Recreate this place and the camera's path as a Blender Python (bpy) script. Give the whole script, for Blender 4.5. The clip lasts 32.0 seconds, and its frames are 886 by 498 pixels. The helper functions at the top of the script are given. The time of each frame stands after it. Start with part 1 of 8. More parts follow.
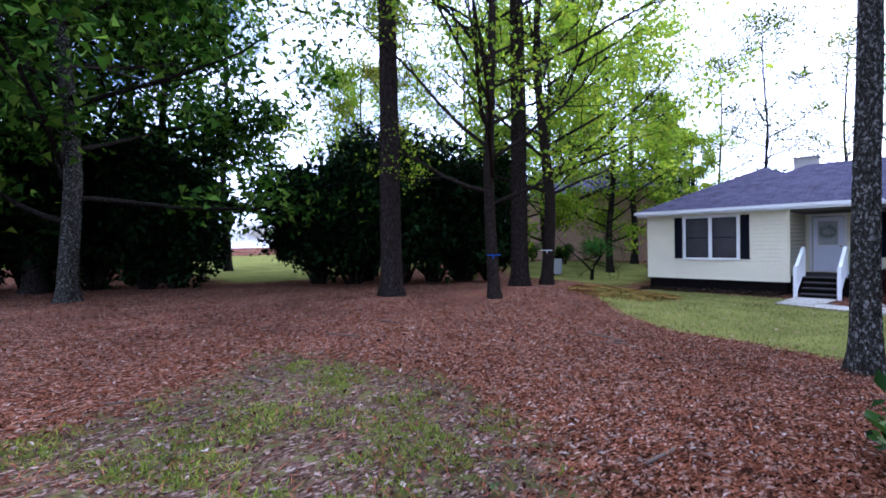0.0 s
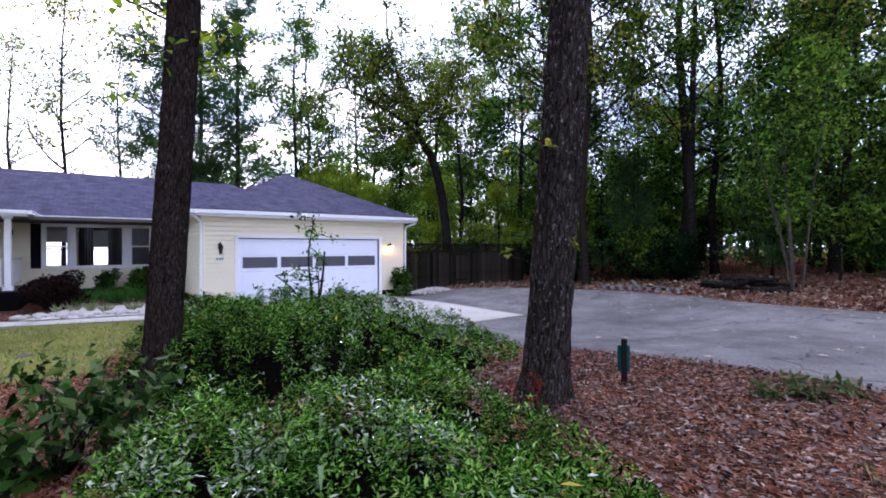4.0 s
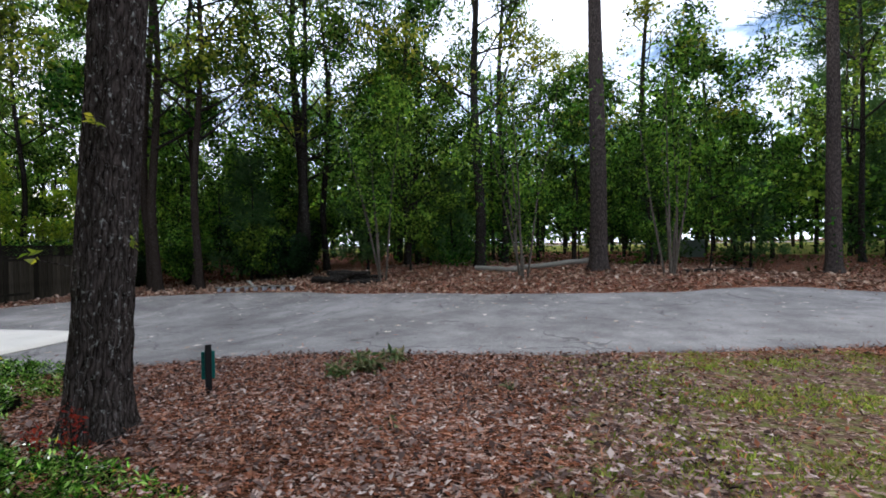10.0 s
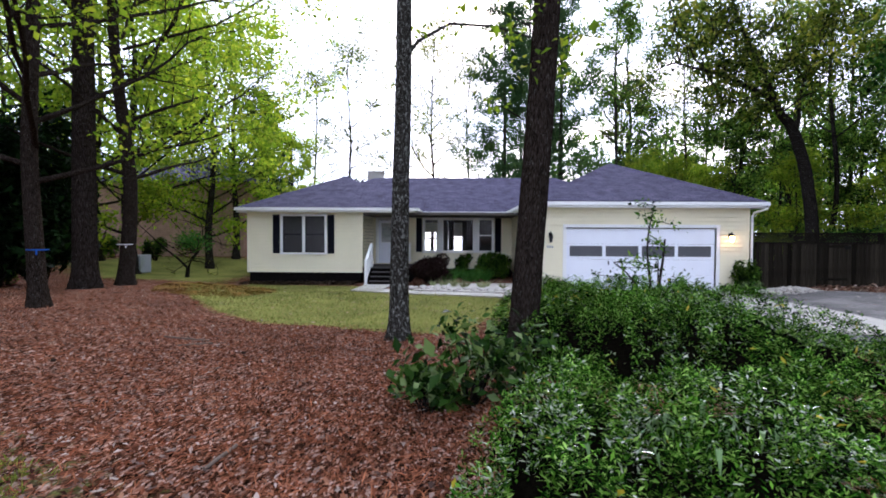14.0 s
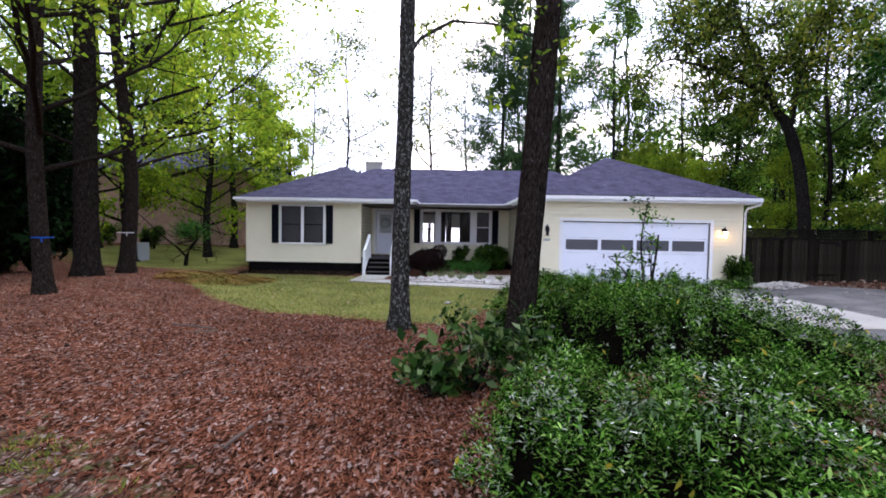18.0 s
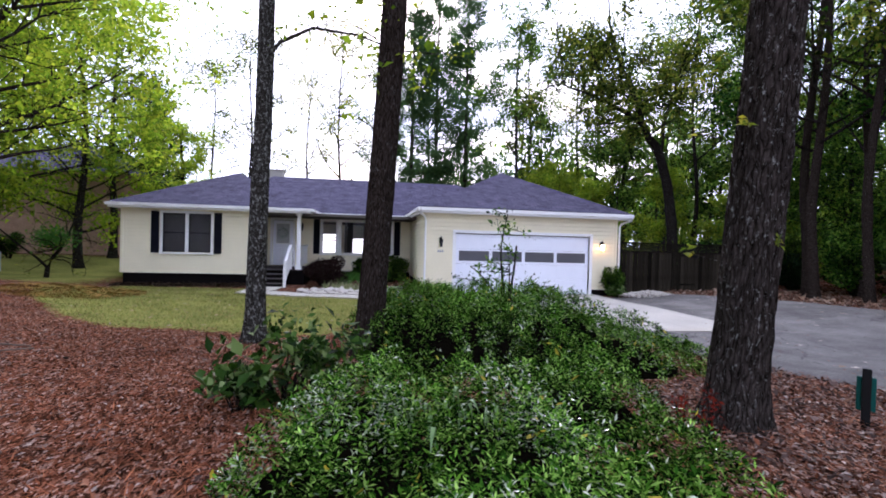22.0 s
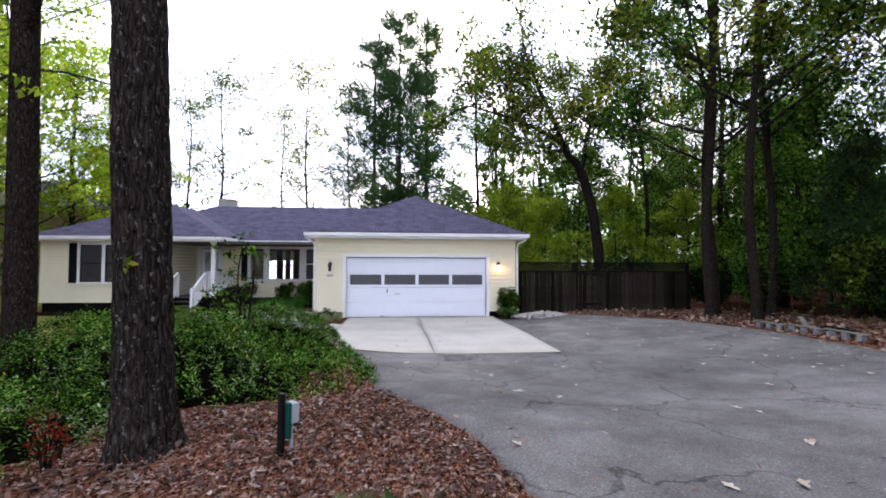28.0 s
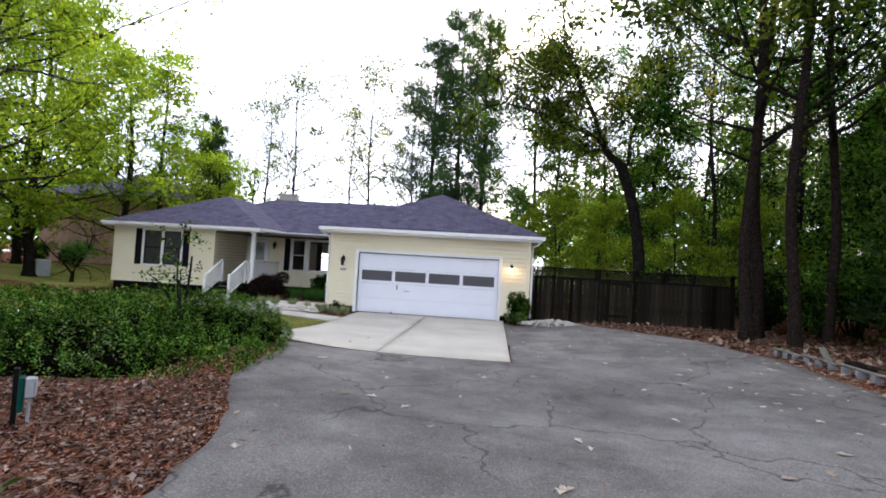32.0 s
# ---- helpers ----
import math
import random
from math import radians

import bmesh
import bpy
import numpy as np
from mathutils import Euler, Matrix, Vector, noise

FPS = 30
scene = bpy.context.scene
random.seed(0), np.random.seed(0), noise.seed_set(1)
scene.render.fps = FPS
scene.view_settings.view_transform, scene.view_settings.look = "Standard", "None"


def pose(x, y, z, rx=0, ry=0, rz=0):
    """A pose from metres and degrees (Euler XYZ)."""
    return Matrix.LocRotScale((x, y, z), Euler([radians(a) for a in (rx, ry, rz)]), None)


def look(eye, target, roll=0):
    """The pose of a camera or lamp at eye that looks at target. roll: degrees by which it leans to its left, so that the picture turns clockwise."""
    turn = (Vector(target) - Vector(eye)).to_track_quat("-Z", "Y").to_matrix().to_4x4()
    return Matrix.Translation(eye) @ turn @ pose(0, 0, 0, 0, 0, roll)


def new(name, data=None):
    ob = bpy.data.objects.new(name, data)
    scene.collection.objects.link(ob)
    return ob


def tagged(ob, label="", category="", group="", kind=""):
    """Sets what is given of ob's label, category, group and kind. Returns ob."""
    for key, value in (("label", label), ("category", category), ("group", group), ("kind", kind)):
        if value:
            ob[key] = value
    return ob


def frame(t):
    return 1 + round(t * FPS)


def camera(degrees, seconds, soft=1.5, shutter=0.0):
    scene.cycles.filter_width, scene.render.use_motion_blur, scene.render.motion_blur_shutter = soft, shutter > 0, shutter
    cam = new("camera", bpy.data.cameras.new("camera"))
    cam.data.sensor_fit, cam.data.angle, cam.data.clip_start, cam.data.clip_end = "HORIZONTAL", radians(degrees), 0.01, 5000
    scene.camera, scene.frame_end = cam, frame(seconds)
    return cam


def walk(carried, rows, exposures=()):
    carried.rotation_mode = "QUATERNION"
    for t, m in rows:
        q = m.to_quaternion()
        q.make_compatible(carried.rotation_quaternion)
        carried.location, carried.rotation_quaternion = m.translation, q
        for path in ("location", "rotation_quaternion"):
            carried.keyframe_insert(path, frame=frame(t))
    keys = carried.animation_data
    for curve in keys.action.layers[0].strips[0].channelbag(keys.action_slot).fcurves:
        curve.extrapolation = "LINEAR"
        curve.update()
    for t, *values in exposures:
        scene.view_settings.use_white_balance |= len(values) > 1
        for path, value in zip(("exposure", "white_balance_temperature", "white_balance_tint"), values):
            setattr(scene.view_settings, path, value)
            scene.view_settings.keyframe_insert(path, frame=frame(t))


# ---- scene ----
cam = camera(87.2, 32.0, 1.8)
PATH = [
    (0, (0.131, 0.203, 1.806), (-1.337, 1.562, 1.785), -0.94),
    (0.5, (0.066, 0.327, 1.821), (-1.067, 1.974, 1.787), -0.63),
    (1, (0.146, 0.361, 1.795), (-0.594, 2.219, 1.766), -0.59),
    (1.5, (0.248, 0.416, 1.801), (-0.133, 2.379, 1.765), -0.48),
    (2, (0.367, 0.427, 1.824), (0.319, 2.426, 1.791), -0.51),
    (2.5, (0.436, 0.442, 1.857), (0.709, 2.424, 1.835), -0.75),
    (3, (0.531, 0.497, 1.838), (1.141, 2.401, 1.815), -0.20),
    (3.5, (0.606, 0.491, 1.832), (1.510, 2.274, 1.819), 0.02),
    (5.5, (0.899, 0.277, 1.849), (2.704, 1.139, 1.830), -0.68),
    (6, (0.935, 0.200, 1.805), (2.859, 0.747, 1.785), -0.90),
    (6.5, (0.980, 0.115, 1.814), (2.963, 0.369, 1.778), -0.91),
    (7, (1.056, 0.091, 1.813), (3.056, 0.062, 1.786), -1.05),
    (7.5, (1.058, 0.030, 1.814), (3.046, -0.190, 1.782), -1.34),
    (8, (1.085, 0.006, 1.816), (3.047, -0.380, 1.783), -0.88),
    (8.5, (1.093, 0.005, 1.810), (3.046, -0.423, 1.774), -0.72),
    (9, (1.079, 0.027, 1.810), (3.060, -0.245, 1.774), -0.93),
    (9.5, (1.072, 0.106, 1.815), (3.072, 0.122, 1.790), -0.93),
    (10, (1.014, 0.184, 1.818), (2.980, 0.553, 1.798), -0.92),
    (10.5, (0.988, 0.272, 1.828), (2.850, 0.999, 1.794), -0.45),
    (11, (0.908, 0.349, 1.837), (2.600, 1.415, 1.797), -0.49),
    (11.5, (0.810, 0.407, 1.827), (2.213, 1.831, 1.775), 0.11),
    (12, (0.740, 0.457, 1.809), (1.776, 2.167, 1.750), 0.51),
    (12.5, (0.569, 0.460, 1.798), (1.205, 2.355, 1.727), 0.82),
    (13, (0.469, 0.475, 1.801), (0.743, 2.454, 1.698), 1.55),
    (13.5, (0.387, 0.460, 1.789), (0.426, 2.456, 1.682), 1.20),
    (14, (0.312, 0.429, 1.782), (0.265, 2.428, 1.732), 0.26),
    (14.5, (0.236, 0.415, 1.787), (0.207, 2.414, 1.722), 0.20),
    (15, (0.184, 0.392, 1.793), (0.162, 2.391, 1.727), 0.72),
    (15.5, (0.170, 0.347, 1.802), (0.139, 2.345, 1.742), 0.83),
    (17.5, (0.262, 0.186, 1.824), (0.231, 2.183, 1.725), 0.91),
    (18, (0.258, 0.241, 1.816), (0.228, 2.239, 1.727), 0.96),
    (18.5, (0.239, 0.358, 1.804), (0.318, 2.355, 1.745), 2.12),
    (19, (0.211, 0.396, 1.815), (0.321, 2.392, 1.750), 1.56),
    (19.5, (0.205, 0.380, 1.785), (0.243, 2.379, 1.720), 1.88),
    (20, (0.264, 0.328, 1.792), (0.285, 2.326, 1.708), 1.82),
    (20.5, (0.489, 0.176, 1.790), (0.478, 2.175, 1.729), 1.98),
    (21, (0.618, 0.101, 1.795), (0.696, 2.099, 1.737), 0.75),
    (21.5, (0.804, 0.129, 1.804), (0.989, 2.120, 1.774), 0.10),
    (22, (1.102, 0.173, 1.792), (1.413, 2.149, 1.763), 1.60),
    (22.5, (1.450, 0.145, 1.835), (1.778, 2.118, 1.826), -0.06),
    (23, (1.751, 0.069, 1.842), (1.845, 2.066, 1.861), -0.76),
    (23.5, (2.078, 0.018, 1.842), (2.231, 2.012, 1.886), -0.03),
    (24, (2.456, 0.052, 1.799), (2.755, 2.029, 1.818), 1.27),
    (24.5, (2.969, 0.000, 1.812), (3.272, 1.976, 1.876), 0.02),
    (25, (3.363, -0.105, 1.726), (3.798, 1.845, 1.801), -0.07),
    (25.5, (3.824, -0.147, 1.766), (4.283, 1.799, 1.803), 0.73),
    (27.5, (5.300, -0.299, 1.887), (5.493, 1.690, 1.967), 0.58),
    (28, (5.737, -0.397, 1.862), (5.935, 1.592, 1.931), 0.21),
    (28.5, (6.049, -0.373, 1.847), (6.217, 1.618, 1.930), 1.46),
    (29, (6.396, -0.319, 1.880), (6.477, 1.678, 1.952), 1.68),
    (29.5, (6.767, -0.362, 1.871), (6.670, 1.636, 1.885), 0.63),
    (30, (7.075, -0.310, 1.865), (6.994, 1.688, 1.859), 0.00),
    (30.5, (7.433, -0.188, 1.877), (7.342, 1.810, 1.873), 2.40),
    (31, (7.776, -0.160, 1.887), (7.596, 1.831, 1.941), 1.76),
    (31.5, (8.109, -0.142, 1.909), (7.894, 1.847, 1.911), 1.00),
    (32, (8.406, -0.101, 1.894), (8.224, 1.890, 1.956), 3.30),
]
EXPOSURES = ((0, 1.02, 4850, 24), (3.5, 0.94, 5150, 29), (6, 1.02, 5830, 18), (10, 1.00, 5800, 11), (12, 0.94, 5700, 14), (15, 0.93, 5580, 19), (20, 0.93, 5600, 23), (25, 0.92, 5620, 25), (28, 0.88, 5830, 19), (32, 0.82, 6000, 15))
walk(cam, [(t, look(eye, target, roll)) for t, eye, target, roll in PATH], EXPOSURES)

# ---------------- world and light ----------------
SUN_EL, SUN_AZ = radians(30), radians(12)      # behind the house, a little to its right
world = bpy.data.worlds.new("sky")
scene.world = world
world.use_nodes = True
wn, wl = world.node_tree.nodes, world.node_tree.links
wn.clear()
w_out = wn.new("ShaderNodeOutputWorld")
w_bg = wn.new("ShaderNodeBackground")
w_sky = wn.new("ShaderNodeTexSky")
w_sky.sky_type = "NISHITA"
w_sky.sun_disc = False
w_sky.sun_elevation = SUN_EL
w_sky.sun_rotation = SUN_AZ
w_sky.air_density, w_sky.dust_density = 1.0, 3.0
w_co = wn.new("ShaderNodeTexCoord")
w_map = wn.new("ShaderNodeMapping")
w_map.inputs["Scale"].default_value = (1.0, 1.0, 2.6)
w_noise = wn.new("ShaderNodeTexNoise")
w_noise.inputs["Scale"].default_value = 2.6
w_noise.inputs["Detail"].default_value = 7.0
w_noise.inputs["Roughness"].default_value = 0.6
w_ramp = wn.new("ShaderNodeValToRGB")
w_ramp.color_ramp.elements[0].position = 0.36
w_ramp.color_ramp.elements[1].position = 0.56
w_mix = wn.new("ShaderNodeMix")
w_mix.data_type = "RGBA"
w_mix.inputs["B"].default_value = (14.0, 14.3, 15.0, 1)
wl.new(w_co.outputs["Generated"], w_map.inputs["Vector"])
wl.new(w_map.outputs["Vector"], w_noise.inputs["Vector"])
wl.new(w_noise.outputs["Fac"], w_ramp.inputs["Fac"])
wl.new(w_ramp.outputs["Color"], w_mix.inputs["Factor"])
wl.new(w_sky.outputs["Color"], w_mix.inputs["A"])
wl.new(w_mix.outputs["Result"], w_bg.inputs["Color"])
w_bg.inputs["Strength"].default_value = 0.13
wl.new(w_bg.outputs["Background"], w_out.inputs["Surface"])

sun = new("sun", bpy.data.lights.new("sun", "SUN"))
sun.data.energy = 2.2
sun.data.angle = radians(11)
sun.data.color = (1.0, 0.94, 0.84)
sun.matrix_world = look((0, 0, 0), (-math.sin(SUN_AZ) * math.cos(SUN_EL), -math.cos(SUN_AZ) * math.cos(SUN_EL), -math.sin(SUN_EL)))


# ---------------- material helpers ----------------
def mat(name, base, rough=0.7, var=0.25, scale=6.0, fine=60.0, bump=0.2, metal=0.0, spec=0.04, tint=None, stretch=(1, 1, 1), bump_scale=None):
    """A surface with variation at two scales and a fine relief."""
    m = bpy.data.materials.new(name)
    m.use_nodes = True
    n, l = m.node_tree.nodes, m.node_tree.links
    b = n["Principled BSDF"]
    co = n.new("ShaderNodeTexCoord")
    mp = n.new("ShaderNodeMapping")
    mp.inputs["Scale"].default_value = stretch
    l.new(co.outputs["Object"], mp.inputs["Vector"])
    big = n.new("ShaderNodeTexNoise")
    big.inputs["Scale"].default_value = scale
    big.inputs["Detail"].default_value = 5
    small = n.new("ShaderNodeTexNoise")
    small.inputs["Scale"].default_value = fine
    small.inputs["Detail"].default_value = 4
    for t in (big, small):
        l.new(mp.outputs["Vector"], t.inputs["Vector"])
    add = n.new("ShaderNodeMath")
    add.operation = "ADD"
    l.new(big.outputs["Fac"], add.inputs[0])
    l.new(small.outputs["Fac"], add.inputs[1])
    ramp = n.new("ShaderNodeValToRGB")
    half = n.new("ShaderNodeMath")
    half.operation = "MULTIPLY"
    half.inputs[1].default_value = 0.5
    l.new(add.outputs[0], half.inputs[0])
    l.new(half.outputs[0], ramp.inputs["Fac"])
    other = tint or base
    ramp.color_ramp.elements[0].position = 0.3
    ramp.color_ramp.elements[1].position = 0.7
    ramp.color_ramp.elements[0].color = (*[c * (1 - var) for c in base], 1)
    ramp.color_ramp.elements[1].color = (*[min(1, c * (1 + var)) for c in other], 1)
    l.new(ramp.outputs["Color"], b.inputs["Base Color"])
    b.inputs["Roughness"].default_value = rough
    b.inputs["Metallic"].default_value = metal
    b.inputs["Specular IOR Level"].default_value = spec
    if bump:
        bp = n.new("ShaderNodeBump")
        bp.inputs["Strength"].default_value = bump
        bp.inputs["Distance"].default_value = bump_scale or 0.01
        l.new(small.outputs["Fac"], bp.inputs["Height"])
        l.new(bp.outputs["Normal"], b.inputs["Normal"])
    return m


def leaf_mat(name, colors, rough=0.5, through_light=0.35, glow_tint=(1.15, 1.25, 0.6), spec=0.02, clumps=0.0, clump_scale=0.9, hue=0.0):
    """Leaves: each leaf takes its own tone, and lets some light through."""
    m = bpy.data.materials.new(name)
    m.use_nodes = True
    n, l = m.node_tree.nodes, m.node_tree.links
    b = n["Principled BSDF"]
    geo = n.new("ShaderNodeNewGeometry")
    inf = n.new("ShaderNodeObjectInfo")
    ramp = n.new("ShaderNodeValToRGB")
    ramp.color_ramp.interpolation = "LINEAR"
    el = ramp.color_ramp.elements
    while len(el) < len(colors):
        el.new(0.5)
    for i, c in enumerate(colors):
        el[i].position = i / (len(colors) - 1)
        el[i].color = (*c, 1)
    l.new(geo.outputs["Random Per Island"], ramp.inputs["Fac"])
    hsv = n.new("ShaderNodeHueSaturation")
    mr = n.new("ShaderNodeMapRange")
    mr.inputs["To Min"].default_value = 0.75
    mr.inputs["To Max"].default_value = 1.25
    l.new(inf.outputs["Random"], mr.inputs["Value"])
    l.new(mr.outputs["Result"], hsv.inputs["Value"])
    if hue:
        hr = n.new("ShaderNodeMapRange")
        hr.inputs["To Min"].default_value, hr.inputs["To Max"].default_value = 0.5 + hue, 0.5 - hue
        l.new(inf.outputs["Random"], hr.inputs["Value"])
        l.new(hr.outputs["Result"], hsv.inputs["Hue"])
        mr.inputs["To Min"].default_value = 0.5
    l.new(ramp.outputs["Color"], hsv.inputs["Color"])
    # Position noise paints darker and brighter clumps, like shaded and backlit foliage.
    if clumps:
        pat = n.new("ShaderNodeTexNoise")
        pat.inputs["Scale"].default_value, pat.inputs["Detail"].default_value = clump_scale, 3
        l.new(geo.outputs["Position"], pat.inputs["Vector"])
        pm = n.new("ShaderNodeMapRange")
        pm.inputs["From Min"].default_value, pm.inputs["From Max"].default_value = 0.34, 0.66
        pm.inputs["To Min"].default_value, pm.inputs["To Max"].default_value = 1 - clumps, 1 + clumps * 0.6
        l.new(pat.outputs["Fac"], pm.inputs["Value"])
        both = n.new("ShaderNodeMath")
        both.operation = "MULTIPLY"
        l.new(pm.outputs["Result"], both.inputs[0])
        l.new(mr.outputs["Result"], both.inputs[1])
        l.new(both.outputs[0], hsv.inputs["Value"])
    l.new(hsv.outputs["Color"], b.inputs["Base Color"])
    b.inputs["Roughness"].default_value = rough
    b.inputs["Specular IOR Level"].default_value = spec
    if through_light > 0:
        tr = n.new("ShaderNodeBsdfTranslucent")
        tn = n.new("ShaderNodeMix")
        tn.data_type, tn.blend_type = "RGBA", "MULTIPLY"
        tn.inputs["Factor"].default_value = 1.0
        tn.inputs["B"].default_value = (*glow_tint, 1)
        l.new(hsv.outputs["Color"], tn.inputs["A"])
        l.new(tn.outputs["Result"], tr.inputs["Color"])
        mx = n.new("ShaderNodeMixShader")
        mx.inputs["Fac"].default_value = through_light
        l.new(b.outputs["BSDF"], mx.inputs[1])
        l.new(tr.outputs["BSDF"], mx.inputs[2])
        l.new(mx.outputs["Shader"], n["Material Output"].inputs["Surface"])
    return m


def bark_mat(name, dark, light, lichen=0.0, ridge=14.0, along=0.2, patch=0.57):
    """Furrowed bark in long plates, with pale lichen patches where asked."""
    m = bpy.data.materials.new(name)
    m.use_nodes = True
    n, l = m.node_tree.nodes, m.node_tree.links
    b = n["Principled BSDF"]
    co = n.new("ShaderNodeTexCoord")
    warp = n.new("ShaderNodeTexNoise")
    warp.inputs["Scale"].default_value, warp.inputs["Detail"].default_value = 6.0, 4
    l.new(co.outputs["Object"], warp.inputs["Vector"])
    wa = n.new("ShaderNodeMix")
    wa.data_type, wa.blend_type = "RGBA", "ADD"
    wa.inputs["Factor"].default_value = 0.07
    l.new(co.outputs["Object"], wa.inputs["A"])
    l.new(warp.outputs["Color"], wa.inputs["B"])
    mp = n.new("ShaderNodeMapping")
    mp.inputs["Scale"].default_value = (1, 1, along)
    l.new(wa.outputs["Result"], mp.inputs["Vector"])
    plates = n.new("ShaderNodeTexVoronoi")
    plates.feature = "DISTANCE_TO_EDGE"
    plates.inputs["Scale"].default_value = ridge * 2.7
    l.new(mp.outputs["Vector"], plates.inputs["Vector"])
    grain = n.new("ShaderNodeTexNoise")
    grain.inputs["Scale"].default_value, grain.inputs["Detail"].default_value, grain.inputs["Roughness"].default_value = 45, 6, 0.7
    l.new(mp.outputs["Vector"], grain.inputs["Vector"])
    pr = n.new("ShaderNodeMapRange")
    pr.inputs["From Max"].default_value = 0.30
    l.new(plates.outputs["Distance"], pr.inputs["Value"])
    hgt = n.new("ShaderNodeMath")
    hgt.operation = "MULTIPLY_ADD"
    hgt.inputs[1].default_value = 1.05
    l.new(grain.outputs["Fac"], hgt.inputs[0])
    half = n.new("ShaderNodeMath")
    half.operation = "MULTIPLY"
    half.inputs[1].default_value = 0.32
    l.new(pr.outputs["Result"], half.inputs[0])
    l.new(half.outputs[0], hgt.inputs[2])
    ramp = n.new("ShaderNodeValToRGB")
    ramp.color_ramp.elements[0].position, ramp.color_ramp.elements[1].position = 0.42, 0.95
    ramp.color_ramp.elements[0].color, ramp.color_ramp.elements[1].color = (*dark, 1), (*light, 1)
    l.new(hgt.outputs[0], ramp.inputs["Fac"])
    li = n.new("ShaderNodeTexNoise")
    li.inputs["Scale"].default_value, li.inputs["Detail"].default_value, li.inputs["Roughness"].default_value = 30, 10, 0.8
    lm = n.new("ShaderNodeMapping")
    lm.inputs["Scale"].default_value = (1, 1, 0.6)
    l.new(co.outputs["Object"], lm.inputs["Vector"])
    l.new(lm.outputs["Vector"], li.inputs["Vector"])
    lr = n.new("ShaderNodeValToRGB")
    lr.color_ramp.elements[0].position, lr.color_ramp.elements[1].position = patch, patch + 0.06
    l.new(li.outputs["Fac"], lr.inputs["Fac"])
    am = n.new("ShaderNodeMath")
    am.operation = "MULTIPLY"
    am.inputs[1].default_value = lichen
    l.new(lr.outputs["Color"], am.inputs[0])
    mx = n.new("ShaderNodeMix")
    mx.data_type = "RGBA"
    l.new(am.outputs[0], mx.inputs["Factor"])
    l.new(ramp.outputs["Color"], mx.inputs["A"])
    mx.inputs["B"].default_value = (0.26, 0.265, 0.24, 1)
    l.new(mx.outputs["Result"], b.inputs["Base Color"])
    b.inputs["Roughness"].default_value = 0.95
    b.inputs["Specular IOR Level"].default_value = 0.0
    bp = n.new("ShaderNodeBump")
    bp.inputs["Strength"].default_value = 1.0
    bp.inputs["Distance"].default_value = 0.025
    l.new(hgt.outputs[0], bp.inputs["Height"])
    l.new(bp.outputs["Normal"], b.inputs["Normal"])
    return m


def vary_pieces(m, low, high):
    """Gives each separate board its own tone."""
    n, l = m.node_tree.nodes, m.node_tree.links
    b = n["Principled BSDF"]
    inf, mr, hsv = n.new("ShaderNodeObjectInfo"), n.new("ShaderNodeMapRange"), n.new("ShaderNodeHueSaturation")
    mr.inputs["To Min"].default_value, mr.inputs["To Max"].default_value = low, high
    l.new(inf.outputs["Random"], mr.inputs["Value"])
    l.new(mr.outputs["Result"], hsv.inputs["Value"])
    l.new(b.inputs["Base Color"].links[0].from_socket, hsv.inputs["Color"])
    l.new(hsv.outputs["Color"], b.inputs["Base Color"])


# ---------------- materials ----------------
M_siding = mat("cream_vinyl_siding", (0.79, 0.73, 0.535), 0.5, 0.05, 1.5, 30, 0.05, spec=0.25)
M_white = mat("white_trim_paint", (0.80, 0.80, 0.80), 0.45, 0.05, 3, 40, 0.05)
M_door = mat("white_garage_door", (0.79, 0.81, 0.88), 0.45, 0.04, 2, 40, 0.05)
M_shutter = mat("black_shutter", (0.008, 0.009, 0.014), 0.75, 0.2, 5, 50, 0.05)
# Dark brick taken near black to carry deep shade, porch risers included.
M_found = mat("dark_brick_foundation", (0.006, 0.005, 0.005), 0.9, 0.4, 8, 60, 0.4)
M_concrete = mat("pale_concrete", (0.43, 0.405, 0.36), 0.9, 0.18, 0.9, 45, 0.25, tint=(0.47, 0.44, 0.385))
M_metal_black = mat("black_lantern_metal", (0.012, 0.012, 0.012), 0.4, 0.1, 5, 50, 0.0, metal=0.4)
M_steps = mat("weathered_porch_boards", (0.075, 0.068, 0.066), 0.8, 0.25, 3, 50, 0.2)
M_screen = mat("grey_insect_screen", (0.075, 0.070, 0.072), 0.7, 0.15, 3, 90, 0.0)
# Low colour on all room surfaces stands in for indoor dimness.
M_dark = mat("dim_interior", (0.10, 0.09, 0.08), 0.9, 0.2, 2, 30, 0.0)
# Fence boards and lattice: tree shade is put into their near-black colour.
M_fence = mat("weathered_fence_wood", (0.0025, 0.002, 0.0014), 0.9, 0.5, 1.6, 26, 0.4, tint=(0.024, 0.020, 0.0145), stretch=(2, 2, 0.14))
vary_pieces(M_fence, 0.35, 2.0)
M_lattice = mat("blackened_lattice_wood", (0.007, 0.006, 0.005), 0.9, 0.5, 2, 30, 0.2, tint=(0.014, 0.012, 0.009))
M_brick_far = mat("brown_brick_wall", (0.34, 0.22, 0.165), 0.9, 0.35, 2.0, 26, 0.3)
M_timber = mat("grey_landscape_timber", (0.15, 0.14, 0.12), 0.9, 0.35, 5, 60, 0.4, stretch=(1, 4, 4))
M_gravel = mat("pale_gravel", (0.50, 0.465, 0.42), 0.95, 0.35, 6, 40, 0.4)
M_green_paint = mat("green_painted_metal", (0.008, 0.055, 0.045), 0.45, 0.2, 6, 60, 0.05)
M_grey_plastic = mat("grey_outlet_plastic", (0.33, 0.35, 0.37), 0.5, 0.1, 6, 60, 0.05)
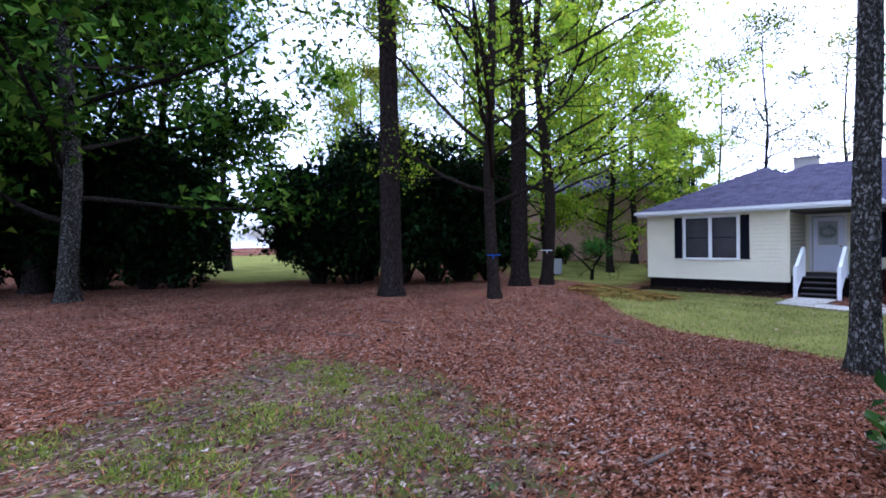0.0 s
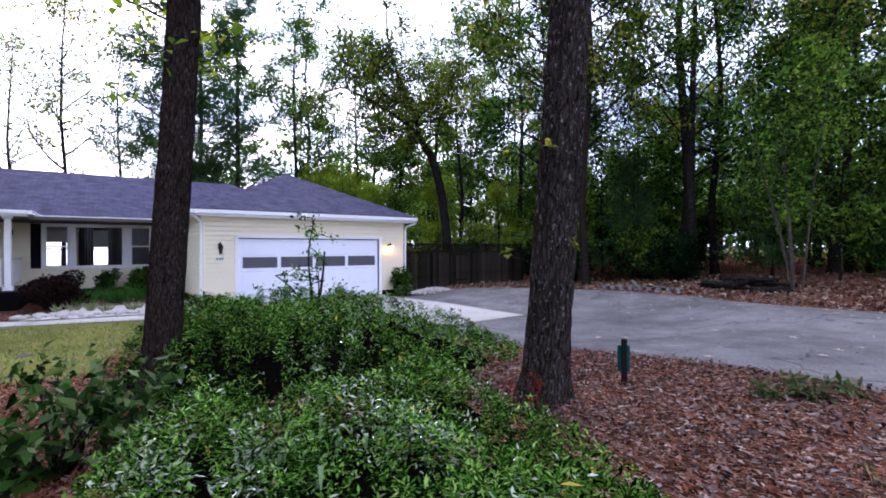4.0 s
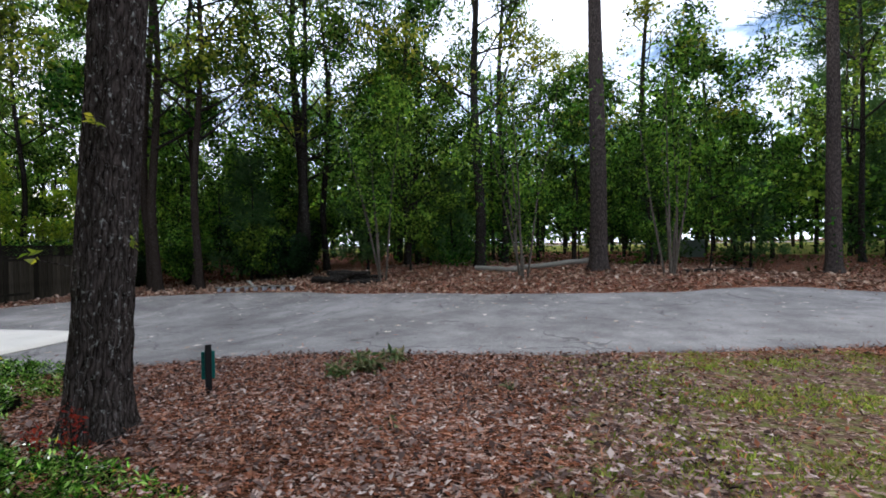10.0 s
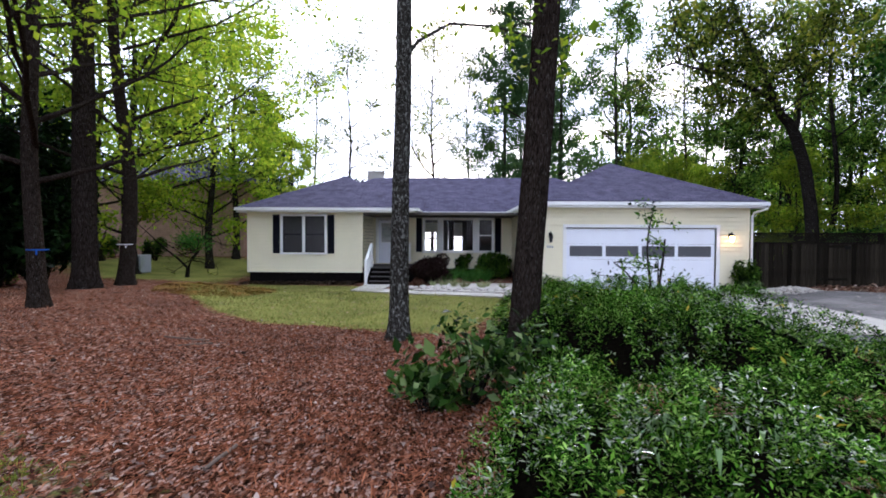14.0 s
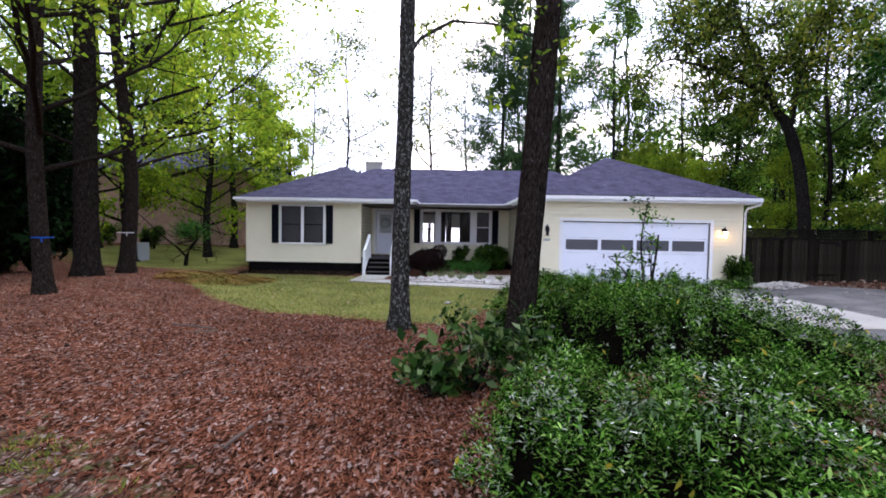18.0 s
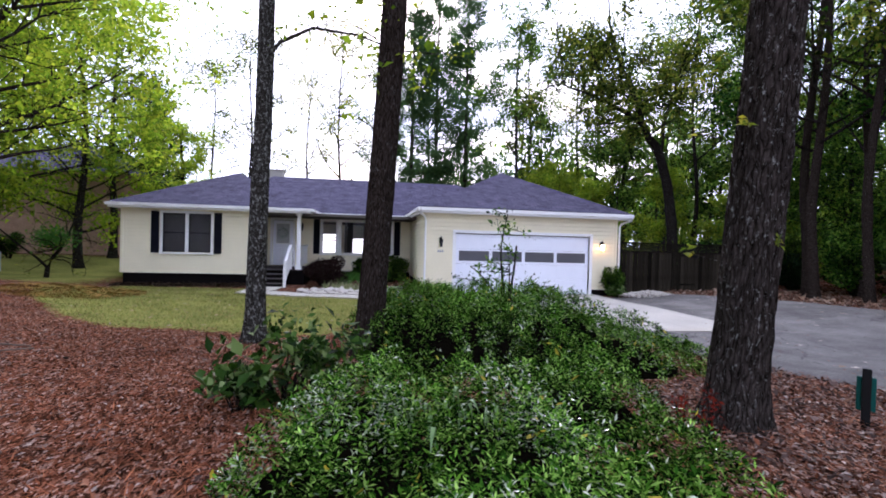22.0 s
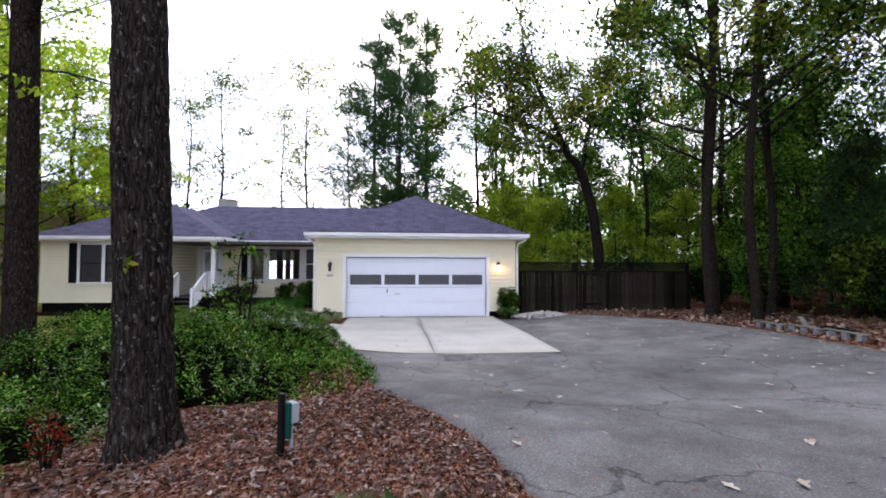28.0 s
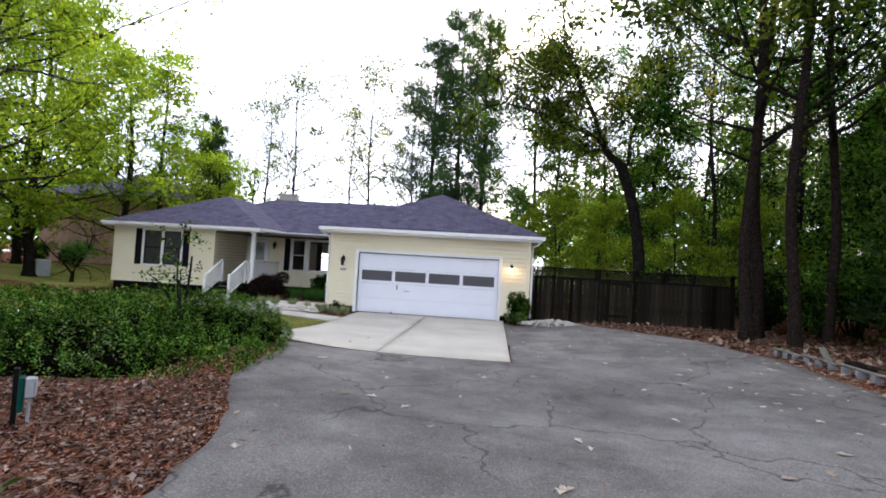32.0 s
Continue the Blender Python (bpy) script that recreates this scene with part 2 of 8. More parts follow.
M_red_leaf = leaf_mat("red_leaf", [(0.10, 0.010, 0.007), (0.17, 0.018, 0.011), (0.09, 0.022, 0.010)], 0.5, 0.3, (1.2, 0.8, 0.6))
M_blue = mat("blue_plastic", (0.02, 0.09, 0.38), 0.5, 0.1, 8, 60, 0.0)
M_stone = mat("pale_edging_stone", (0.46, 0.43, 0.39), 0.9, 0.3, 5, 40, 0.4)
M_bark_oak = bark_mat("furrowed_oak_bark", (0.0035, 0.0027, 0.0022), (0.058, 0.047, 0.041), 0.9, 13, 0.16, 0.57)
M_bark_gum = bark_mat("grey_mottled_bark", (0.005, 0.0042, 0.0035), (0.052, 0.047, 0.040), 0.9, 18, 0.3, 0.53)
M_bark_plain = bark_mat("brown_bark", (0.006, 0.0045, 0.0036), (0.046, 0.035, 0.029), 0.3, 16)
M_bark_pine = bark_mat("pine_bark", (0.005, 0.0037, 0.0032), (0.044, 0.034, 0.030), 0.25, 9)
# Lit copy of the pine bark, with open-sky light put into its colour.
M_bark_pine_lit = bark_mat("grey_brown_pine_bark", (0.009, 0.007, 0.006), (0.085, 0.068, 0.062), 0.3, 9)
M_bark_far = bark_mat("dark_woods_bark", (0.004, 0.0034, 0.003), (0.034, 0.029, 0.025), 0.5, 9)
M_bark_pale = bark_mat("pale_smooth_bark", (0.0495, 0.04125, 0.033), (0.121, 0.1045, 0.08525), 0.2, 9)
# Woods and oak leaves: near-black to bright stops carry shade and highlights.
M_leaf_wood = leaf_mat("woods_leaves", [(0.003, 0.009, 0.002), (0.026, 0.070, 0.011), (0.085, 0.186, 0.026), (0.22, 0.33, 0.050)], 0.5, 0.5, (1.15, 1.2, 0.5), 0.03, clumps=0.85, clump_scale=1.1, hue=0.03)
M_leaf_bright = leaf_mat("yellow_green_leaves", [(0.085, 0.155, 0.016), (0.155, 0.25, 0.022), (0.23, 0.32, 0.03), (0.33, 0.37, 0.045)], 0.5, 0.68, (1.2, 1.2, 0.5), 0.04, clumps=0.5)
M_leaf_mid = leaf_mat("oak_leaves", [(0.010, 0.020, 0.004), (0.058, 0.098, 0.014), (0.15, 0.195, 0.025), (0.31, 0.30, 0.045)], 0.5, 0.55, (1.15, 1.15, 0.5), 0.03, clumps=0.6, hue=0.025)
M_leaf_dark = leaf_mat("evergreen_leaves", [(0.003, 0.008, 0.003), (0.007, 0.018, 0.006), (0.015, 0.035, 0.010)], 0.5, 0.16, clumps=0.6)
M_needle = leaf_mat("pine_needles", [(0.022, 0.052, 0.022), (0.042, 0.086, 0.032), (0.075, 0.125, 0.046)], 0.5, 0.42, clumps=0.4)
# Near-black first stops put the shade between bed leaves into their colour.
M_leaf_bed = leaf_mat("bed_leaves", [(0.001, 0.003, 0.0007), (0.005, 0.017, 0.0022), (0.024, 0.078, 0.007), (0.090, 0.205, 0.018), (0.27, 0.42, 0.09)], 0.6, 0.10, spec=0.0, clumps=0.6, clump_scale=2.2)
# Glossy leaves whose pale base colour also paints white sky glints.
M_leaf_glint = leaf_mat("glossy_bed_leaves", [(0.05, 0.11, 0.03), (0.46, 0.50, 0.33)], 0.2, 0.0, spec=0.7)
M_leaf_yellow = leaf_mat("yellowed_leaves", [(0.35, 0.30, 0.03), (0.42, 0.36, 0.05)], 0.5, 0.3, (1.1, 1.0, 0.5))
M_litter_pale = leaf_mat("pale_weathered_leaves", [(0.07, 0.042, 0.034), (0.17, 0.11, 0.09), (0.30, 0.22, 0.185), (0.12, 0.065, 0.048), (0.46, 0.38, 0.33)], 0.75, 0.0, clumps=0.3, clump_scale=2)
M_litter = leaf_mat("fallen_leaves", [(0.010, 0.005, 0.004), (0.055, 0.020, 0.011), (0.17, 0.062, 0.032), (0.30, 0.15, 0.09), (0.125, 0.042, 0.021), (0.025, 0.011, 0.008), (0.16, 0.056, 0.028), (0.46, 0.37, 0.32)], 0.75, 0.0, clumps=0.4, clump_scale=2.2)
M_litter_tan = leaf_mat("tan_oak_leaves", [(0.12, 0.068, 0.045), (0.24, 0.145, 0.095), (0.36, 0.25, 0.18), (0.09, 0.05, 0.035), (0.48, 0.38, 0.30)], 0.75, 0.0, clumps=0.3, clump_scale=2)
M_litter_grey = leaf_mat("weathered_grey_leaves", [(0.02, 0.014, 0.012), (0.07, 0.046, 0.038), (0.15, 0.105, 0.09), (0.05, 0.03, 0.024), (0.11, 0.06, 0.046), (0.38, 0.31, 0.27)], 0.75, 0.0, clumps=0.3, clump_scale=2)
M_straw = leaf_mat("pine_straw", [(0.055, 0.017, 0.008), (0.17, 0.052, 0.024), (0.31, 0.12, 0.058), (0.014, 0.006, 0.004)], 0.75, 0.0, clumps=0.4, clump_scale=2.2)
M_straw_orange = leaf_mat("orange_pine_straw", [(0.06, 0.023, 0.013), (0.145, 0.060, 0.033), (0.25, 0.13, 0.08), (0.02, 0.009, 0.006)], 0.75, 0.0, clumps=0.3, clump_scale=1.5)
M_dry = leaf_mat("pale_dry_leaves", [(0.40, 0.34, 0.28), (0.56, 0.50, 0.42), (0.26, 0.18, 0.12)], 0.7, 0.0)
M_grass = leaf_mat("grass_blades", [(0.10, 0.118, 0.03), (0.175, 0.192, 0.05), (0.255, 0.25, 0.085), (0.33, 0.26, 0.13)], 0.6, 0.25, clumps=0.35, clump_scale=1.1)
M_grass_thin = leaf_mat("thin_grass_blades", [(0.055, 0.085, 0.012), (0.12, 0.165, 0.02), (0.20, 0.24, 0.035), (0.24, 0.19, 0.06)], 0.6, 0.25, clumps=0.4, clump_scale=1.1)
M_twig = mat("dead_twig", (0.13, 0.10, 0.08), 0.9, 0.3, 10, 60, 0.2)

M_glass = bpy.data.materials.new("window_glass")
M_glass.use_nodes = True
_b = M_glass.node_tree.nodes["Principled BSDF"]
_b.inputs["Base Color"].default_value = (0.9, 0.92, 0.93, 1)
_b.inputs["Roughness"].default_value = 0.02
_b.inputs["Transmission Weight"].default_value = 1.0
_b.inputs["IOR"].default_value = 1.15
M_smoke = mat("dull_grey_door_glass", (0.10, 0.10, 0.11), 0.25, 0.1, 2, 30, 0.0)
M_bulb = bpy.data.materials.new("lit_lantern_bulb")
M_bulb.use_nodes = True
_b = M_bulb.node_tree.nodes["Principled BSDF"]
_b.inputs["Emission Color"].default_value = (1.0, 0.55, 0.22, 1)
_b.inputs["Emission Strength"].default_value = 9.0


def shingle_mat():
    m = mat("slate_blue_asphalt_shingles", (0.078, 0.072, 0.108), 0.95, 0.5, 3.0, 22, 0.4, spec=0.05)
    n, l = m.node_tree.nodes, m.node_tree.links
    b = n["Principled BSDF"]
    co = n.new("ShaderNodeTexCoord")
    br = n.new("ShaderNodeTexBrick")
    br.inputs["Scale"].default_value = 1.0
    br.inputs["Brick Width"].default_value = 0.3
    br.inputs["Row Height"].default_value = 0.14
    br.inputs["Mortar Size"].default_value = 0.006
    br.inputs["Color1"].default_value = (0.88, 0.88, 0.90, 1)
    br.inputs["Color2"].default_value = (1.14, 1.12, 1.14, 1)
    br.inputs["Mortar"].default_value = (0.5, 0.5, 0.5, 1)
    l.new(co.outputs["UV"], br.inputs["Vector"])
    mx = n.new("ShaderNodeMix")
    mx.data_type, mx.blend_type = "RGBA", "MULTIPLY"
    mx.inputs["Factor"].default_value = 1.0
    l.new(b.inputs["Base Color"].links[0].from_socket, mx.inputs["A"])
    l.new(br.outputs["Color"], mx.inputs["B"])
    l.new(mx.outputs["Result"], b.inputs["Base Color"])
    return m


M_shingle = shingle_mat()


# ---------------- mesh helpers ----------------
def mesh_arrays(name, verts, faces):
    """A mesh from arrays: verts (n, 3), faces (m, k)."""
    me = bpy.data.meshes.new(name)
    verts, faces = np.asarray(verts, np.float32), np.asarray(faces, np.int32)
    k = faces.shape[1]
    me.vertices.add(len(verts))
    me.vertices.foreach_set("co", verts.ravel())
    me.loops.add(faces.size)
    me.loops.foreach_set("vertex_index", faces.ravel())
    me.polygons.add(len(faces))
    me.polygons.foreach_set("loop_start", np.arange(0, faces.size, k, dtype=np.int32))
    me.update(calc_edges=True)
    return me


def bm_mesh(name, bm, material, smooth=False):
    me = bpy.data.meshes.new(name)
    bm.to_mesh(me)
    bm.free()
    me.materials.append(material)
    if smooth:
        me.shade_smooth()
    return me


def part(name, bm, material, parent, label="", smooth=False):
    """One mesh object under a thing or a part. bm may be a bmesh or a mesh."""
    me = bm if isinstance(bm, bpy.types.Mesh) else bm_mesh(name, bm, material, smooth)
    if isinstance(bm, bpy.types.Mesh) and not me.materials:
        me.materials.append(material)
    ob = new(name, me)
    ob.parent = parent
    if label:
        ob["label"] = label
    return ob


def thing(name, label, category, x=0, y=0, z=0, rz=0, group="", kind=""):
    ob = new(name)
    ob.empty_display_size = 0.2
    ob.matrix_basis = pose(x, y, z, 0, 0, rz)
    return tagged(ob, label, category, group, kind)


def box(bm, x0, x1, y0, y1, z0, z1, bevel=0.0):
    """Adds a box to bm, with its edges bevelled if asked."""
    vs = [bm.verts.new((x, y, z)) for x in (x0, x1) for y in (y0, y1) for z in (z0, z1)]
    fs = [(0, 1, 3, 2), (4, 6, 7, 5), (0, 4, 5, 1), (2, 3, 7, 6), (0, 2, 6, 4), (1, 5, 7, 3)]
    made = [bm.faces.new([vs[i] for i in f]) for f in fs]
    if bevel:
        edges = list({e for f in made for e in f.edges})
        bmesh.ops.bevel(bm, geom=edges, offset=bevel, segments=1, affect="EDGES")
    return bm


def boxed(x0, x1, y0, y1, z0, z1, bevel=0.0):
    return box(bmesh.new(), x0, x1, y0, y1, z0, z1, bevel)


def tube(points, radii, sides=8):
    """Verts and quad faces of a tapering tube along points."""
    points, radii = np.asarray(points, float), np.asarray(radii, float)
    n = len(points)
    tang = np.gradient(points, axis=0)
    tang /= np.linalg.norm(tang, axis=1)[:, None] + 1e-9
    ref = np.where(np.abs(tang[:, 2:3]) > 0.9, [[1.0, 0, 0]], [[0, 0, 1.0]])
    u = np.cross(tang, ref)
    u /= np.linalg.norm(u, axis=1)[:, None] + 1e-9
    v = np.cross(tang, u)
    a = np.linspace(0, 2 * np.pi, sides, endpoint=False)
    ring = u[:, None] * np.cos(a)[None, :, None] + v[:, None] * np.sin(a)[None, :, None]
    verts = (points[:, None] + ring * radii[:, None, None]).reshape(-1, 3)
    i, j = np.meshgrid(np.arange(n - 1), np.arange(sides), indexing="ij")
    k = (j + 1) % sides
    faces = np.stack([i * sides + j, i * sides + k, (i + 1) * sides + k, (i + 1) * sides + j], -1).reshape(-1, 4)
    return verts, faces


def merge(pieces):
    """Joins (verts, faces) pairs."""
    vs, fs, at = [], [], 0
    for v, f in pieces:
        vs.append(v)
        fs.append(f + at)
        at += len(v)
    return np.concatenate(vs), np.concatenate(fs)


def leaf_cloud(rng, points, length, width, up=0.3, way=None, fold=0.25, spread=0.35, simple=False):
    """Folded leaves at the points, as verts and faces; simple ones are single triangles."""
    n = len(points)
    d = rng.normal(size=(n, 3))
    if way is not None:
        d = d * 0.7 + way
    d /= np.linalg.norm(d, axis=1)[:, None] + 1e-9
    nz = rng.normal(size=(n, 3)) + np.array([0, 0, up * 3])
    side = np.cross(d, nz)
    side /= np.linalg.norm(side, axis=1)[:, None] + 1e-9
    nor = np.cross(side, d)
    s = (1 + spread * rng.normal(size=(n, 1))).clip(0.45, 1.9)
    L, W = length * s, width * s
    if simple:
        v = np.stack([points - side * W / 2, points + d * L, points + side * W / 2 + nor * W * 0.2], 1).reshape(-1, 3)
        return v, np.arange(n * 3).reshape(-1, 3)
    mid = points + d * L * 0.45 + nor * W * fold
    v = np.stack([points, mid - side * W / 2, points + d * L, mid + side * W / 2], 1).reshape(-1, 3)
    b = (np.arange(n) * 4)[:, None]
    f = np.stack([b + [0, 1, 2], b + [0, 2, 3]], 1).reshape(-1, 3)
    return v, f


# ---------------- the ground ----------------
HEIGHTS = ((6.5, 15.5, 0), (9.1, 9.0, .07), (3.2, 15, .0), (-3, 17.6, -.08), (-8, 19, -.12), (-9.2, 12.3, .45), (-12, 17, .15), (15.3, 13.1, .22), (14.6, 10.2, .35),
           (11.2, 7.7, .19), (8.8, 6.9, .13), (4.9, 3.2, .44), (3.8, 3.4, .50), (7.0, 1.3, .46), (0, 0, .40), (-.41, 6.9, .31), (1.1, 5.8, .42))
HEIGHTS += ((8.5, -.2, .5), (5.5, -.4, .48), (17.5, -2, .9), (20.9, 2.3, .9), (15.4, .4, .78), (16, 7.9, .66), (13.3, 5, .55), (12, 1, .55),
            (-10, 7.75, .49), (-7.8, 9.1, .45), (-6.4, 4.8, .5), (-6.4, 3.5, .47), (-4.8, 2, .42), (0, 9, .2), (0, 12, .08), (-.2, 3.5, .42), (2.2, 3.5, .45), (-4, 12, .12))
HEIGHTS += ((5, -8, .55), (-10, -2, .5), (-10, 22, -.1), (12, 22, 0), (2, 21, -.05), (5, 21, 0), (8, 20, 0), (-5, 22, -.1), (-1, 16.5, -.05), (-12, 10.5, .42))


def ground(x, y):
    x, y = np.asarray(x, float), np.asarray(y, float)
    sw, sz = np.full(x.shape, 0.02), np.full(x.shape, 0.02 * 0.5)
    far = np.clip((x - 22) / 25, 0, 1)
    sz = sz + 0.02 * 1.0 * far
    for a, b, h in HEIGHTS:
        w = np.exp(-((x - a) ** 2 + (y - b) ** 2) / 8.0)
        sw, sz = sw + w, sz + w * h
    return sz / sw


def gz(x, y):
    return float(ground(x, y))


def inside(px, py, poly):
    """Which points lie in a polygon."""
    hit = np.zeros(np.shape(px), bool)
    for (x0, y0), (x1, y1) in zip(poly, poly[1:] + poly[:1]):
        c = ((y0 > py) != (y1 > py)) & (px < (x1 - x0) * (py - y0) / (y1 - y0 + 1e-12) + x0)
        hit ^= c
    return hit


def edge_far(px, py, poly):
    """Distance of points to a polygon's outline."""
    best = np.full(np.shape(px), 1e9)
    for (x0, y0), (x1, y1) in zip(poly, poly[1:] + poly[:1]):
        dx, dy = x1 - x0, y1 - y0
        s = np.clip(((px - x0) * dx + (py - y0) * dy) / (dx * dx + dy * dy + 1e-12), 0, 1)
        best = np.minimum(best, np.hypot(px - x0 - s * dx, py - y0 - s * dy))
    return best


def mask(px, py, poly, soft):
    d = edge_far(px, py, poly)
    return np.clip(0.5 + np.where(inside(px, py, poly), d, -d) / soft, 0, 1)


LAWN = [(-7.6, 18.3), (-7.8, 14.5), (-6.6, 12.2), (-4.5, 9.8), (-3.0, 8.5), (-2.0, 8.3), (-0.7, 7.7), (0.5, 7.4), (1.0, 9.5), (3.0, 10.0), (4.05, 9.9), (4.1, 13.2), (1.9, 14.0), (-2.0, 15.6), (-2.2, 17.2), (-3.4, 17.7)]
LAWN_BACK = [(-9, 26), (-8.6, 18.2), (-14, 17.6), (-19, 22), (-20, 30), (-9, 30)]
PATCH_A = [(-5.9, 2.6), (-4.7, 3.05), (-3.7, 3.4), (-2.9, 3.4), (-2.0, 3.0), (-1.35, 2.6), (-1.0, 1.5), (-1.3, 0.3), (-4.3, -0.1), (-4.65, 0.7), (-5.1, 1.8)]
PATCH_B = [(6.5, 0.0), (6.9, -1.4), (7.2, -3.0), (6.9, -4.5), (5.4, -3.9), (4.4, -4.1), (2.8, -3.0), (2.6, -1.0), (3.4, 0.1), (4.3, -0.2), (5.1, -0.1)]
FAR_LAWN = [(-17.5, 6.2), (-17.5, 9), (-20, 16), (-27, 30), (-70, 45), (-70, 6)]
FAR_LAWN_E = [(30, -70), (31, -16), (38, -6), (42, 60), (72, 60), (72, -70)]
BED = [(0.30, 2.75), (0.45, 1.9), (1.0, 1.35), (1.9, 1.15), (2.7, 1.3), (3.1, 1.9), (3.25, 2.8), (3.42, 3.5), (3.68, 4.15), (4.5, 4.42), (5.42, 4.95), (5.55, 5.6), (5.42, 6.6), (5.1, 7.8),
       (4.7, 8.9), (4.2, 9.6), (3.0, 9.8), (1.6, 9.3), (0.9, 8.0), (0.75, 6.4), (1.0, 5.4), (0.98, 4.6), (0.75, 4.1), (0.48, 3.4)]


def axis_steps(lo, hi, fine, far):
    mid = np.arange(lo, hi + fine / 2, fine)
    out = [hi]
    step = fine
    while out[-1] < far:
        step *= 1.35
        out.append(out[-1] + step)
    low = [lo]
    step = fine
    while low[-1] > -far:
        step *= 1.35
        low.append(low[-1] - step)
    return np.concatenate([low[:0:-1], mid, out[1:]])


def ground_mat():
    m = bpy.data.materials.new("leaf_strewn_ground")
    m.use_nodes = True
    n, l = m.node_tree.nodes, m.node_tree.links
    b = n["Principled BSDF"]
    co = n.new("ShaderNodeTexCoord")

    def noise_tex(scale, detail=5, rough=0.6):
        t = n.new("ShaderNodeTexNoise")
        t.inputs["Scale"].default_value, t.inputs["Detail"].default_value, t.inputs["Roughness"].default_value = scale, detail, rough
        l.new(co.outputs["Object"], t.inputs["Vector"])
        return t

    def ramp(src, *stops):
        r = n.new("ShaderNodeValToRGB")
        while len(r.color_ramp.elements) < len(stops):
            r.color_ramp.elements.new(0.5)
        for e, (p, c) in zip(r.color_ramp.elements, stops):
            e.position, e.color = p, (*c, 1)
        l.new(src, r.inputs["Fac"])
        return r.outputs["Color"]

    def mix(f, a, c):
        x = n.new("ShaderNodeMix")
        x.data_type = "RGBA"
        l.new(f, x.inputs["Factor"])
        l.new(a, x.inputs["A"])
        l.new(c, x.inputs["B"])
        return x.outputs["Result"]

    fine, mid, big = noise_tex(75, 6, 0.75), noise_tex(9, 5), noise_tex(0.7, 4)
    warp = noise_tex(5, 3)
    bent = n.new("ShaderNodeMix")
    bent.data_type, bent.blend_type = "RGBA", "ADD"
    bent.inputs["Factor"].default_value = 0.09
    l.new(co.outputs["Object"], bent.inputs["A"])
    l.new(warp.outputs["Color"], bent.inputs["B"])

    def chips(turn, across, along):
        """Flakes of bark and leaf, each with a tone of its own."""
        mp = n.new("ShaderNodeMapping")
        mp.inputs["Rotation"].default_value = (0, 0, turn)
        mp.inputs["Scale"].default_value = (across, along, along)
        l.new(bent.outputs["Result"], mp.inputs["Vector"])
        v = n.new("ShaderNodeTexVoronoi")
        v.inputs["Scale"].default_value = 1.0
        l.new(mp.outputs["Vector"], v.inputs["Vector"])
        s = n.new("ShaderNodeSeparateColor")
        l.new(v.outputs["Color"], s.inputs["Color"])
        return s.outputs["Red"]

    flake = mix(ramp(noise_tex(14, 3).outputs["Fac"], (0.48, (0, 0, 0)), (0.52, (1, 1, 1))), chips(0.5, 70, 24), chips(2.1, 62, 28))
    # The darkest flake tones paint in shaded gaps between flakes.
    straw = ramp(flake, (0.0, (0.004, 0.002, 0.0015)), (0.3, (0.040, 0.0175, 0.009)), (0.62, (0.145, 0.051, 0.027)), (0.86, (0.25, 0.105, 0.060)), (1.0, (0.42, 0.29, 0.24)))
    leafy = ramp(flake, (0.0, (0.005, 0.003, 0.002)), (0.4, (0.048, 0.022, 0.014)), (0.7, (0.135, 0.068, 0.047)), (1.0, (0.40, 0.29, 0.24)))
    mulch = mix(ramp(mid.outputs["Fac"], (0.45, (0, 0, 0)), (0.62, (1, 1, 1))), straw, leafy)
    lawn = ramp(fine.outputs["Fac"], (0.3, (0.105, 0.118, 0.03)), (0.5, (0.18, 0.192, 0.05)), (0.7, (0.26, 0.255, 0.095)))
    sparse = mix(ramp(mid.outputs["Fac"], (0.49, (0, 0, 0)), (0.64, (1, 1, 1))), ramp(flake, (0.0, (0.018, 0.011, 0.009)), (0.4, (0.062, 0.038, 0.028)), (0.8, (0.125, 0.08, 0.06)), (1.0, (0.33, 0.25, 0.21))),
                 ramp(fine.outputs["Fac"], (0.3, (0.05, 0.058, 0.016)), (0.7, (0.135, 0.14, 0.042))))

    def masked(name):
        at = n.new("ShaderNodeAttribute")
        at.attribute_name = name
        ad = n.new("ShaderNodeMath")
        ad.operation = "ADD"
        l.new(at.outputs["Fac"], ad.inputs[0])
        sb = n.new("ShaderNodeMath")
        sb.operation = "MULTIPLY_ADD"
        sb.inputs[1].default_value, sb.inputs[2].default_value = 1.3, -0.65
        l.new(mid.outputs["Fac"], sb.inputs[0])
        l.new(sb.outputs[0], ad.inputs[1])
        return ramp(ad.outputs[0], (0.42, (0, 0, 0)), (0.58, (1, 1, 1)))

    col = mix(masked("sparse"), mulch, sparse)
    col = mix(masked("lawn"), col, lawn)
    tone = n.new("ShaderNodeMix")
    tone.data_type, tone.blend_type = "RGBA", "MULTIPLY"
    tone.inputs["Factor"].default_value = 1
    l.new(col, tone.inputs["A"])
    l.new(ramp(big.outputs["Fac"], (0.3, (0.68, 0.68, 0.68)), (0.7, (1.22, 1.18, 1.15))), tone.inputs["B"])
    l.new(tone.outputs["Result"], b.inputs["Base Color"])
    b.inputs["Roughness"].default_value = 0.95
    b.inputs["Specular IOR Level"].default_value = 0.0
    bp = n.new("ShaderNodeBump")
    bp.inputs["Strength"].default_value, bp.inputs["Distance"].default_value = 0.7, 0.012
    l.new(flake, bp.inputs["Height"])
    l.new(bp.outputs["Normal"], b.inputs["Normal"])
    return m


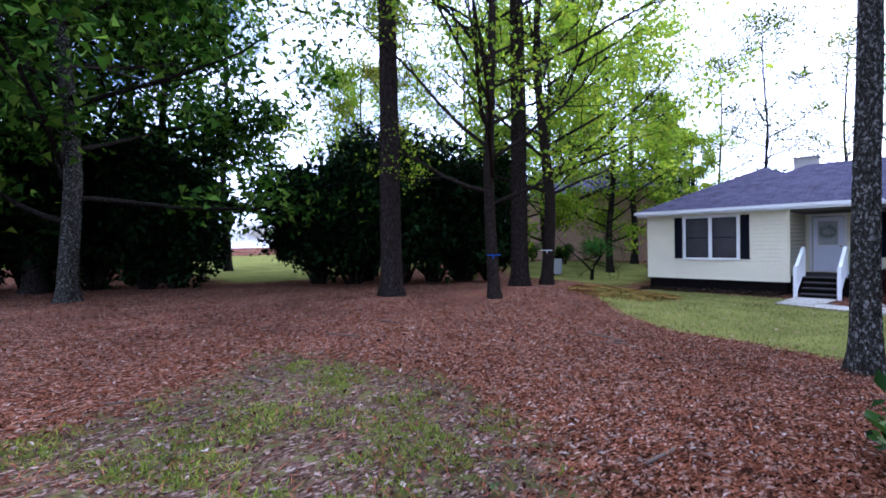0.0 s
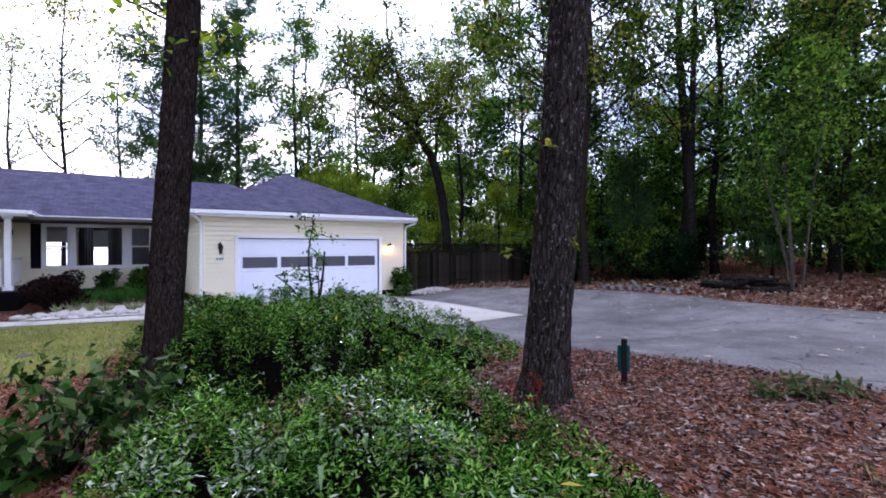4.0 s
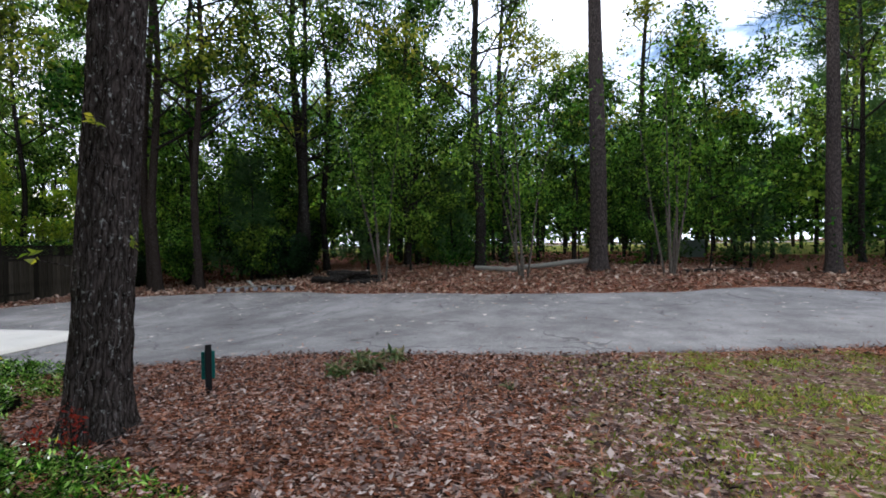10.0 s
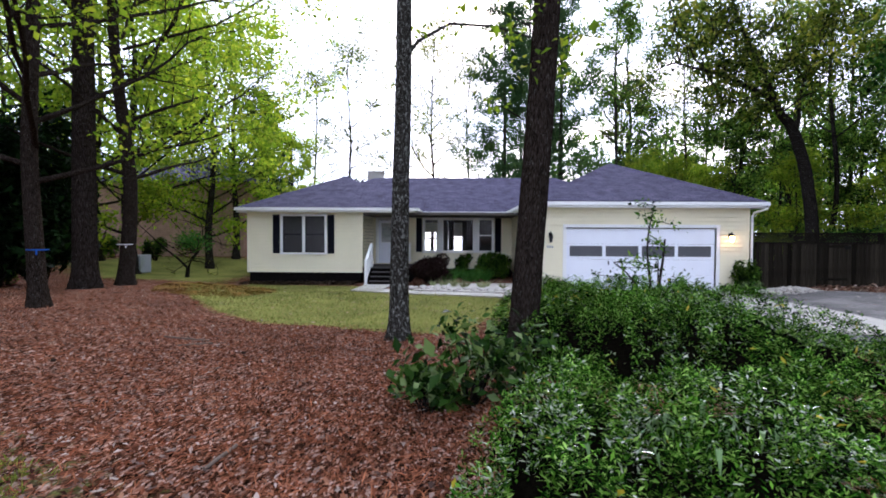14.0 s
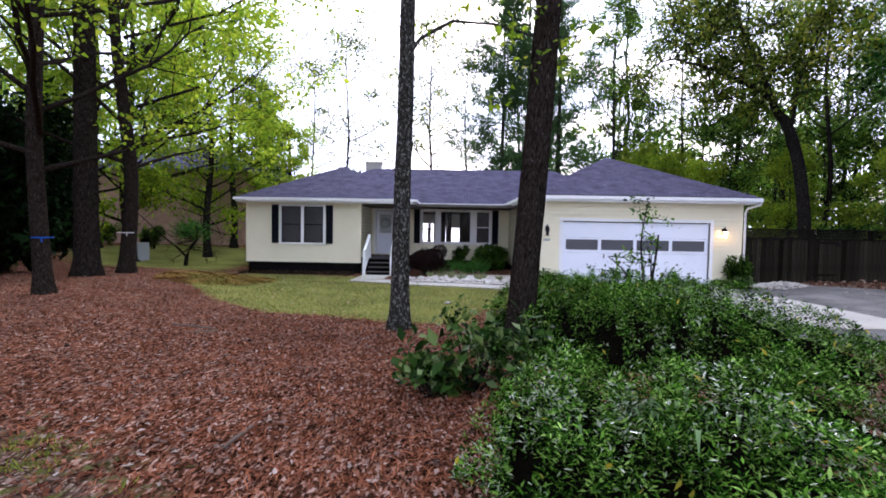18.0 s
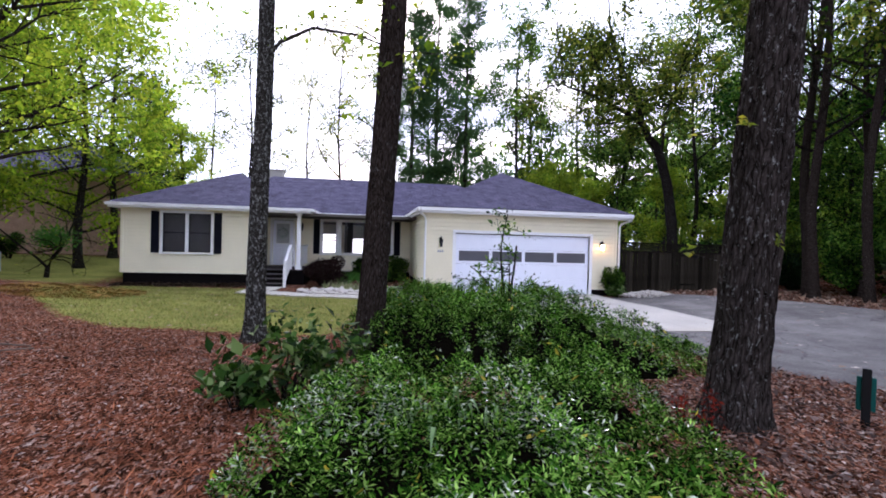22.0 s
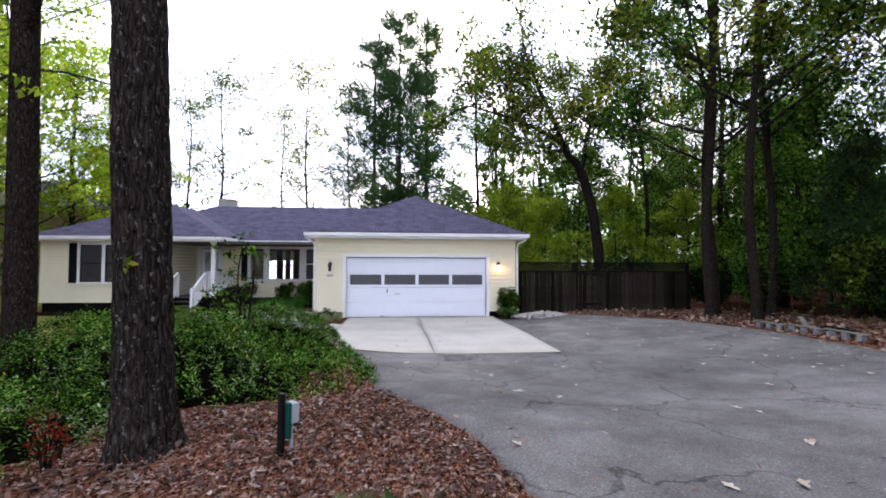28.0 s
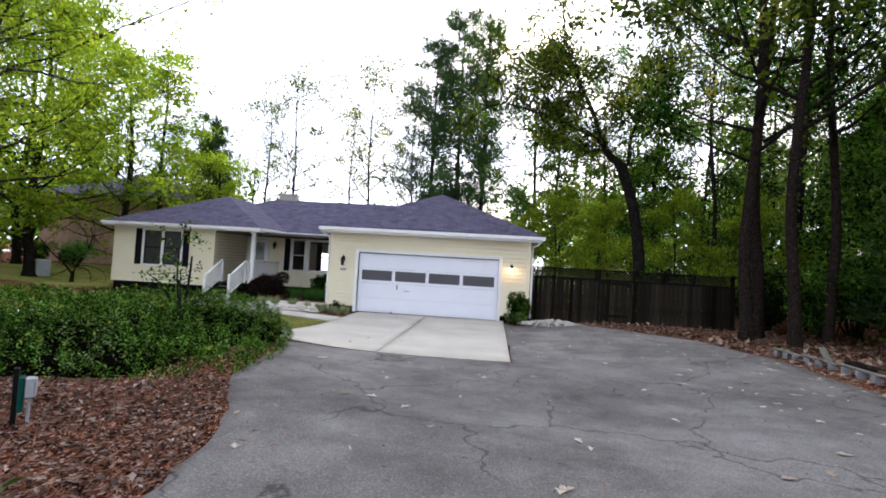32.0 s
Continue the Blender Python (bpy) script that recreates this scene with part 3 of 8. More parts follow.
gx, gy = axis_steps(-14, 20, 0.2, 900), axis_steps(-10, 20, 0.2, 900)
GX, GY = np.meshgrid(gx, gy, indexing="ij")
GZ = ground(GX, GY)
rough_bit = np.array([noise.noise((x * 0.9, y * 0.9, 3.1)) for x, y in zip(GX.ravel(), GY.ravel())]).reshape(GX.shape)
GZ = GZ + 0.02 * rough_bit
ny = len(gy)
ii, jj = np.meshgrid(np.arange(len(gx) - 1), np.arange(ny - 1), indexing="ij")
gf = np.stack([ii * ny + jj, (ii + 1) * ny + jj, (ii + 1) * ny + jj + 1, ii * ny + jj + 1], -1).reshape(-1, 4)
me = mesh_arrays("ground", np.stack([GX, GY, GZ], -1).reshape(-1, 3), gf)
lawn_m = np.maximum.reduce([mask(GX, GY, LAWN, 0.8), 0.7 * mask(GX, GY, LAWN_BACK, 3), mask(GX, GY, FAR_LAWN, 3), mask(GX, GY, FAR_LAWN_E, 3)]).ravel()
sparse_m = np.maximum(mask(GX, GY, PATCH_A, 1.2), mask(GX, GY, PATCH_B, 1.2)).ravel()
for nm, val in (("lawn", lawn_m), ("sparse", sparse_m)):
    me.attributes.new(nm, "FLOAT", "POINT").data.foreach_set("value", val.astype(np.float32))
me.materials.append(ground_mat())
me.shade_smooth()
tagged(new("ground", me), "reddish pine straw and leaf litter with mown lawn", "ground", kind="structure")


# ---------------- drive, slab and path ----------------
def asphalt_mat():
    m = mat("worn_grey_asphalt", (0.168, 0.158, 0.151), 0.9, 0.5, 0.55, 70, 0.45, spec=0.08)
    n, l = m.node_tree.nodes, m.node_tree.links
    b = n["Principled BSDF"]
    co = n.new("ShaderNodeTexCoord")
    warp = n.new("ShaderNodeTexNoise")
    warp.inputs["Scale"].default_value, warp.inputs["Detail"].default_value = 1.6, 6
    l.new(co.outputs["Object"], warp.inputs["Vector"])
    ad = n.new("ShaderNodeMix")
    ad.data_type, ad.blend_type = "RGBA", "ADD"
    ad.inputs["Factor"].default_value = 0.9
    l.new(co.outputs["Object"], ad.inputs["A"])
    l.new(warp.outputs["Color"], ad.inputs["B"])
    vo = n.new("ShaderNodeTexVoronoi")
    vo.feature = "DISTANCE_TO_EDGE"
    vo.inputs["Scale"].default_value = 0.42
    l.new(ad.outputs["Result"], vo.inputs["Vector"])
    crack = n.new("ShaderNodeMapRange")
    crack.inputs["From Max"].default_value = 0.010
    crack.inputs["To Min"].default_value = 0.42
    l.new(vo.outputs["Distance"], crack.inputs["Value"])
    gate = n.new("ShaderNodeTexNoise")
    gate.inputs["Scale"].default_value = 0.35
    l.new(co.outputs["Object"], gate.inputs["Vector"])
    gr = n.new("ShaderNodeMapRange")
    gr.inputs["From Min"].default_value, gr.inputs["From Max"].default_value = 0.45, 0.56
    l.new(gate.outputs["Fac"], gr.inputs["Value"])
    fin = n.new("ShaderNodeMath")
    fin.operation = "MAXIMUM"
    l.new(crack.outputs["Result"], fin.inputs[0])
    l.new(gr.outputs["Result"], fin.inputs[1])
    mx = n.new("ShaderNodeMix")
    mx.data_type, mx.blend_type = "RGBA", "MULTIPLY"
    mx.inputs["Factor"].default_value = 1
    st = n.new("ShaderNodeTexNoise")
    st.inputs["Scale"].default_value, st.inputs["Detail"].default_value, st.inputs["Roughness"].default_value = 1.3, 8, 0.72
    l.new(co.outputs["Object"], st.inputs["Vector"])
    sr = n.new("ShaderNodeMapRange")
    sr.inputs["From Min"].default_value, sr.inputs["From Max"].default_value = 0.35, 0.65
    sr.inputs["To Min"].default_value, sr.inputs["To Max"].default_value = 0.68, 1.22
    l.new(st.outputs["Fac"], sr.inputs["Value"])
    sp = n.new("ShaderNodeTexVoronoi")
    sp.inputs["Scale"].default_value = 45
    l.new(co.outputs["Object"], sp.inputs["Vector"])
    sq = n.new("ShaderNodeMapRange")
    sq.inputs["From Max"].default_value = 0.5
    sq.inputs["To Min"].default_value, sq.inputs["To Max"].default_value = 1.35, 0.85
    l.new(sp.outputs["Distance"], sq.inputs["Value"])
    for a_ in (sr, sq):
        mm = n.new("ShaderNodeMath")
        mm.operation = "MULTIPLY"
        l.new(fin.outputs[0], mm.inputs[0])
        l.new(a_.outputs["Result"], mm.inputs[1])
        fin = mm
    l.new(b.inputs["Base Color"].links[0].from_socket, mx.inputs["A"])
    l.new(fin.outputs[0], mx.inputs["B"])
    l.new(mx.outputs["Result"], b.inputs["Base Color"])
    return m


M_asphalt = asphalt_mat()


def strip(name, ys, left, right, lift, across, material, thick=0.06, wobble=0.0):
    """A paved strip between two edges given along y, laid on the ground, with a skirt down into it."""
    ys = np.asarray(ys, float)
    xl, xr = np.interp(ys, *zip(*left)), np.interp(ys, *zip(*right))
    xl = xl + wobble * np.array([noise.noise((y * 1.3, 5.0, 0)) + 0.5 * noise.noise((y * 4.1, 9.0, 0)) for y in ys])
    xr = xr + wobble * np.array([noise.noise((y * 1.1, 25.0, 0)) + 0.5 * noise.noise((y * 3.7, 39.0, 0)) for y in ys])
    s = np.linspace(0, 1, across)
    X = xl[:, None] * (1 - s) + xr[:, None] * s
    Y = np.repeat(ys[:, None], across, 1)
    Z = ground(X, Y) + lift
    Z[:, 0] -= 0.02
    Z[:, -1] -= 0.02
    top = np.stack([X, Y, Z], -1).reshape(-1, 3)
    n = across
    i, j = np.meshgrid(np.arange(len(ys) - 1), np.arange(n - 1), indexing="ij")
    f = np.stack([i * n + j, i * n + j + 1, (i + 1) * n + j + 1, (i + 1) * n + j], -1).reshape(-1, 4)
    rim = np.concatenate([np.arange(n), np.arange(1, len(ys)) * n + n - 1, (len(ys) - 1) * n + np.arange(n - 2, -1, -1), np.arange(len(ys) - 2, 0, -1) * n])
    low = top[rim] - [0, 0, thick]
    k = len(rim)
    base = len(top)
    q = np.arange(k)
    sk = np.stack([rim[q], base + q, base + (q + 1) % k, rim[(q + 1) % k]], -1)
    me = mesh_arrays(name, np.concatenate([top, low]), np.concatenate([f, sk]))
    me.materials.append(material)
    return me


DRIVE_L = [(-60, 7.8), (-8.5, 7.65), (-5.3, 7.67), (-3.0, 7.3), (-1.35, 6.94), (0, 6.65), (1.15, 6.6), (2.45, 6.55), (3.1, 6.45), (4.05, 6.1), (5.2, 5.5), (6.5, 5.25), (7.9, 4.95), (8.3, 4.6), (8.8, 9.03), (15.0, 9.1)]
DRIVE_R = [(-60, 13.2), (-16, 13.2), (-8.2, 13.6), (-6.3, 13.4), (-3, 12.45), (1.2, 12.3), (5.1, 13.15), (6.7, 13.8), (9.5, 14.1), (12.2, 13.9), (13.6, 12.6), (15.0, 11.2)]
ys = np.concatenate([np.linspace(-60, -10, 26), np.arange(-9.8, 7.85, 0.2), [7.9, 8.0, 8.1, 8.2, 8.3, 8.4, 8.5, 8.6, 8.7, 8.8, 8.9, 9.0], np.arange(9.2, 15.05, 0.2)])
drive = new("road", strip("road", ys, DRIVE_L, DRIVE_R, 0.03, 24, M_asphalt, wobble=0.07))
tagged(drive, "worn grey asphalt drive with fine cracks", "driveway", kind="structure")


def patch_quad(name, corners, lift, material, nu=12, nv=12, thick=0.08):
    """A slab with four corners (x, y), laid on the ground."""
    (a, b, c, d) = [np.array(q, float) for q in corners]
    u, v = np.meshgrid(np.linspace(0, 1, nu), np.linspace(0, 1, nv), indexing="ij")
    P = a * ((1 - u) * (1 - v))[..., None] + b * (u * (1 - v))[..., None] + c * (u * v)[..., None] + d * ((1 - u) * v)[..., None]
    Z = ground(P[..., 0], P[..., 1]) + lift
    top = np.concatenate([P, Z[..., None]], -1).reshape(-1, 3)
    i, j = np.meshgrid(np.arange(nu - 1), np.arange(nv - 1), indexing="ij")
    f = np.stack([i * nv + j, (i + 1) * nv + j, (i + 1) * nv + j + 1, i * nv + j + 1], -1).reshape(-1, 4)
    rim = np.concatenate([np.arange(nu) * nv, (nu - 1) * nv + np.arange(1, nv), np.arange(nu - 2, -1, -1) * nv + nv - 1, np.arange(nv - 2, 0, -1)])
    low = top[rim] - [0, 0, thick]
    q, k = np.arange(len(rim)), len(rim)
    sk = np.stack([rim[q], rim[(q + 1) % k], len(top) + (q + 1) % k, len(top) + q], -1)
    me = mesh_arrays(name, np.concatenate([top, low]), np.concatenate([f, sk]))
    me.materials.append(material)
    return me


apron = tagged(new("pavement_apron"), "pale concrete slab before the garage door", "concrete slab", kind="structure")
part("slab", patch_quad("slab", [(4.15, 8.46), (6.47, 8.49), (6.47, 15.84), (4.1, 15.84)], 0.045, M_concrete), M_concrete, apron)
part("slab", patch_quad("slab", [(6.482, 8.49), (8.97, 8.53), (9.12, 15.84), (6.482, 15.84)], 0.045, M_concrete), M_concrete, apron)
path_ob = tagged(new("pavement_path"), "narrow pale concrete front path", "path", kind="structure")
corner = [(4.09, 13.0), (4.09, 14.1), (1.9, 14.95), (1.75, 13.85), (-0.7, 15.75), (-0.85, 14.75), (-2.0, 16.4), (-2.05, 15.45), (-2.1, 18.0), (-3.1, 18.0), (-3.1, 16.3)]
part("slab", patch_quad("slab", [corner[3], corner[0], corner[1], corner[2]], 0.035, M_concrete, 8, 4), M_concrete, path_ob)
part("slab", patch_quad("slab", [(-0.85, 14.75), (1.735, 13.86), (1.885, 14.96), (-0.7, 15.75)], 0.035, M_concrete, 8, 4), M_concrete, path_ob)
part("slab", patch_quad("slab", [(-3.15, 15.9), (-0.865, 14.76), (-0.715, 15.76), (-2.1, 16.6)], 0.035, M_concrete, 6, 6), M_concrete, path_ob)
part("slab", patch_quad("slab", [(-3.15, 15.915), (-2.115, 16.61), (-2.05, 18.15), (-3.1, 18.15)], 0.035, M_concrete, 6, 6), M_concrete, path_ob)

far_road = new("road_far", patch_quad("road_far", [(50, -160), (57, -160), (57, 160), (50, 160)], 0.06, mat("pale_far_street", (0.34, 0.33, 0.32), 0.9, 0.1, 0.3, 30, 0.1), 3, 80))
tagged(far_road, "pale street beyond the woods", "street", kind="structure")


M_water = mat("pale_lake_water", (0.10, 0.12, 0.14), 0.08, 0.1, 0.2, 3, 0.15, spec=0.8, bump_scale=0.05)
lake = new("water", patch_quad("water", [(-45, 43), (22, 43), (60, 400), (-160, 400)], 0.08, M_water, 6, 6, .1))
tagged(lake, "pale still lake behind the house", "water", kind="structure")


# ---------------- the house ----------------
def siding(name, p0, p1, z0, z1, openings=(), lap=0.14, proud=0.024, thick=0.14):
    """Lapped siding from p0 to p1 (seen with p0 on the left), boards tilted outwards at their lower edge with a groove under each lap; openings are (s0, s1, z0, z1) along the wall."""
    p0, p1 = np.array(p0, float), np.array(p1, float)
    run = np.linalg.norm(p1 - p0)
    d = (p1 - p0) / run
    out = np.array([d[1], -d[0]])
    bm = bmesh.new()

    def at(s, o, z):
        q = p0 + d * s + out * o
        return bm.verts.new((q[0], q[1], z))

    cuts_z = sorted({z0, z1, *[o[2] for o in openings], *[o[3] for o in openings], *np.arange(z0, z1, lap).round(4).tolist(), *np.arange(z0 + lap - 0.016, z1, lap).round(4).tolist()})
    for a, b in zip(cuts_z[:-1], cuts_z[1:]):
        if b - a < 1e-4:
            continue
        row = int((a - z0 + 1e-4) / lap)
        oa = proud * (1 - (a - z0 - row * lap) / lap)
        ob_ = proud * (1 - (b - z0 - row * lap) / lap)
        groove = a - z0 - row * lap > lap - 0.018
        if groove:
            oa = ob_ = -0.03
        spans, s = [], 0.0
        for o in sorted(openings):
            if o[2] < b - 1e-4 and o[3] > a + 1e-4:
                spans.append((s, o[0]))
                s = o[1]
        spans.append((s, run))
        for s0, s1 in spans:
            if s1 - s0 < 1e-4:
                continue
            v = [at(s0, oa, a), at(s1, oa, a), at(s1, ob_, b), at(s0, ob_, b)]
            bm.faces.new(v)
            w = [at(s0, 0.004 if groove else -0.03, a), at(s1, 0.004 if groove else -0.03, a)]
            bm.faces.new([w[0], w[1], v[1], v[0]])
            back = [at(s0, -thick, a), at(s0, -thick, b), at(s1, -thick, b), at(s1, -thick, a)]
            bm.faces.new(back)
            bm.faces.new([v[0], v[3], back[1], back[0]])
            bm.faces.new([v[2], v[1], back[3], back[2]])
    return bm


EAVE, SLOPE = 2.96, 0.478
house = thing("house", "single-storey cream-sided house with a slate-blue hipped roof", "house", 0, 0, 0)

WY, BY, GYW = 19.3, 22.1, 15.86      # wing, middle and garage front walls
WIN1 = (-6.68, -4.96, 1.14, 2.62)
part("wall", siding("wall", (-8.1, WY), (-3.45, WY), 0.33, 2.84, [(WIN1[0] + 8.1, WIN1[1] + 8.1, WIN1[2], WIN1[3])]), M_siding, house)
part("wall", siding("wall", (-3.45, WY + 0.145), (-3.45, BY), 0.33, 2.84), M_siding, house)
BAY = [(-1.06, -0.42, 1.14, 2.62), (-0.22, 1.22, 1.14, 2.62), (1.46, 2.10, 1.14, 2.62)]
DOOR = (-3.24, -2.34, 0.56, 2.60)
part("wall", siding("wall", (-3.59, BY), (3.14, BY), 0.33, 2.84, [(o[0] + 3.59, o[1] + 3.59, o[2], o[3]) for o in [DOOR] + BAY]), M_siding, house)
part("wall", siding("wall", (3.0, 22.09), (3.0, GYW), 0.24, 2.84), M_siding, house)
GD = (4.01, 8.89, 0.0, 2.13)
part("wall", siding("wall", (3.0, GYW), (9.9, GYW), 0.24, 2.84, [(GD[0] - 3.0, GD[1] - 3.0, 0.24, GD[3])]), M_siding, house)
part("wall", siding("wall", (9.9, GYW), (9.9, 30.0), 0.24, 2.84), M_siding, house)
part("wall", siding("wall", (-8.1, 30.0), (-8.1, WY), 0.33, 2.84), M_siding, house)
back_open = [(4.2, 7.4, 0.7, 2.4), (8.7, 10.1, 0.7, 1.85), (10.7, 12.3, 0.7, 2.1)]
part("wall", siding("wall", (9.9, 30.0), (-8.1, 30.0), 0.33, 2.84, back_open), M_siding, house)
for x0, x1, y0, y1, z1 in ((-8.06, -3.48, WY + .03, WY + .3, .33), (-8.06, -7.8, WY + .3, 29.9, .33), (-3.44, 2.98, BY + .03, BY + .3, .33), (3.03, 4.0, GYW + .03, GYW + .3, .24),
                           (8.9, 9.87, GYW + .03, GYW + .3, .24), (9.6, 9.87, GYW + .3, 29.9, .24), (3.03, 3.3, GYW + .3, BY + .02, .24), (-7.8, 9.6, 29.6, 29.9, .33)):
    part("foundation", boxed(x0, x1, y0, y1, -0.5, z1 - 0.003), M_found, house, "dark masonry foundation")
for x, y, z0 in ((-8.1, WY, .33), (-3.45, WY, .33), (3.0, GYW, .24), (9.9, GYW, .24)):
    part("corner_post", boxed(x - .05, x + .05, y - .025, y + .07, z0, 2.84, .006), M_siding, house)
    
# rooms behind the glass
rooms = tagged(new("wall_rooms"), "dim interior walls and floor behind the windows", "interior wall", kind="structure")
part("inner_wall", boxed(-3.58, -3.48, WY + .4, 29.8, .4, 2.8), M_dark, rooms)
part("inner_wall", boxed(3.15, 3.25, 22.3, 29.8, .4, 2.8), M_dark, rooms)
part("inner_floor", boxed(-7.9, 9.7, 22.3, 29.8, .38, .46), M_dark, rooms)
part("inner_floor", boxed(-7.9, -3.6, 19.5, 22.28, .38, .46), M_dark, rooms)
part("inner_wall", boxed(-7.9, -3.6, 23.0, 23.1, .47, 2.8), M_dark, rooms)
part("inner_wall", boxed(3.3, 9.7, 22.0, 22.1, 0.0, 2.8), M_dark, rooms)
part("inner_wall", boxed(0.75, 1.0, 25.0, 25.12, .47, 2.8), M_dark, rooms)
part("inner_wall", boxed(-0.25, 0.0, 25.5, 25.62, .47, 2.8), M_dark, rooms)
M_drape = mat("dark_drape_cloth", (0.03, 0.026, 0.028), 0.9, 0.2, 4, 80, 0.1)
for x0, x1 in ((.05, .31), (.86, 1.2)):
    xs_ = np.linspace(x0, x1, 25)
    fold = 22.42 + .028 * np.sin((xs_ - x0) * 75)
    bm = bmesh.new()
    rows_ = [[bm.verts.new((a, q + o, z)) for a, q in zip(xs_, fold)] for o, z in ((0, .9), (0, 2.62), (.012, 2.62), (.012, .9))]
    for r0, r1 in zip(rows_, rows_[1:] + rows_[:1]):
        for k in range(24):
            bm.faces.new((r0[k], r0[k + 1], r1[k + 1], r1[k]))
    tagged(new("curtain", bm_mesh("curtain", bm, M_drape)), "dark pleated curtain behind the bay window", "curtain", "bay window curtains")
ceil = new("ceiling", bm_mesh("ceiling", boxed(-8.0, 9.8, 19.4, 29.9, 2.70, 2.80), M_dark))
tagged(ceil, "plain interior ceiling", "ceiling", kind="structure")
porch_ceil = new("ceiling_porch", bm_mesh("ceiling_porch", boxed(-3.43, -1.42, 19.0, 22.05, 2.79, 2.83), M_white))
tagged(porch_ceil, "white boarded porch ceiling", "ceiling", kind="structure")


def roof_mesh(faces):
    """Roof planes as one mesh with thickness; UVs run along eave and slope."""
    bm = bmesh.new()
    uv = bm.loops.layers.uv.new("UVMap")
    for f in faces:
        vs = [bm.verts.new(p) for p in f]
        fa = bm.faces.new(vs)
        e = (Vector(f[1]) - Vector(f[0])).normalized()
        nrm = (Vector(f[1]) - Vector(f[0])).cross(Vector(f[2]) - Vector(f[0])).normalized()
        up = nrm.cross(e)
        for lo in fa.loops:
            r = lo.vert.co - Vector(f[0])
            lo[uv].uv = (r.dot(e), r.dot(up))
    ge = bmesh.ops.extrude_face_region(bm, geom=bm.faces[:])
    for v in [g for g in ge["geom"] if isinstance(g, bmesh.types.BMVert)]:
        v.co.z -= 0.06
    bmesh.ops.reverse_faces(bm, faces=[f for f in bm.faces if f.normal.z < -2])
    return bm


def hip_front(x0, x1, y0, y1, z):
    """A hipped front: its ridge runs back from the peak to y1."""
    h = (x1 - x0) / 2
    xm, top = (x0 + x1) / 2, z + h * SLOPE
    pk, bk = (xm, y0 + h, top), (xm, y1, top)
    return [[(x0, y0, z), (x1, y0, z), pk], [(x1, y0, z), (x1, y1, z), bk, pk], [(x0, y1, z), (x0, y0, z), pk, bk]]


def hip_all(x0, x1, y0, y1, z):
    h = (y1 - y0) / 2
    ym, top = (y0 + y1) / 2, z + h * SLOPE
    a, b = (x0 + h, ym, top), (x1 - h, ym, top)
    return [[(x0, y0, z), (x1, y0, z), b, a], [(x1, y1, z), (x0, y1, z), a, b], [(x0, y1, z), (x0, y0, z), a], [(x1, y0, z), (x1, y1, z), b]]


part("roof", roof_mesh(hip_front(-8.42, -1.2, 18.9, 26.3, EAVE)), M_shingle, house)
part("roof", roof_mesh(hip_front(2.74, 10.26, 15.48, 26.3, EAVE + 0.02)), M_shingle, house)
part("roof", roof_mesh(hip_all(-8.40, 10.20, 21.65, 30.4, EAVE - 0.012)), M_shingle, house)
chim = part("chimney", boxed(-4.95, -4.05, 28.6, 29.4, 3.4, 5.73, .02), mat("pale_chimney_brick", (0.42, 0.40, 0.36), 0.9, 0.2, 5, 40, 0.2), house, "pale squat chimney")
part("chimney_cap", boxed(-5.01, -3.99, 28.54, 29.46, 5.731, 5.78, .01), M_concrete, chim)


def run_box(a, b, out, inn, z0, z1):
    """A straight box along a to b, from inn inside to out outside of that line."""
    a, b = np.array(a, float), np.array(b, float)
    d = (b - a) / np.linalg.norm(b - a)
    o = np.array([d[1], -d[0]])
    bm = bmesh.new()
    vs = [bm.verts.new((*(p + o * k), z)) for p in (a, b) for k in (-inn, out) for z in (z0, z1)]
    for f in ((0, 1, 3, 2), (4, 6, 7, 5), (0, 4, 5, 1), (2, 3, 7, 6), (0, 2, 6, 4), (1, 5, 7, 3)):
        bm.faces.new([vs[i] for i in f])
    bmesh.ops.recalc_face_normals(bm, faces=bm.faces[:])
    return bm


EAVES = (((-8.42, 18.9), (-1.2, 18.9)), ((-1.2, 18.9), (-1.2, 21.65)), ((-1.2, 21.65), (2.74, 21.65)), ((2.74, 21.65), (2.74, 15.48)), ((2.74, 15.48), (10.26, 15.48)),
         ((10.26, 15.48), (10.26, 30.4)), ((-8.42, 30.4), (-8.42, 18.9)))
for a, b in EAVES:
    part("fascia", run_box(a, b, 0.0, 0.03, EAVE - 0.20, EAVE - 0.063), M_white, house)
    g = part("gutter", run_box(a, b, 0.10, -0.003, EAVE - 0.125, EAVE - 0.015), M_white, house, "white metal gutter")
for x0, x1, y0, y1 in ((-8.39, -1.23, 18.93, 19.28), (-8.39, -8.12, 19.29, 30.3), (-1.25, 2.76, 21.68, 22.08), (2.77, 2.98, 15.51, 22.08), (2.99, 10.23, 15.51, 15.84), (9.92, 10.23, 15.85, 30.3), (-1.29, -1.23, 19.3, 21.6)):
    part("soffit", boxed(x0, x1, y0, y1, 2.842, 2.86), M_white, house)
for x, y, bend in ((10.0, 15.80, 1), (3.05, 15.80, -1)):
    pts = [(x + .22 * bend, 15.33, 2.83), (x + .2 * bend, 15.36, 2.74), (x + .02 * bend, 15.74, 2.62), (x, 15.80, 2.5), (x, 15.80, 0.35), (x, 15.70, 0.25)] if bend > 0 else [(2.7, 15.5, 2.8), (2.92, 15.78, 2.62), (2.95, 15.82, 2.5), (2.95, 15.82, 0.3)]
    v, f = tube(pts, [.035] * len(pts), 8)
    part("downspout", mesh_arrays("downspout", v, f), M_white, house)


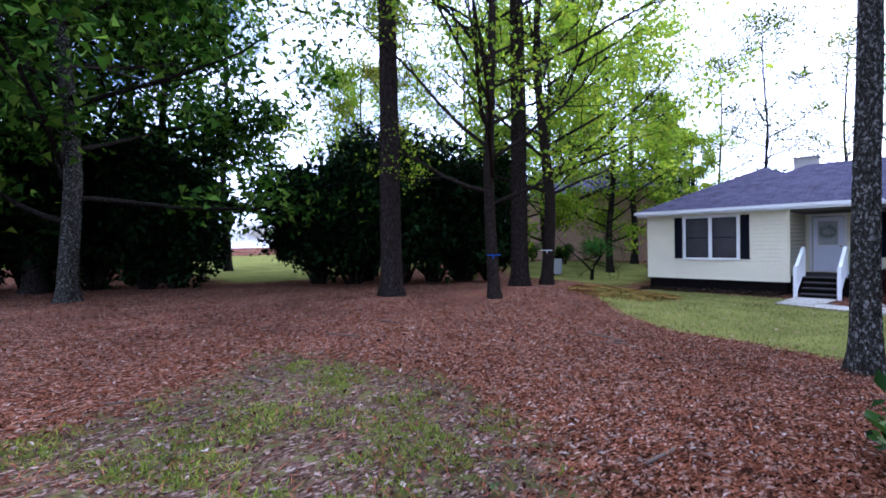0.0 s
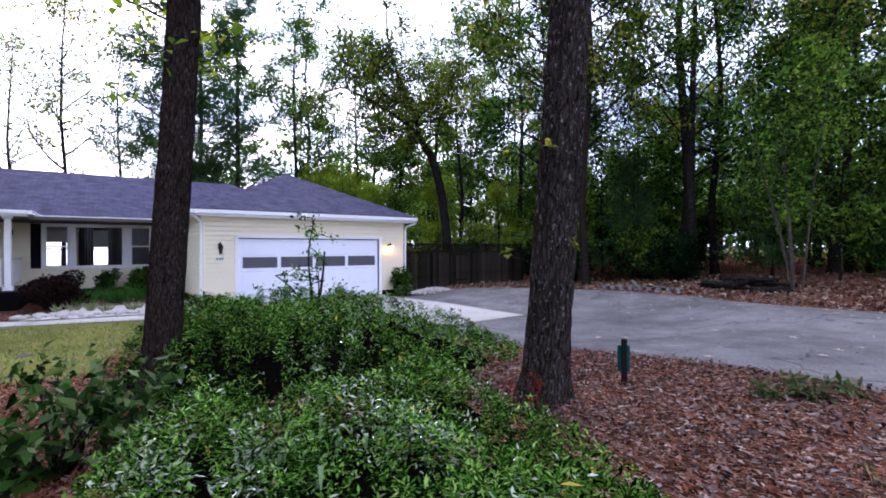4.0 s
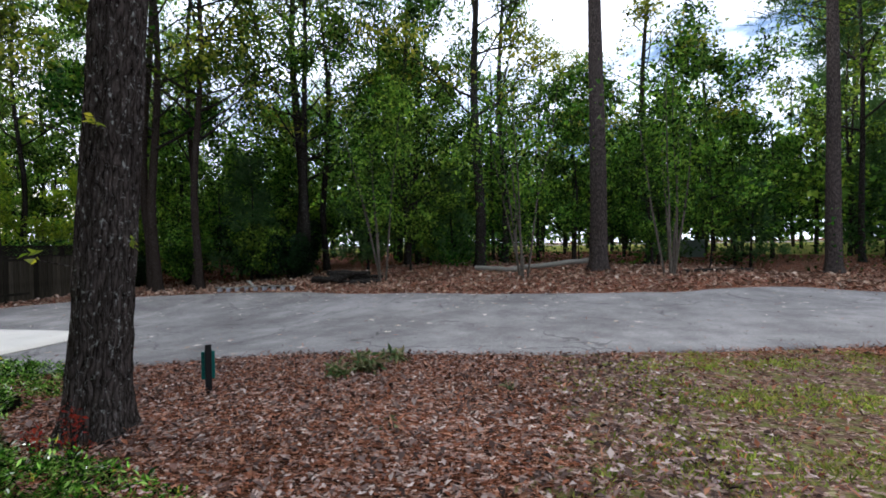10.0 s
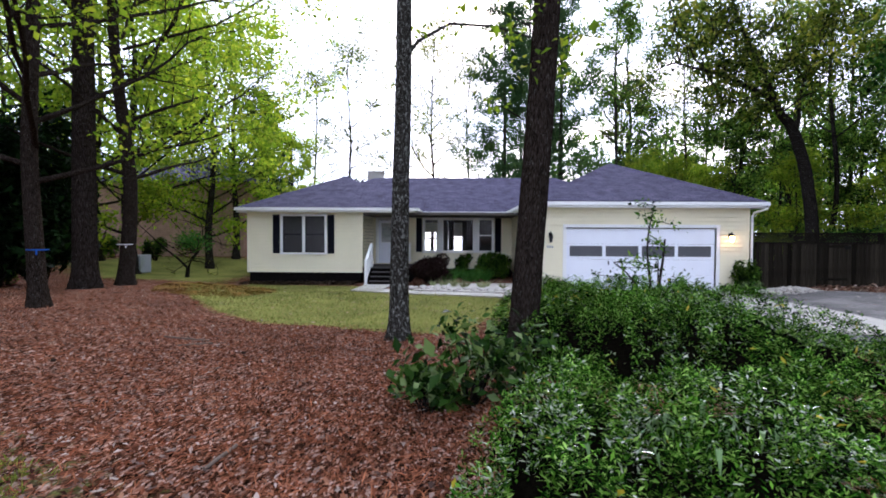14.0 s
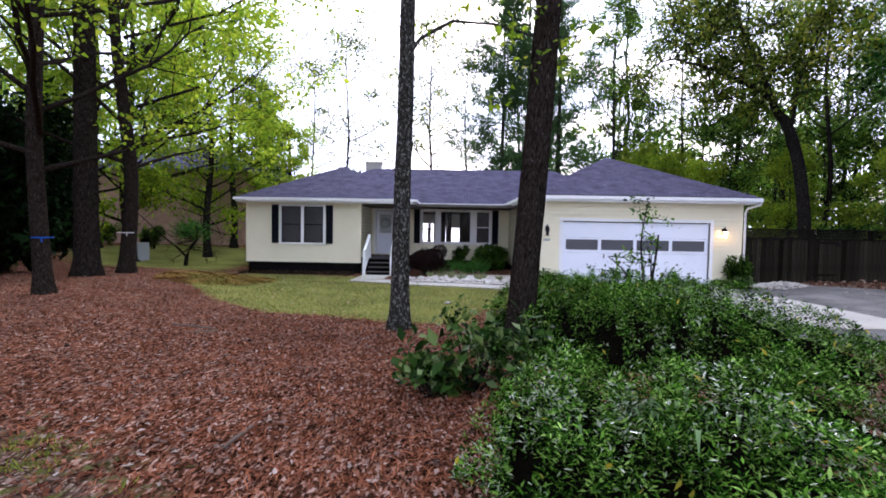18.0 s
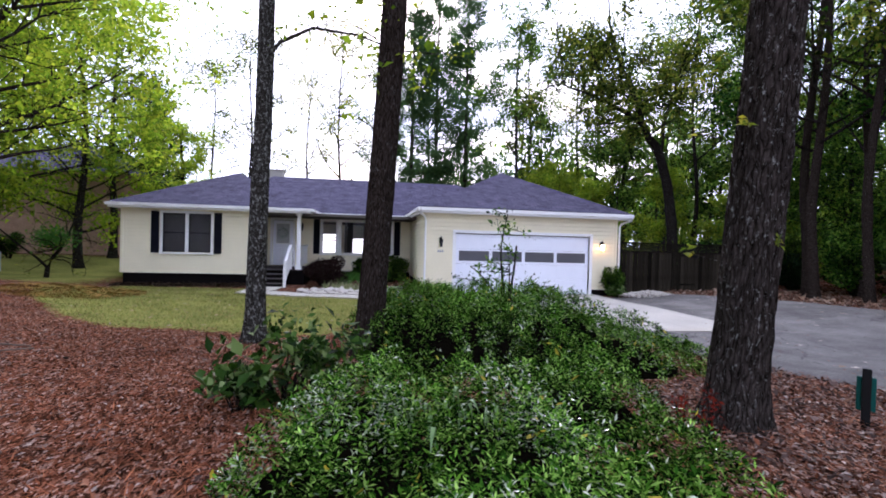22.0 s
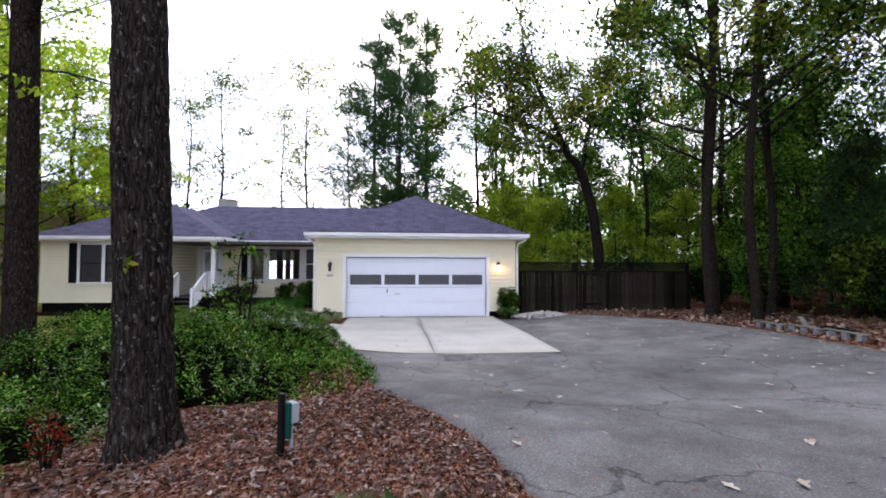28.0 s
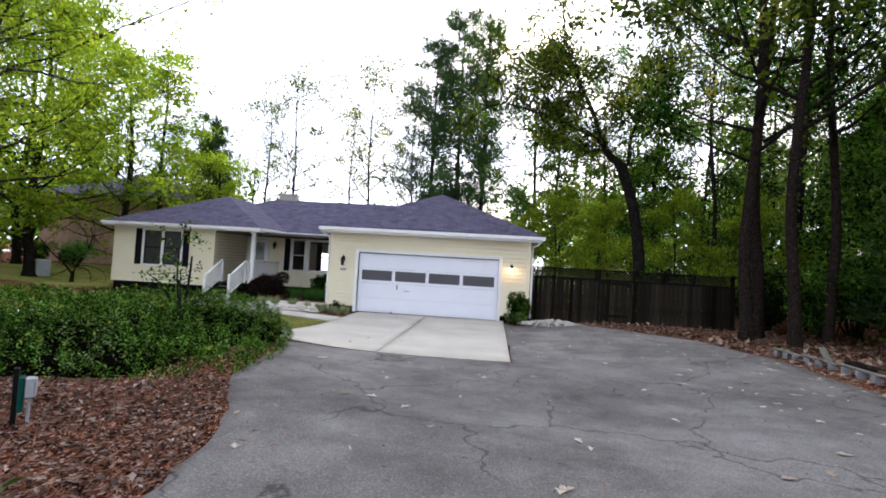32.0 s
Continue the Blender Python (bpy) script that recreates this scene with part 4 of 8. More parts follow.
def window(name, x0, x1, z0, z1, y, panes=1, parent=None, sash=True, screen=False):
    """A window in a wall at y that faces -y: casing, sill, sashes and glass."""
    w = part("window", boxed(x0 - .09, x1 + .09, y - .045, y - .018, z1, z1 + .10, .004), M_white, parent)
    part("casing", boxed(x0 - .09, x0, y - .045, y + .02, z0 - .02, z1 - .001, .004), M_white, w)
    part("casing", boxed(x1, x1 + .09, y - .045, y + .02, z0 - .02, z1 - .001, .004), M_white, w)
    part("sill", boxed(x0 - .11, x1 + .11, y - .08, y + .02, z0 - .075, z0 - .021, .006), M_white, w)
    step = (x1 - x0) / panes
    for k in range(panes):
        a, b = x0 + k * step, x0 + (k + 1) * step
        if k:
            part("mullion", boxed(a - .06, a + .06, y - .04, y + .03, z0, z1, .004), M_white, w)
        a, b = a + (.06 if k else 0), b - (.06 if k < panes - 1 else 0)
        bm = bmesh.new()
        r = .035
        box(bm, a, a + r, y - .01, y + .03, z0, z1)
        box(bm, b - r, b, y - .01, y + .03, z0, z1)
        box(bm, a + r, b - r, y - .01, y + .03, z0, z0 + r)
        box(bm, a + r, b - r, y - .01, y + .03, z1 - r, z1)
        if sash:
            box(bm, a + r, b - r, y - .014, y + .034, (z0 + z1) / 2 - .022, (z0 + z1) / 2 + .022)
        part("sash", bm, M_shutter if sash and panes == 2 else M_white, w)
        gl = part("pane", boxed(a + r, b - r, y + .006, y + .012, z0 + r, z1 - r), M_glass, w)
        gl.visible_shadow = False
        if screen:
            part("insect_screen", boxed(a + r, b - r, y + .022, y + .026, z0 + r, z1 - r), M_screen, w, "dull grey insect screen")
    return w


window("wing", *WIN1, WY, 2, house, screen=True)
window("bay", *BAY[0], BY, 1, house)
window("bay", *BAY[1], BY, 1, house, sash=False)
window("bay", *BAY[2], BY, 1, house, screen=True)
part("bay_panel", boxed(-0.33, -0.31, BY - .035, BY - .018, 1.12, 2.62), M_white, house)
part("bay_panel", boxed(1.31, 1.37, BY - .035, BY - .018, 1.12, 2.62), M_white, house)


def shutter(x0, x1, z0, z1, y):
    s = part("shutter", boxed(x0, x0 + .05, y - .055, y - .02, z0, z1, .004), M_shutter, house, "black louvred shutter")
    part("stile", boxed(x1 - .05, x1, y - .055, y - .02, z0, z1, .004), M_shutter, s)
    for za, zb in ((z0, z0 + .08), ((z0 + z1) / 2 - .04, (z0 + z1) / 2 + .04), (z1 - .08, z1)):
        part("rail", boxed(x0 + .05, x1 - .05, y - .055, y - .02, za, zb), M_shutter, s)
    part("backing", boxed(x0 + .045, x1 - .045, y - .036, y - .027, z0 + .05, z1 - .05), M_shutter, s)
    bm = bmesh.new()
    for k in range(30):
        z = z0 + .09 + k * (z1 - z0 - .18) / 30
        if abs(z + .015 - (z0 + z1) / 2) < .05:
            continue
        vs = [bm.verts.new(p) for p in ((x0 + .05, y - .05, z), (x1 - .05, y - .05, z), (x1 - .05, y - .037, z + .045), (x0 + .05, y - .037, z + .045))]
        bm.faces.new(vs)
    part("louvre_field", bm, M_shutter, s)["kind"] = "stuff"


for x0, x1, y in ((-7.08, -6.80, WY), (-4.84, -4.56, WY), (-1.45, -1.17, BY), (2.21, 2.50, BY)):
    shutter(x0, x1, 1.10, 2.68, y)

# front door with its glass and wreath
d = part("front_door", boxed(DOOR[0] + .02, DOOR[1] - .02, BY + .02, BY + .065, .57, DOOR[3] - .02, .004), M_door, house, "white front door with a glazed upper half")
for a, b, z0, z1 in ((DOOR[0] - .09, DOOR[0], .56, DOOR[3] + .09), (DOOR[1], DOOR[1] + .09, .56, DOOR[3] + .09), (DOOR[0], DOOR[1], DOOR[3], DOOR[3] + .09)):
    part("door_casing", boxed(a, b, BY - .045, BY + .02, z0, z1, .004), M_white, d)
dx0, dx1 = DOOR[0] + .17, DOOR[1] - .17
part("door_glass", boxed(dx0, dx1, BY + .008, BY + .016, 1.55, 2.42), mat("frosted_door_glass", (0.42, 0.43, 0.42), 0.15, 0.2, 6, 30, 0.1), d)
for a, b, z0, z1 in ((dx0 - .04, dx0, 1.51, 2.46), (dx1, dx1 + .04, 1.51, 2.46), (dx0, dx1, 1.51, 1.55), (dx0, dx1, 2.42, 2.46)):
    part("glass_bead", boxed(a, b, BY + .0, BY + .02, z0, z1), M_white, d)
for za, zb in ((.75, 1.35),):
    for a, b in ((dx0 - .02, (dx0 + dx1) / 2 - .04), ((dx0 + dx1) / 2 + .04, dx1 + .02)):
        part("raised_panel", boxed(a, b, BY + .008, BY + .02, za, zb, .006), M_door, d)
bm = bmesh.new()
bmesh.ops.create_uvsphere(bm, u_segments=10, v_segments=6, radius=.03, matrix=pose(DOOR[1] - .09, BY - .02, 1.5))
part("knob", bm, mat("brass_knob", (0.35, 0.25, 0.1), 0.3, 0.1, 8, 50, 0, metal=1.0), d)

wr_rng = np.random.default_rng(5)
a = wr_rng.uniform(0, 2 * np.pi, 420)
rr = .19 + wr_rng.normal(0, .03, 420)
pts = np.stack([(dx0 + dx1) / 2 + rr * np.cos(a), BY - .03 + wr_rng.normal(0, .014, 420), 2.02 + rr * np.sin(a)], -1)
v, f = leaf_cloud(wr_rng, pts, .06, .025, 0)
wreath = new("wreath", mesh_arrays("wreath", v, f))
wreath.data.materials.append(leaf_mat("dried_wreath_leaves", [(0.16, 0.19, 0.17), (0.26, 0.30, 0.27), (0.34, 0.36, 0.33)], 0.7, 0.0))
tagged(wreath, "pale green-grey leafy wreath hanging on the front door", "wreath")

# porch: floor, steps, post and rails
porch = thing("porch", "raised entry porch with grey boards, steps and white rails", "porch")
for k in range(14):
    x = -3.43 + k * .143
    part("floor_board", boxed(x, x + .137, 19.36, 22.06, .50, .54, .003), M_steps, porch)
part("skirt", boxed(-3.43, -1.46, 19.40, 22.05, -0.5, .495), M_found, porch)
for k, z in enumerate((.38, .22, .06)):
    y = 19.34 - .29 * (k + 1)
    s = part("step", boxed(-3.02, -2.06, y, y + .31, z - .035, z, .004), M_steps, porch, "weathered grey tread")
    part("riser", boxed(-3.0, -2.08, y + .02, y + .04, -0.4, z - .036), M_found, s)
post = part("post", boxed(-1.78, -1.62, 19.36, 19.52, .545, 2.79, .01), M_white, porch, "square white porch post")
part("post_cap", boxed(-1.82, -1.58, 19.32, 19.56, 2.70, 2.788, .01), M_white, post)
part("post_base", boxed(-1.82, -1.58, 19.32, 19.56, .546, .68, .01), M_white, post)


def sloped(x0, x1, ya, yb, za, zb, h, name, parent):
    bm = bmesh.new()
    vs = [bm.verts.new(p) for p in ((x0, ya, za), (x1, ya, za), (x1, yb, zb), (x0, yb, zb), (x0, ya, za + h), (x1, ya, za + h), (x1, yb, zb + h), (x0, yb, zb + h))]
    for f in ((3, 2, 1, 0), (4, 5, 6, 7), (0, 1, 5, 4), (2, 3, 7, 6), (1, 2, 6, 5), (3, 0, 4, 7)):
        bm.faces.new([vs[i] for i in f])
    return part(name, bm, M_white, parent)


for x in (-3.07, -2.01):
    ya, yb, za, zb = 18.22, 19.40, gz(x, 18.2), .545
    sloped(x - .045, x + .045, ya, yb, za + .88, zb + .92, .05, "handrail", porch)
    sloped(x - .03, x + .03, ya, yb, za + .16, zb + .14, .05, "lower_rail", porch)
    part("newel", boxed(x - .05, x + .05, ya - .06, ya + .04, za - .15, za + 1.0, .006), M_white, porch)
    part("newel", boxed(x - .05, x + .05, yb, yb + .10, .546, 1.52, .006), M_white, porch)
    for k in range(10):
        s = (k + .8) / 10.6
        y, z = ya + (yb - ya) * s, za + (zb - za) * s
        part("baluster", boxed(x - .017, x + .017, y - .017, y + .017, z + .17, z + .9), M_white, porch)
part("handrail", boxed(-1.96, -1.78, 19.40, 19.48, 1.46, 1.51, .004), M_white, porch)
part("lower_rail", boxed(-1.96, -1.78, 19.41, 19.47, .66, .71), M_white, porch)
part("baluster", boxed(-1.885, -1.851, 19.42, 19.454, .71, 1.46), M_white, porch)
part("handrail", boxed(-1.74, -1.66, 19.52, 22.05, 1.46, 1.51, .004), M_white, porch)
part("lower_rail", boxed(-1.73, -1.67, 19.52, 22.05, .66, .71), M_white, porch)
for k in range(20):
    y = 19.62 + k * .122
    part("baluster", boxed(-1.717, -1.683, y - .017, y + .017, .71, 1.46), M_white, porch)

# garage door
gd = thing("garage_door", "white panelled double garage door with a row of grey windows", "garage door", 0, 0, 0)
yd = GYW + .07
secs = np.linspace(0.045, 2.10, 5)
for r in range(4):
    z0, z1 = secs[r] + .003, secs[r + 1] - .003
    sec = part("section", boxed(GD[0] + .005, GD[1] - .005, yd, yd + .05, z0, z1, .004), M_door, gd)
    for c in range(4):
        x0 = GD[0] + .13 + c * (GD[1] - GD[0] - .15) / 4
        x1 = x0 + (GD[1] - GD[0] - .15) / 4 - .11
        if r == 2:
            part("window_pane", boxed(x0, x1, yd - .010, yd - .004, z0 + .10, z1 - .06), M_smoke, sec, "dull grey glazing")
            for a, b, za, zb in ((x0 - .03, x0, z0 + .07, z1 - .03), (x1, x1 + .03, z0 + .07, z1 - .03), (x0, x1, z0 + .07, z0 + .10), (x0, x1, z1 - .06, z1 - .03)):
                part("window_trim", boxed(a, b, yd - .018, yd - .001, za, zb, .003), M_door, sec)
        else:
            bm = boxed(x0, x1, yd - .006, yd - .0005, z0 + .09, z1 - .09, .004)
            part("raised_panel", bm, M_door, sec)
part("weather_strip", boxed(GD[0] + .01, GD[1] - .01, yd, yd + .04, 0.048, .066), M_shutter, gd)
part("handle", boxed(5.40, 5.43, yd - .05, yd - .008, .90, 1.04, .004), M_metal_black, gd, "small dark latch handle")
part("lift_handle", boxed(5.66, 5.86, yd - .04, yd - .008, .84, .865, .004), M_grey_plastic, gd)
part("lift_handle", boxed(5.2, 5.3, yd - .04, yd - .001, .07, .11, .004), M_grey_plastic, gd)
for a, b, z0, z1 in ((GD[0] - .11, GD[0], 0.05, 2.23), (GD[1], GD[1] + .11, 0.05, 2.23), (GD[0], GD[1], 2.13, 2.23)):
    part("door_casing", boxed(a, b, GYW - .035, GYW + .09, z0, z1, .004), M_white, house)
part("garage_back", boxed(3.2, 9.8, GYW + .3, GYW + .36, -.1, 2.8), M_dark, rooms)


def lantern(x, y, z, lit, group, label):
    t = thing("wall_lantern", label, "wall lamp", x, y, z, 0, group)
    part("back_plate", boxed(-.05, .05, -.03, -.005, -.02, .16, .006), M_metal_black, t)
    v, f = tube([(0, -.03, .12), (0, -.09, .2), (0, -.13, .19), (0, -.13, .13)], [.012] * 4, 6)
    part("arm", mesh_arrays("arm", v, f), M_metal_black, t)
    bm = bmesh.new()
    bmesh.ops.create_cone(bm, cap_ends=True, segments=6, radius1=.085, radius2=.02, depth=.08, matrix=pose(0, -.13, .10))
    part("roof", bm, M_metal_black, t)
    bm = bmesh.new()
    bmesh.ops.create_cone(bm, cap_ends=True, segments=6, radius1=.045, radius2=.07, depth=.2, matrix=pose(0, -.13, -.045))
    part("glass", bm, M_bulb if lit else mat("dark_lantern_glass", (0.03, 0.03, 0.035), 0.15, 0.1, 5, 40, 0), t, "glowing warm glass" if lit else "unlit glass")
    part("base", boxed(-.045, .045, -.175, -.085, -.165, -.145, .004), M_metal_black, t)
    return t


lantern(3.48, GYW - .016, 1.80, False, "lanterns beside the garage door", "black unlit wall lantern on cream siding")
lantern(9.32, GYW - .016, 1.80, True, "lanterns beside the garage door", "black wall lantern with a warm lit bulb")
lantern(-1.95, BY - .016, 2.30, False, "", "small black porch lantern beside the front door")
wl_lamp = new("lantern_light", bpy.data.lights.new("lantern_light", "POINT"))
wl_lamp.data.energy, wl_lamp.data.color, wl_lamp.data.shadow_soft_size = 1.3, (1, .62, .3), .06
wl_lamp.location = (9.32, GYW - .28, 1.66)


for k in range(3):
    ob = new("house_number", bm_mesh("house_number", boxed(3.38 + k * .075, 3.43 + k * .075, GYW - .034, GYW - .018, 1.45, 1.53, .004), M_grey_plastic))
    tagged(ob, "small grey house number on cream siding", "house number", "house numbers")


# ---------------- trees ----------------
def bend_path(rng, start, way, length, segs, wander, lift):
    """A limb's line: it wanders, and turns up (lift > 0) or droops."""
    p, d = np.array(start, float), np.array(way, float)
    d /= np.linalg.norm(d)
    pts = [p]
    for _ in range(segs):
        d = d + rng.normal(0, wander, 3) + np.array([0, 0, lift])
        d /= np.linalg.norm(d)
        p = p + d * length / segs
        pts.append(p)
    return np.array(pts)


def smooth_line(points, n):
    points = np.array(points, float)
    q = np.linspace(0, len(points) - 1, n)
    out = np.stack([np.interp(q, range(len(points)), points[:, c]) for c in range(3)], -1)
    for _ in range(3):
        out[1:-1] = (out[:-2] + 2 * out[1:-1] + out[2:]) / 4
    return out


def broadleaf(seed, base, top, reach, limbs, leaves, length, width, rise=0.8, subs=5, thick=0.07, shape=1.0, clump=0.38, up=0.4, lift=0.05, twigs=1, simple=False, skirt=None):
    """Limbs and leaves of a crown from base to top round the axis: two meshes."""
    rng = np.random.default_rng(seed)
    wood, spots = [], []
    for k in range(limbs):
        s = (k + rng.uniform(0, 0.9)) / limbs
        z = base + (top - base) * s * 0.93
        az = k * 2.399 + rng.normal(0, 0.35)
        r = reach * (0.62 + 0.38 * math.sin(math.pi * (0.1 + 0.75 * s))) * (1 - 0.55 * s ** 3) * rng.uniform(0.6, 1.2) * shape
        el = rise * rng.uniform(0.5, 1.2) * (0.6 + 0.9 * s)
        way = (math.cos(az) * math.cos(el), math.sin(az) * math.cos(el), math.sin(el))
        line = bend_path(rng, (0, 0, z), way, r, 7, 0.10, lift)
        rad = thick * (1 - 0.75 * s) * np.linspace(1, 0.16, len(line))
        wood.append(tube(line, rad, 5 if twigs > 1 else 4))
        spots.append((line[-1], 1.0))
        for j in range(subs):
            i = rng.integers(2, len(line))
            d = line[i] - line[i - 1]
            d = d / np.linalg.norm(d) + rng.normal(0, 0.55, 3)
            sub = bend_path(rng, line[i], d, r * rng.uniform(0.25, 0.55), 5, 0.16, lift)
            wood.append(tube(sub, rad[i] * np.linspace(0.6, 0.12, len(sub)), 4 if twigs > 1 else 3))
            for q in sub[2:]:
                spots.append((q, 1.0))
            for _ in range(twigs):
                i2 = rng.integers(1, len(sub))
                tw = bend_path(rng, sub[i2], sub[i2] - sub[i2 - 1] + rng.normal(0, 0.2, 3), r * rng.uniform(0.1, 0.25), 3, 0.2, 0.02)
                wood.append(tube(tw, rad[i] * np.linspace(0.25, 0.08, len(tw)), 3))
                spots.append((tw[-1], 1.5))
                spots.append((tw[-2], 1.0))
    c = np.array([p for p, _ in spots])
    w = np.array([q for _, q in spots]) * np.exp(rng.normal(0, 0.9, len(spots)))
    pick = rng.choice(len(c), leaves, p=w / w.sum())
    pts = c[pick] + rng.normal(0, clump, (leaves, 3)) * [1, 1, 0.6]
    if skirt:
        def clear(q):
            r = np.hypot(q[..., 0], q[..., 1])
            return (r < 2.4) | (q[..., 2] > skirt + .25 * r)
        pts = pts[clear(pts)]
        wood = [w_ for w_ in wood if clear(w_[0]).all()]
    v, f = merge(wood)
    lv, lf = leaf_cloud(rng, pts, length, width, up, simple=simple)
    return mesh_arrays("branching", v, f), mesh_arrays("crown", lv, lf)


def pine_crown(seed, base, top, reach, whorls, needles, length=0.42, width=0.035, tuft=0.07):
    """Whorled pine branches with tufts of long needles: two meshes."""
    rng = np.random.default_rng(seed)
    wood, pts, ways = [], [], []
    for k in range(whorls):
        s = k / whorls
        z = base + (top - base) * s + rng.normal(0, 0.2)
        for _ in range(rng.integers(2, 5)):
            az = rng.uniform(0, 2 * math.pi)
            r = reach * (1 - 0.72 * s) * rng.uniform(0.55, 1.1)
            line = bend_path(rng, (0, 0, z), (math.cos(az), math.sin(az), 0.12), r, 6, 0.09, 0.02)
            wood.append(tube(line, 0.035 * (1 - 0.5 * s) * np.linspace(1, 0.2, len(line)), 3))
            for i in range(2, len(line)):
                for _ in range(2):
                    d = rng.normal(0, 0.5, 3) + (line[i] - line[i - 1]) / (r / 6) * 0.5
                    q = line[i] + d * 0.45
                    pts += [q, (q + line[i]) / 2]
                    ways += [d, d]
    pts, ways = np.array(pts), np.array(ways)
    pick = rng.integers(0, len(pts), needles)
    w = ways[pick] / (np.linalg.norm(ways[pick], axis=1)[:, None] + 1e-6)
    v, f = merge(wood)
    lv, lf = leaf_cloud(rng, pts[pick] + rng.normal(0, tuft, (needles, 3)), length, width, 0.0, way=w * 0.8 + [0, 0, .25])
    return mesh_arrays("branching", v, f), mesh_arrays("crown", lv, lf)


def bush(seed, size, leaves, length, width, lumps=14, hollow=0.45, up=0.5, low=0.22, simple=False):
    """A lumpy bush standing on z = 0 (size: half x, half y, height): stems and leaves, two meshes."""
    rng = np.random.default_rng(seed)
    wood = []
    centres = []
    for k in range(lumps):
        a, r = rng.uniform(0, 2 * math.pi), math.sqrt(rng.uniform(0, 1)) * 0.72
        z = rng.uniform(low, 0.82)
        centres.append((size[0] * r * math.cos(a), size[1] * r * math.sin(a), size[2] * z))
        q = centres[-1]
        line = np.array([(q[0] * 0.15, q[1] * 0.15, -0.05), (q[0] * 0.45, q[1] * 0.45, q[2] * 0.5), q])
        wood.append(tube(line, np.array([.018, .012, .005]) * (size[2] ** 0.7), 5))
    centres = np.array(centres)
    rad = np.array(size) * rng.uniform(0.30, 0.5, (lumps, 1)) * [1, 1, 0.62]
    pick = rng.integers(0, lumps, leaves)
    d = rng.normal(size=(leaves, 3))
    d /= np.linalg.norm(d, axis=1)[:, None]
    r = (hollow + (1 - hollow) * rng.uniform(0, 1, (leaves, 1)) ** 0.5)
    pts = centres[pick] + d * rad[pick] * r
    pts = pts[pts[:, 2] > 0.03]
    v, f = merge(wood)
    lv, lf = leaf_cloud(rng, pts, length, width, up, simple=simple)
    return mesh_arrays("branching", v, f), mesh_arrays("leaves", lv, lf)


def trunk_mesh(seed, height, diam, top, sides=12, rings=14, flare=0.35, ridges=0.0, wobble=0.05):
    """A tapering trunk with a flared foot; ridges give furrowed bark."""
    rng = np.random.default_rng(seed)
    low = min(5.0, height * 0.6)
    z = np.concatenate([np.linspace(-0.25, 0.6, max(4, rings // 6)), np.linspace(0.64, low, int(rings * 0.65)), np.linspace(low + 0.3, height, max(4, int(rings * 0.35)))])
    s = np.clip(z / height, 0, 1)
    ph = rng.uniform(0, 6, 4)
    cx = wobble * np.sin(z * 0.5 + ph[0]) * np.clip(z / 3, 0, 1)
    cy = wobble * np.sin(z * 0.43 + ph[1]) * np.clip(z / 3, 0, 1)
    rad = diam / 2 * (1 - (1 - top) * s) * (1 + flare * np.exp(-np.clip(z, 0, 9) / 0.22))
    a = np.linspace(0, 2 * np.pi, sides, endpoint=False)
    R = np.repeat(rad[:, None], sides, 1)
    foot = np.exp(-np.clip(z, 0, 9) / 0.3)[:, None]
    R = R * (1 + 0.16 * foot * np.sin(5 * a + ph[2])[None] + 0.03 * np.sin(3 * a + ph[3])[None])
    if ridges:
        zz, aa = np.meshgrid(z, a, indexing="ij")
        n3 = np.array([noise.noise((math.cos(q) * 5.2, math.sin(q) * 5.2, w * 1.5 + seed)) for w, q in zip(zz.ravel(), aa.ravel())]).reshape(R.shape)
        n4 = np.array([noise.noise((math.cos(q) * 11, math.sin(q) * 11, w * 6 + seed)) for w, q in zip(zz.ravel(), aa.ravel())]).reshape(R.shape)
        R = R + ridges * (1 - 2.2 * np.abs(n3)) + ridges * 0.5 * n4
    V = np.stack([cx[:, None] + R * np.cos(a), cy[:, None] + R * np.sin(a), np.repeat(z[:, None], sides, 1)], -1).reshape(-1, 3)
    n = len(z)
    i, j = np.meshgrid(np.arange(n - 1), np.arange(sides), indexing="ij")
    k = (j + 1) % sides
    F = np.stack([i * sides + j, i * sides + k, (i + 1) * sides + k, (i + 1) * sides + j], -1).reshape(-1, 4)
    me = mesh_arrays("trunk", V, F)
    me.shade_smooth()
    return me


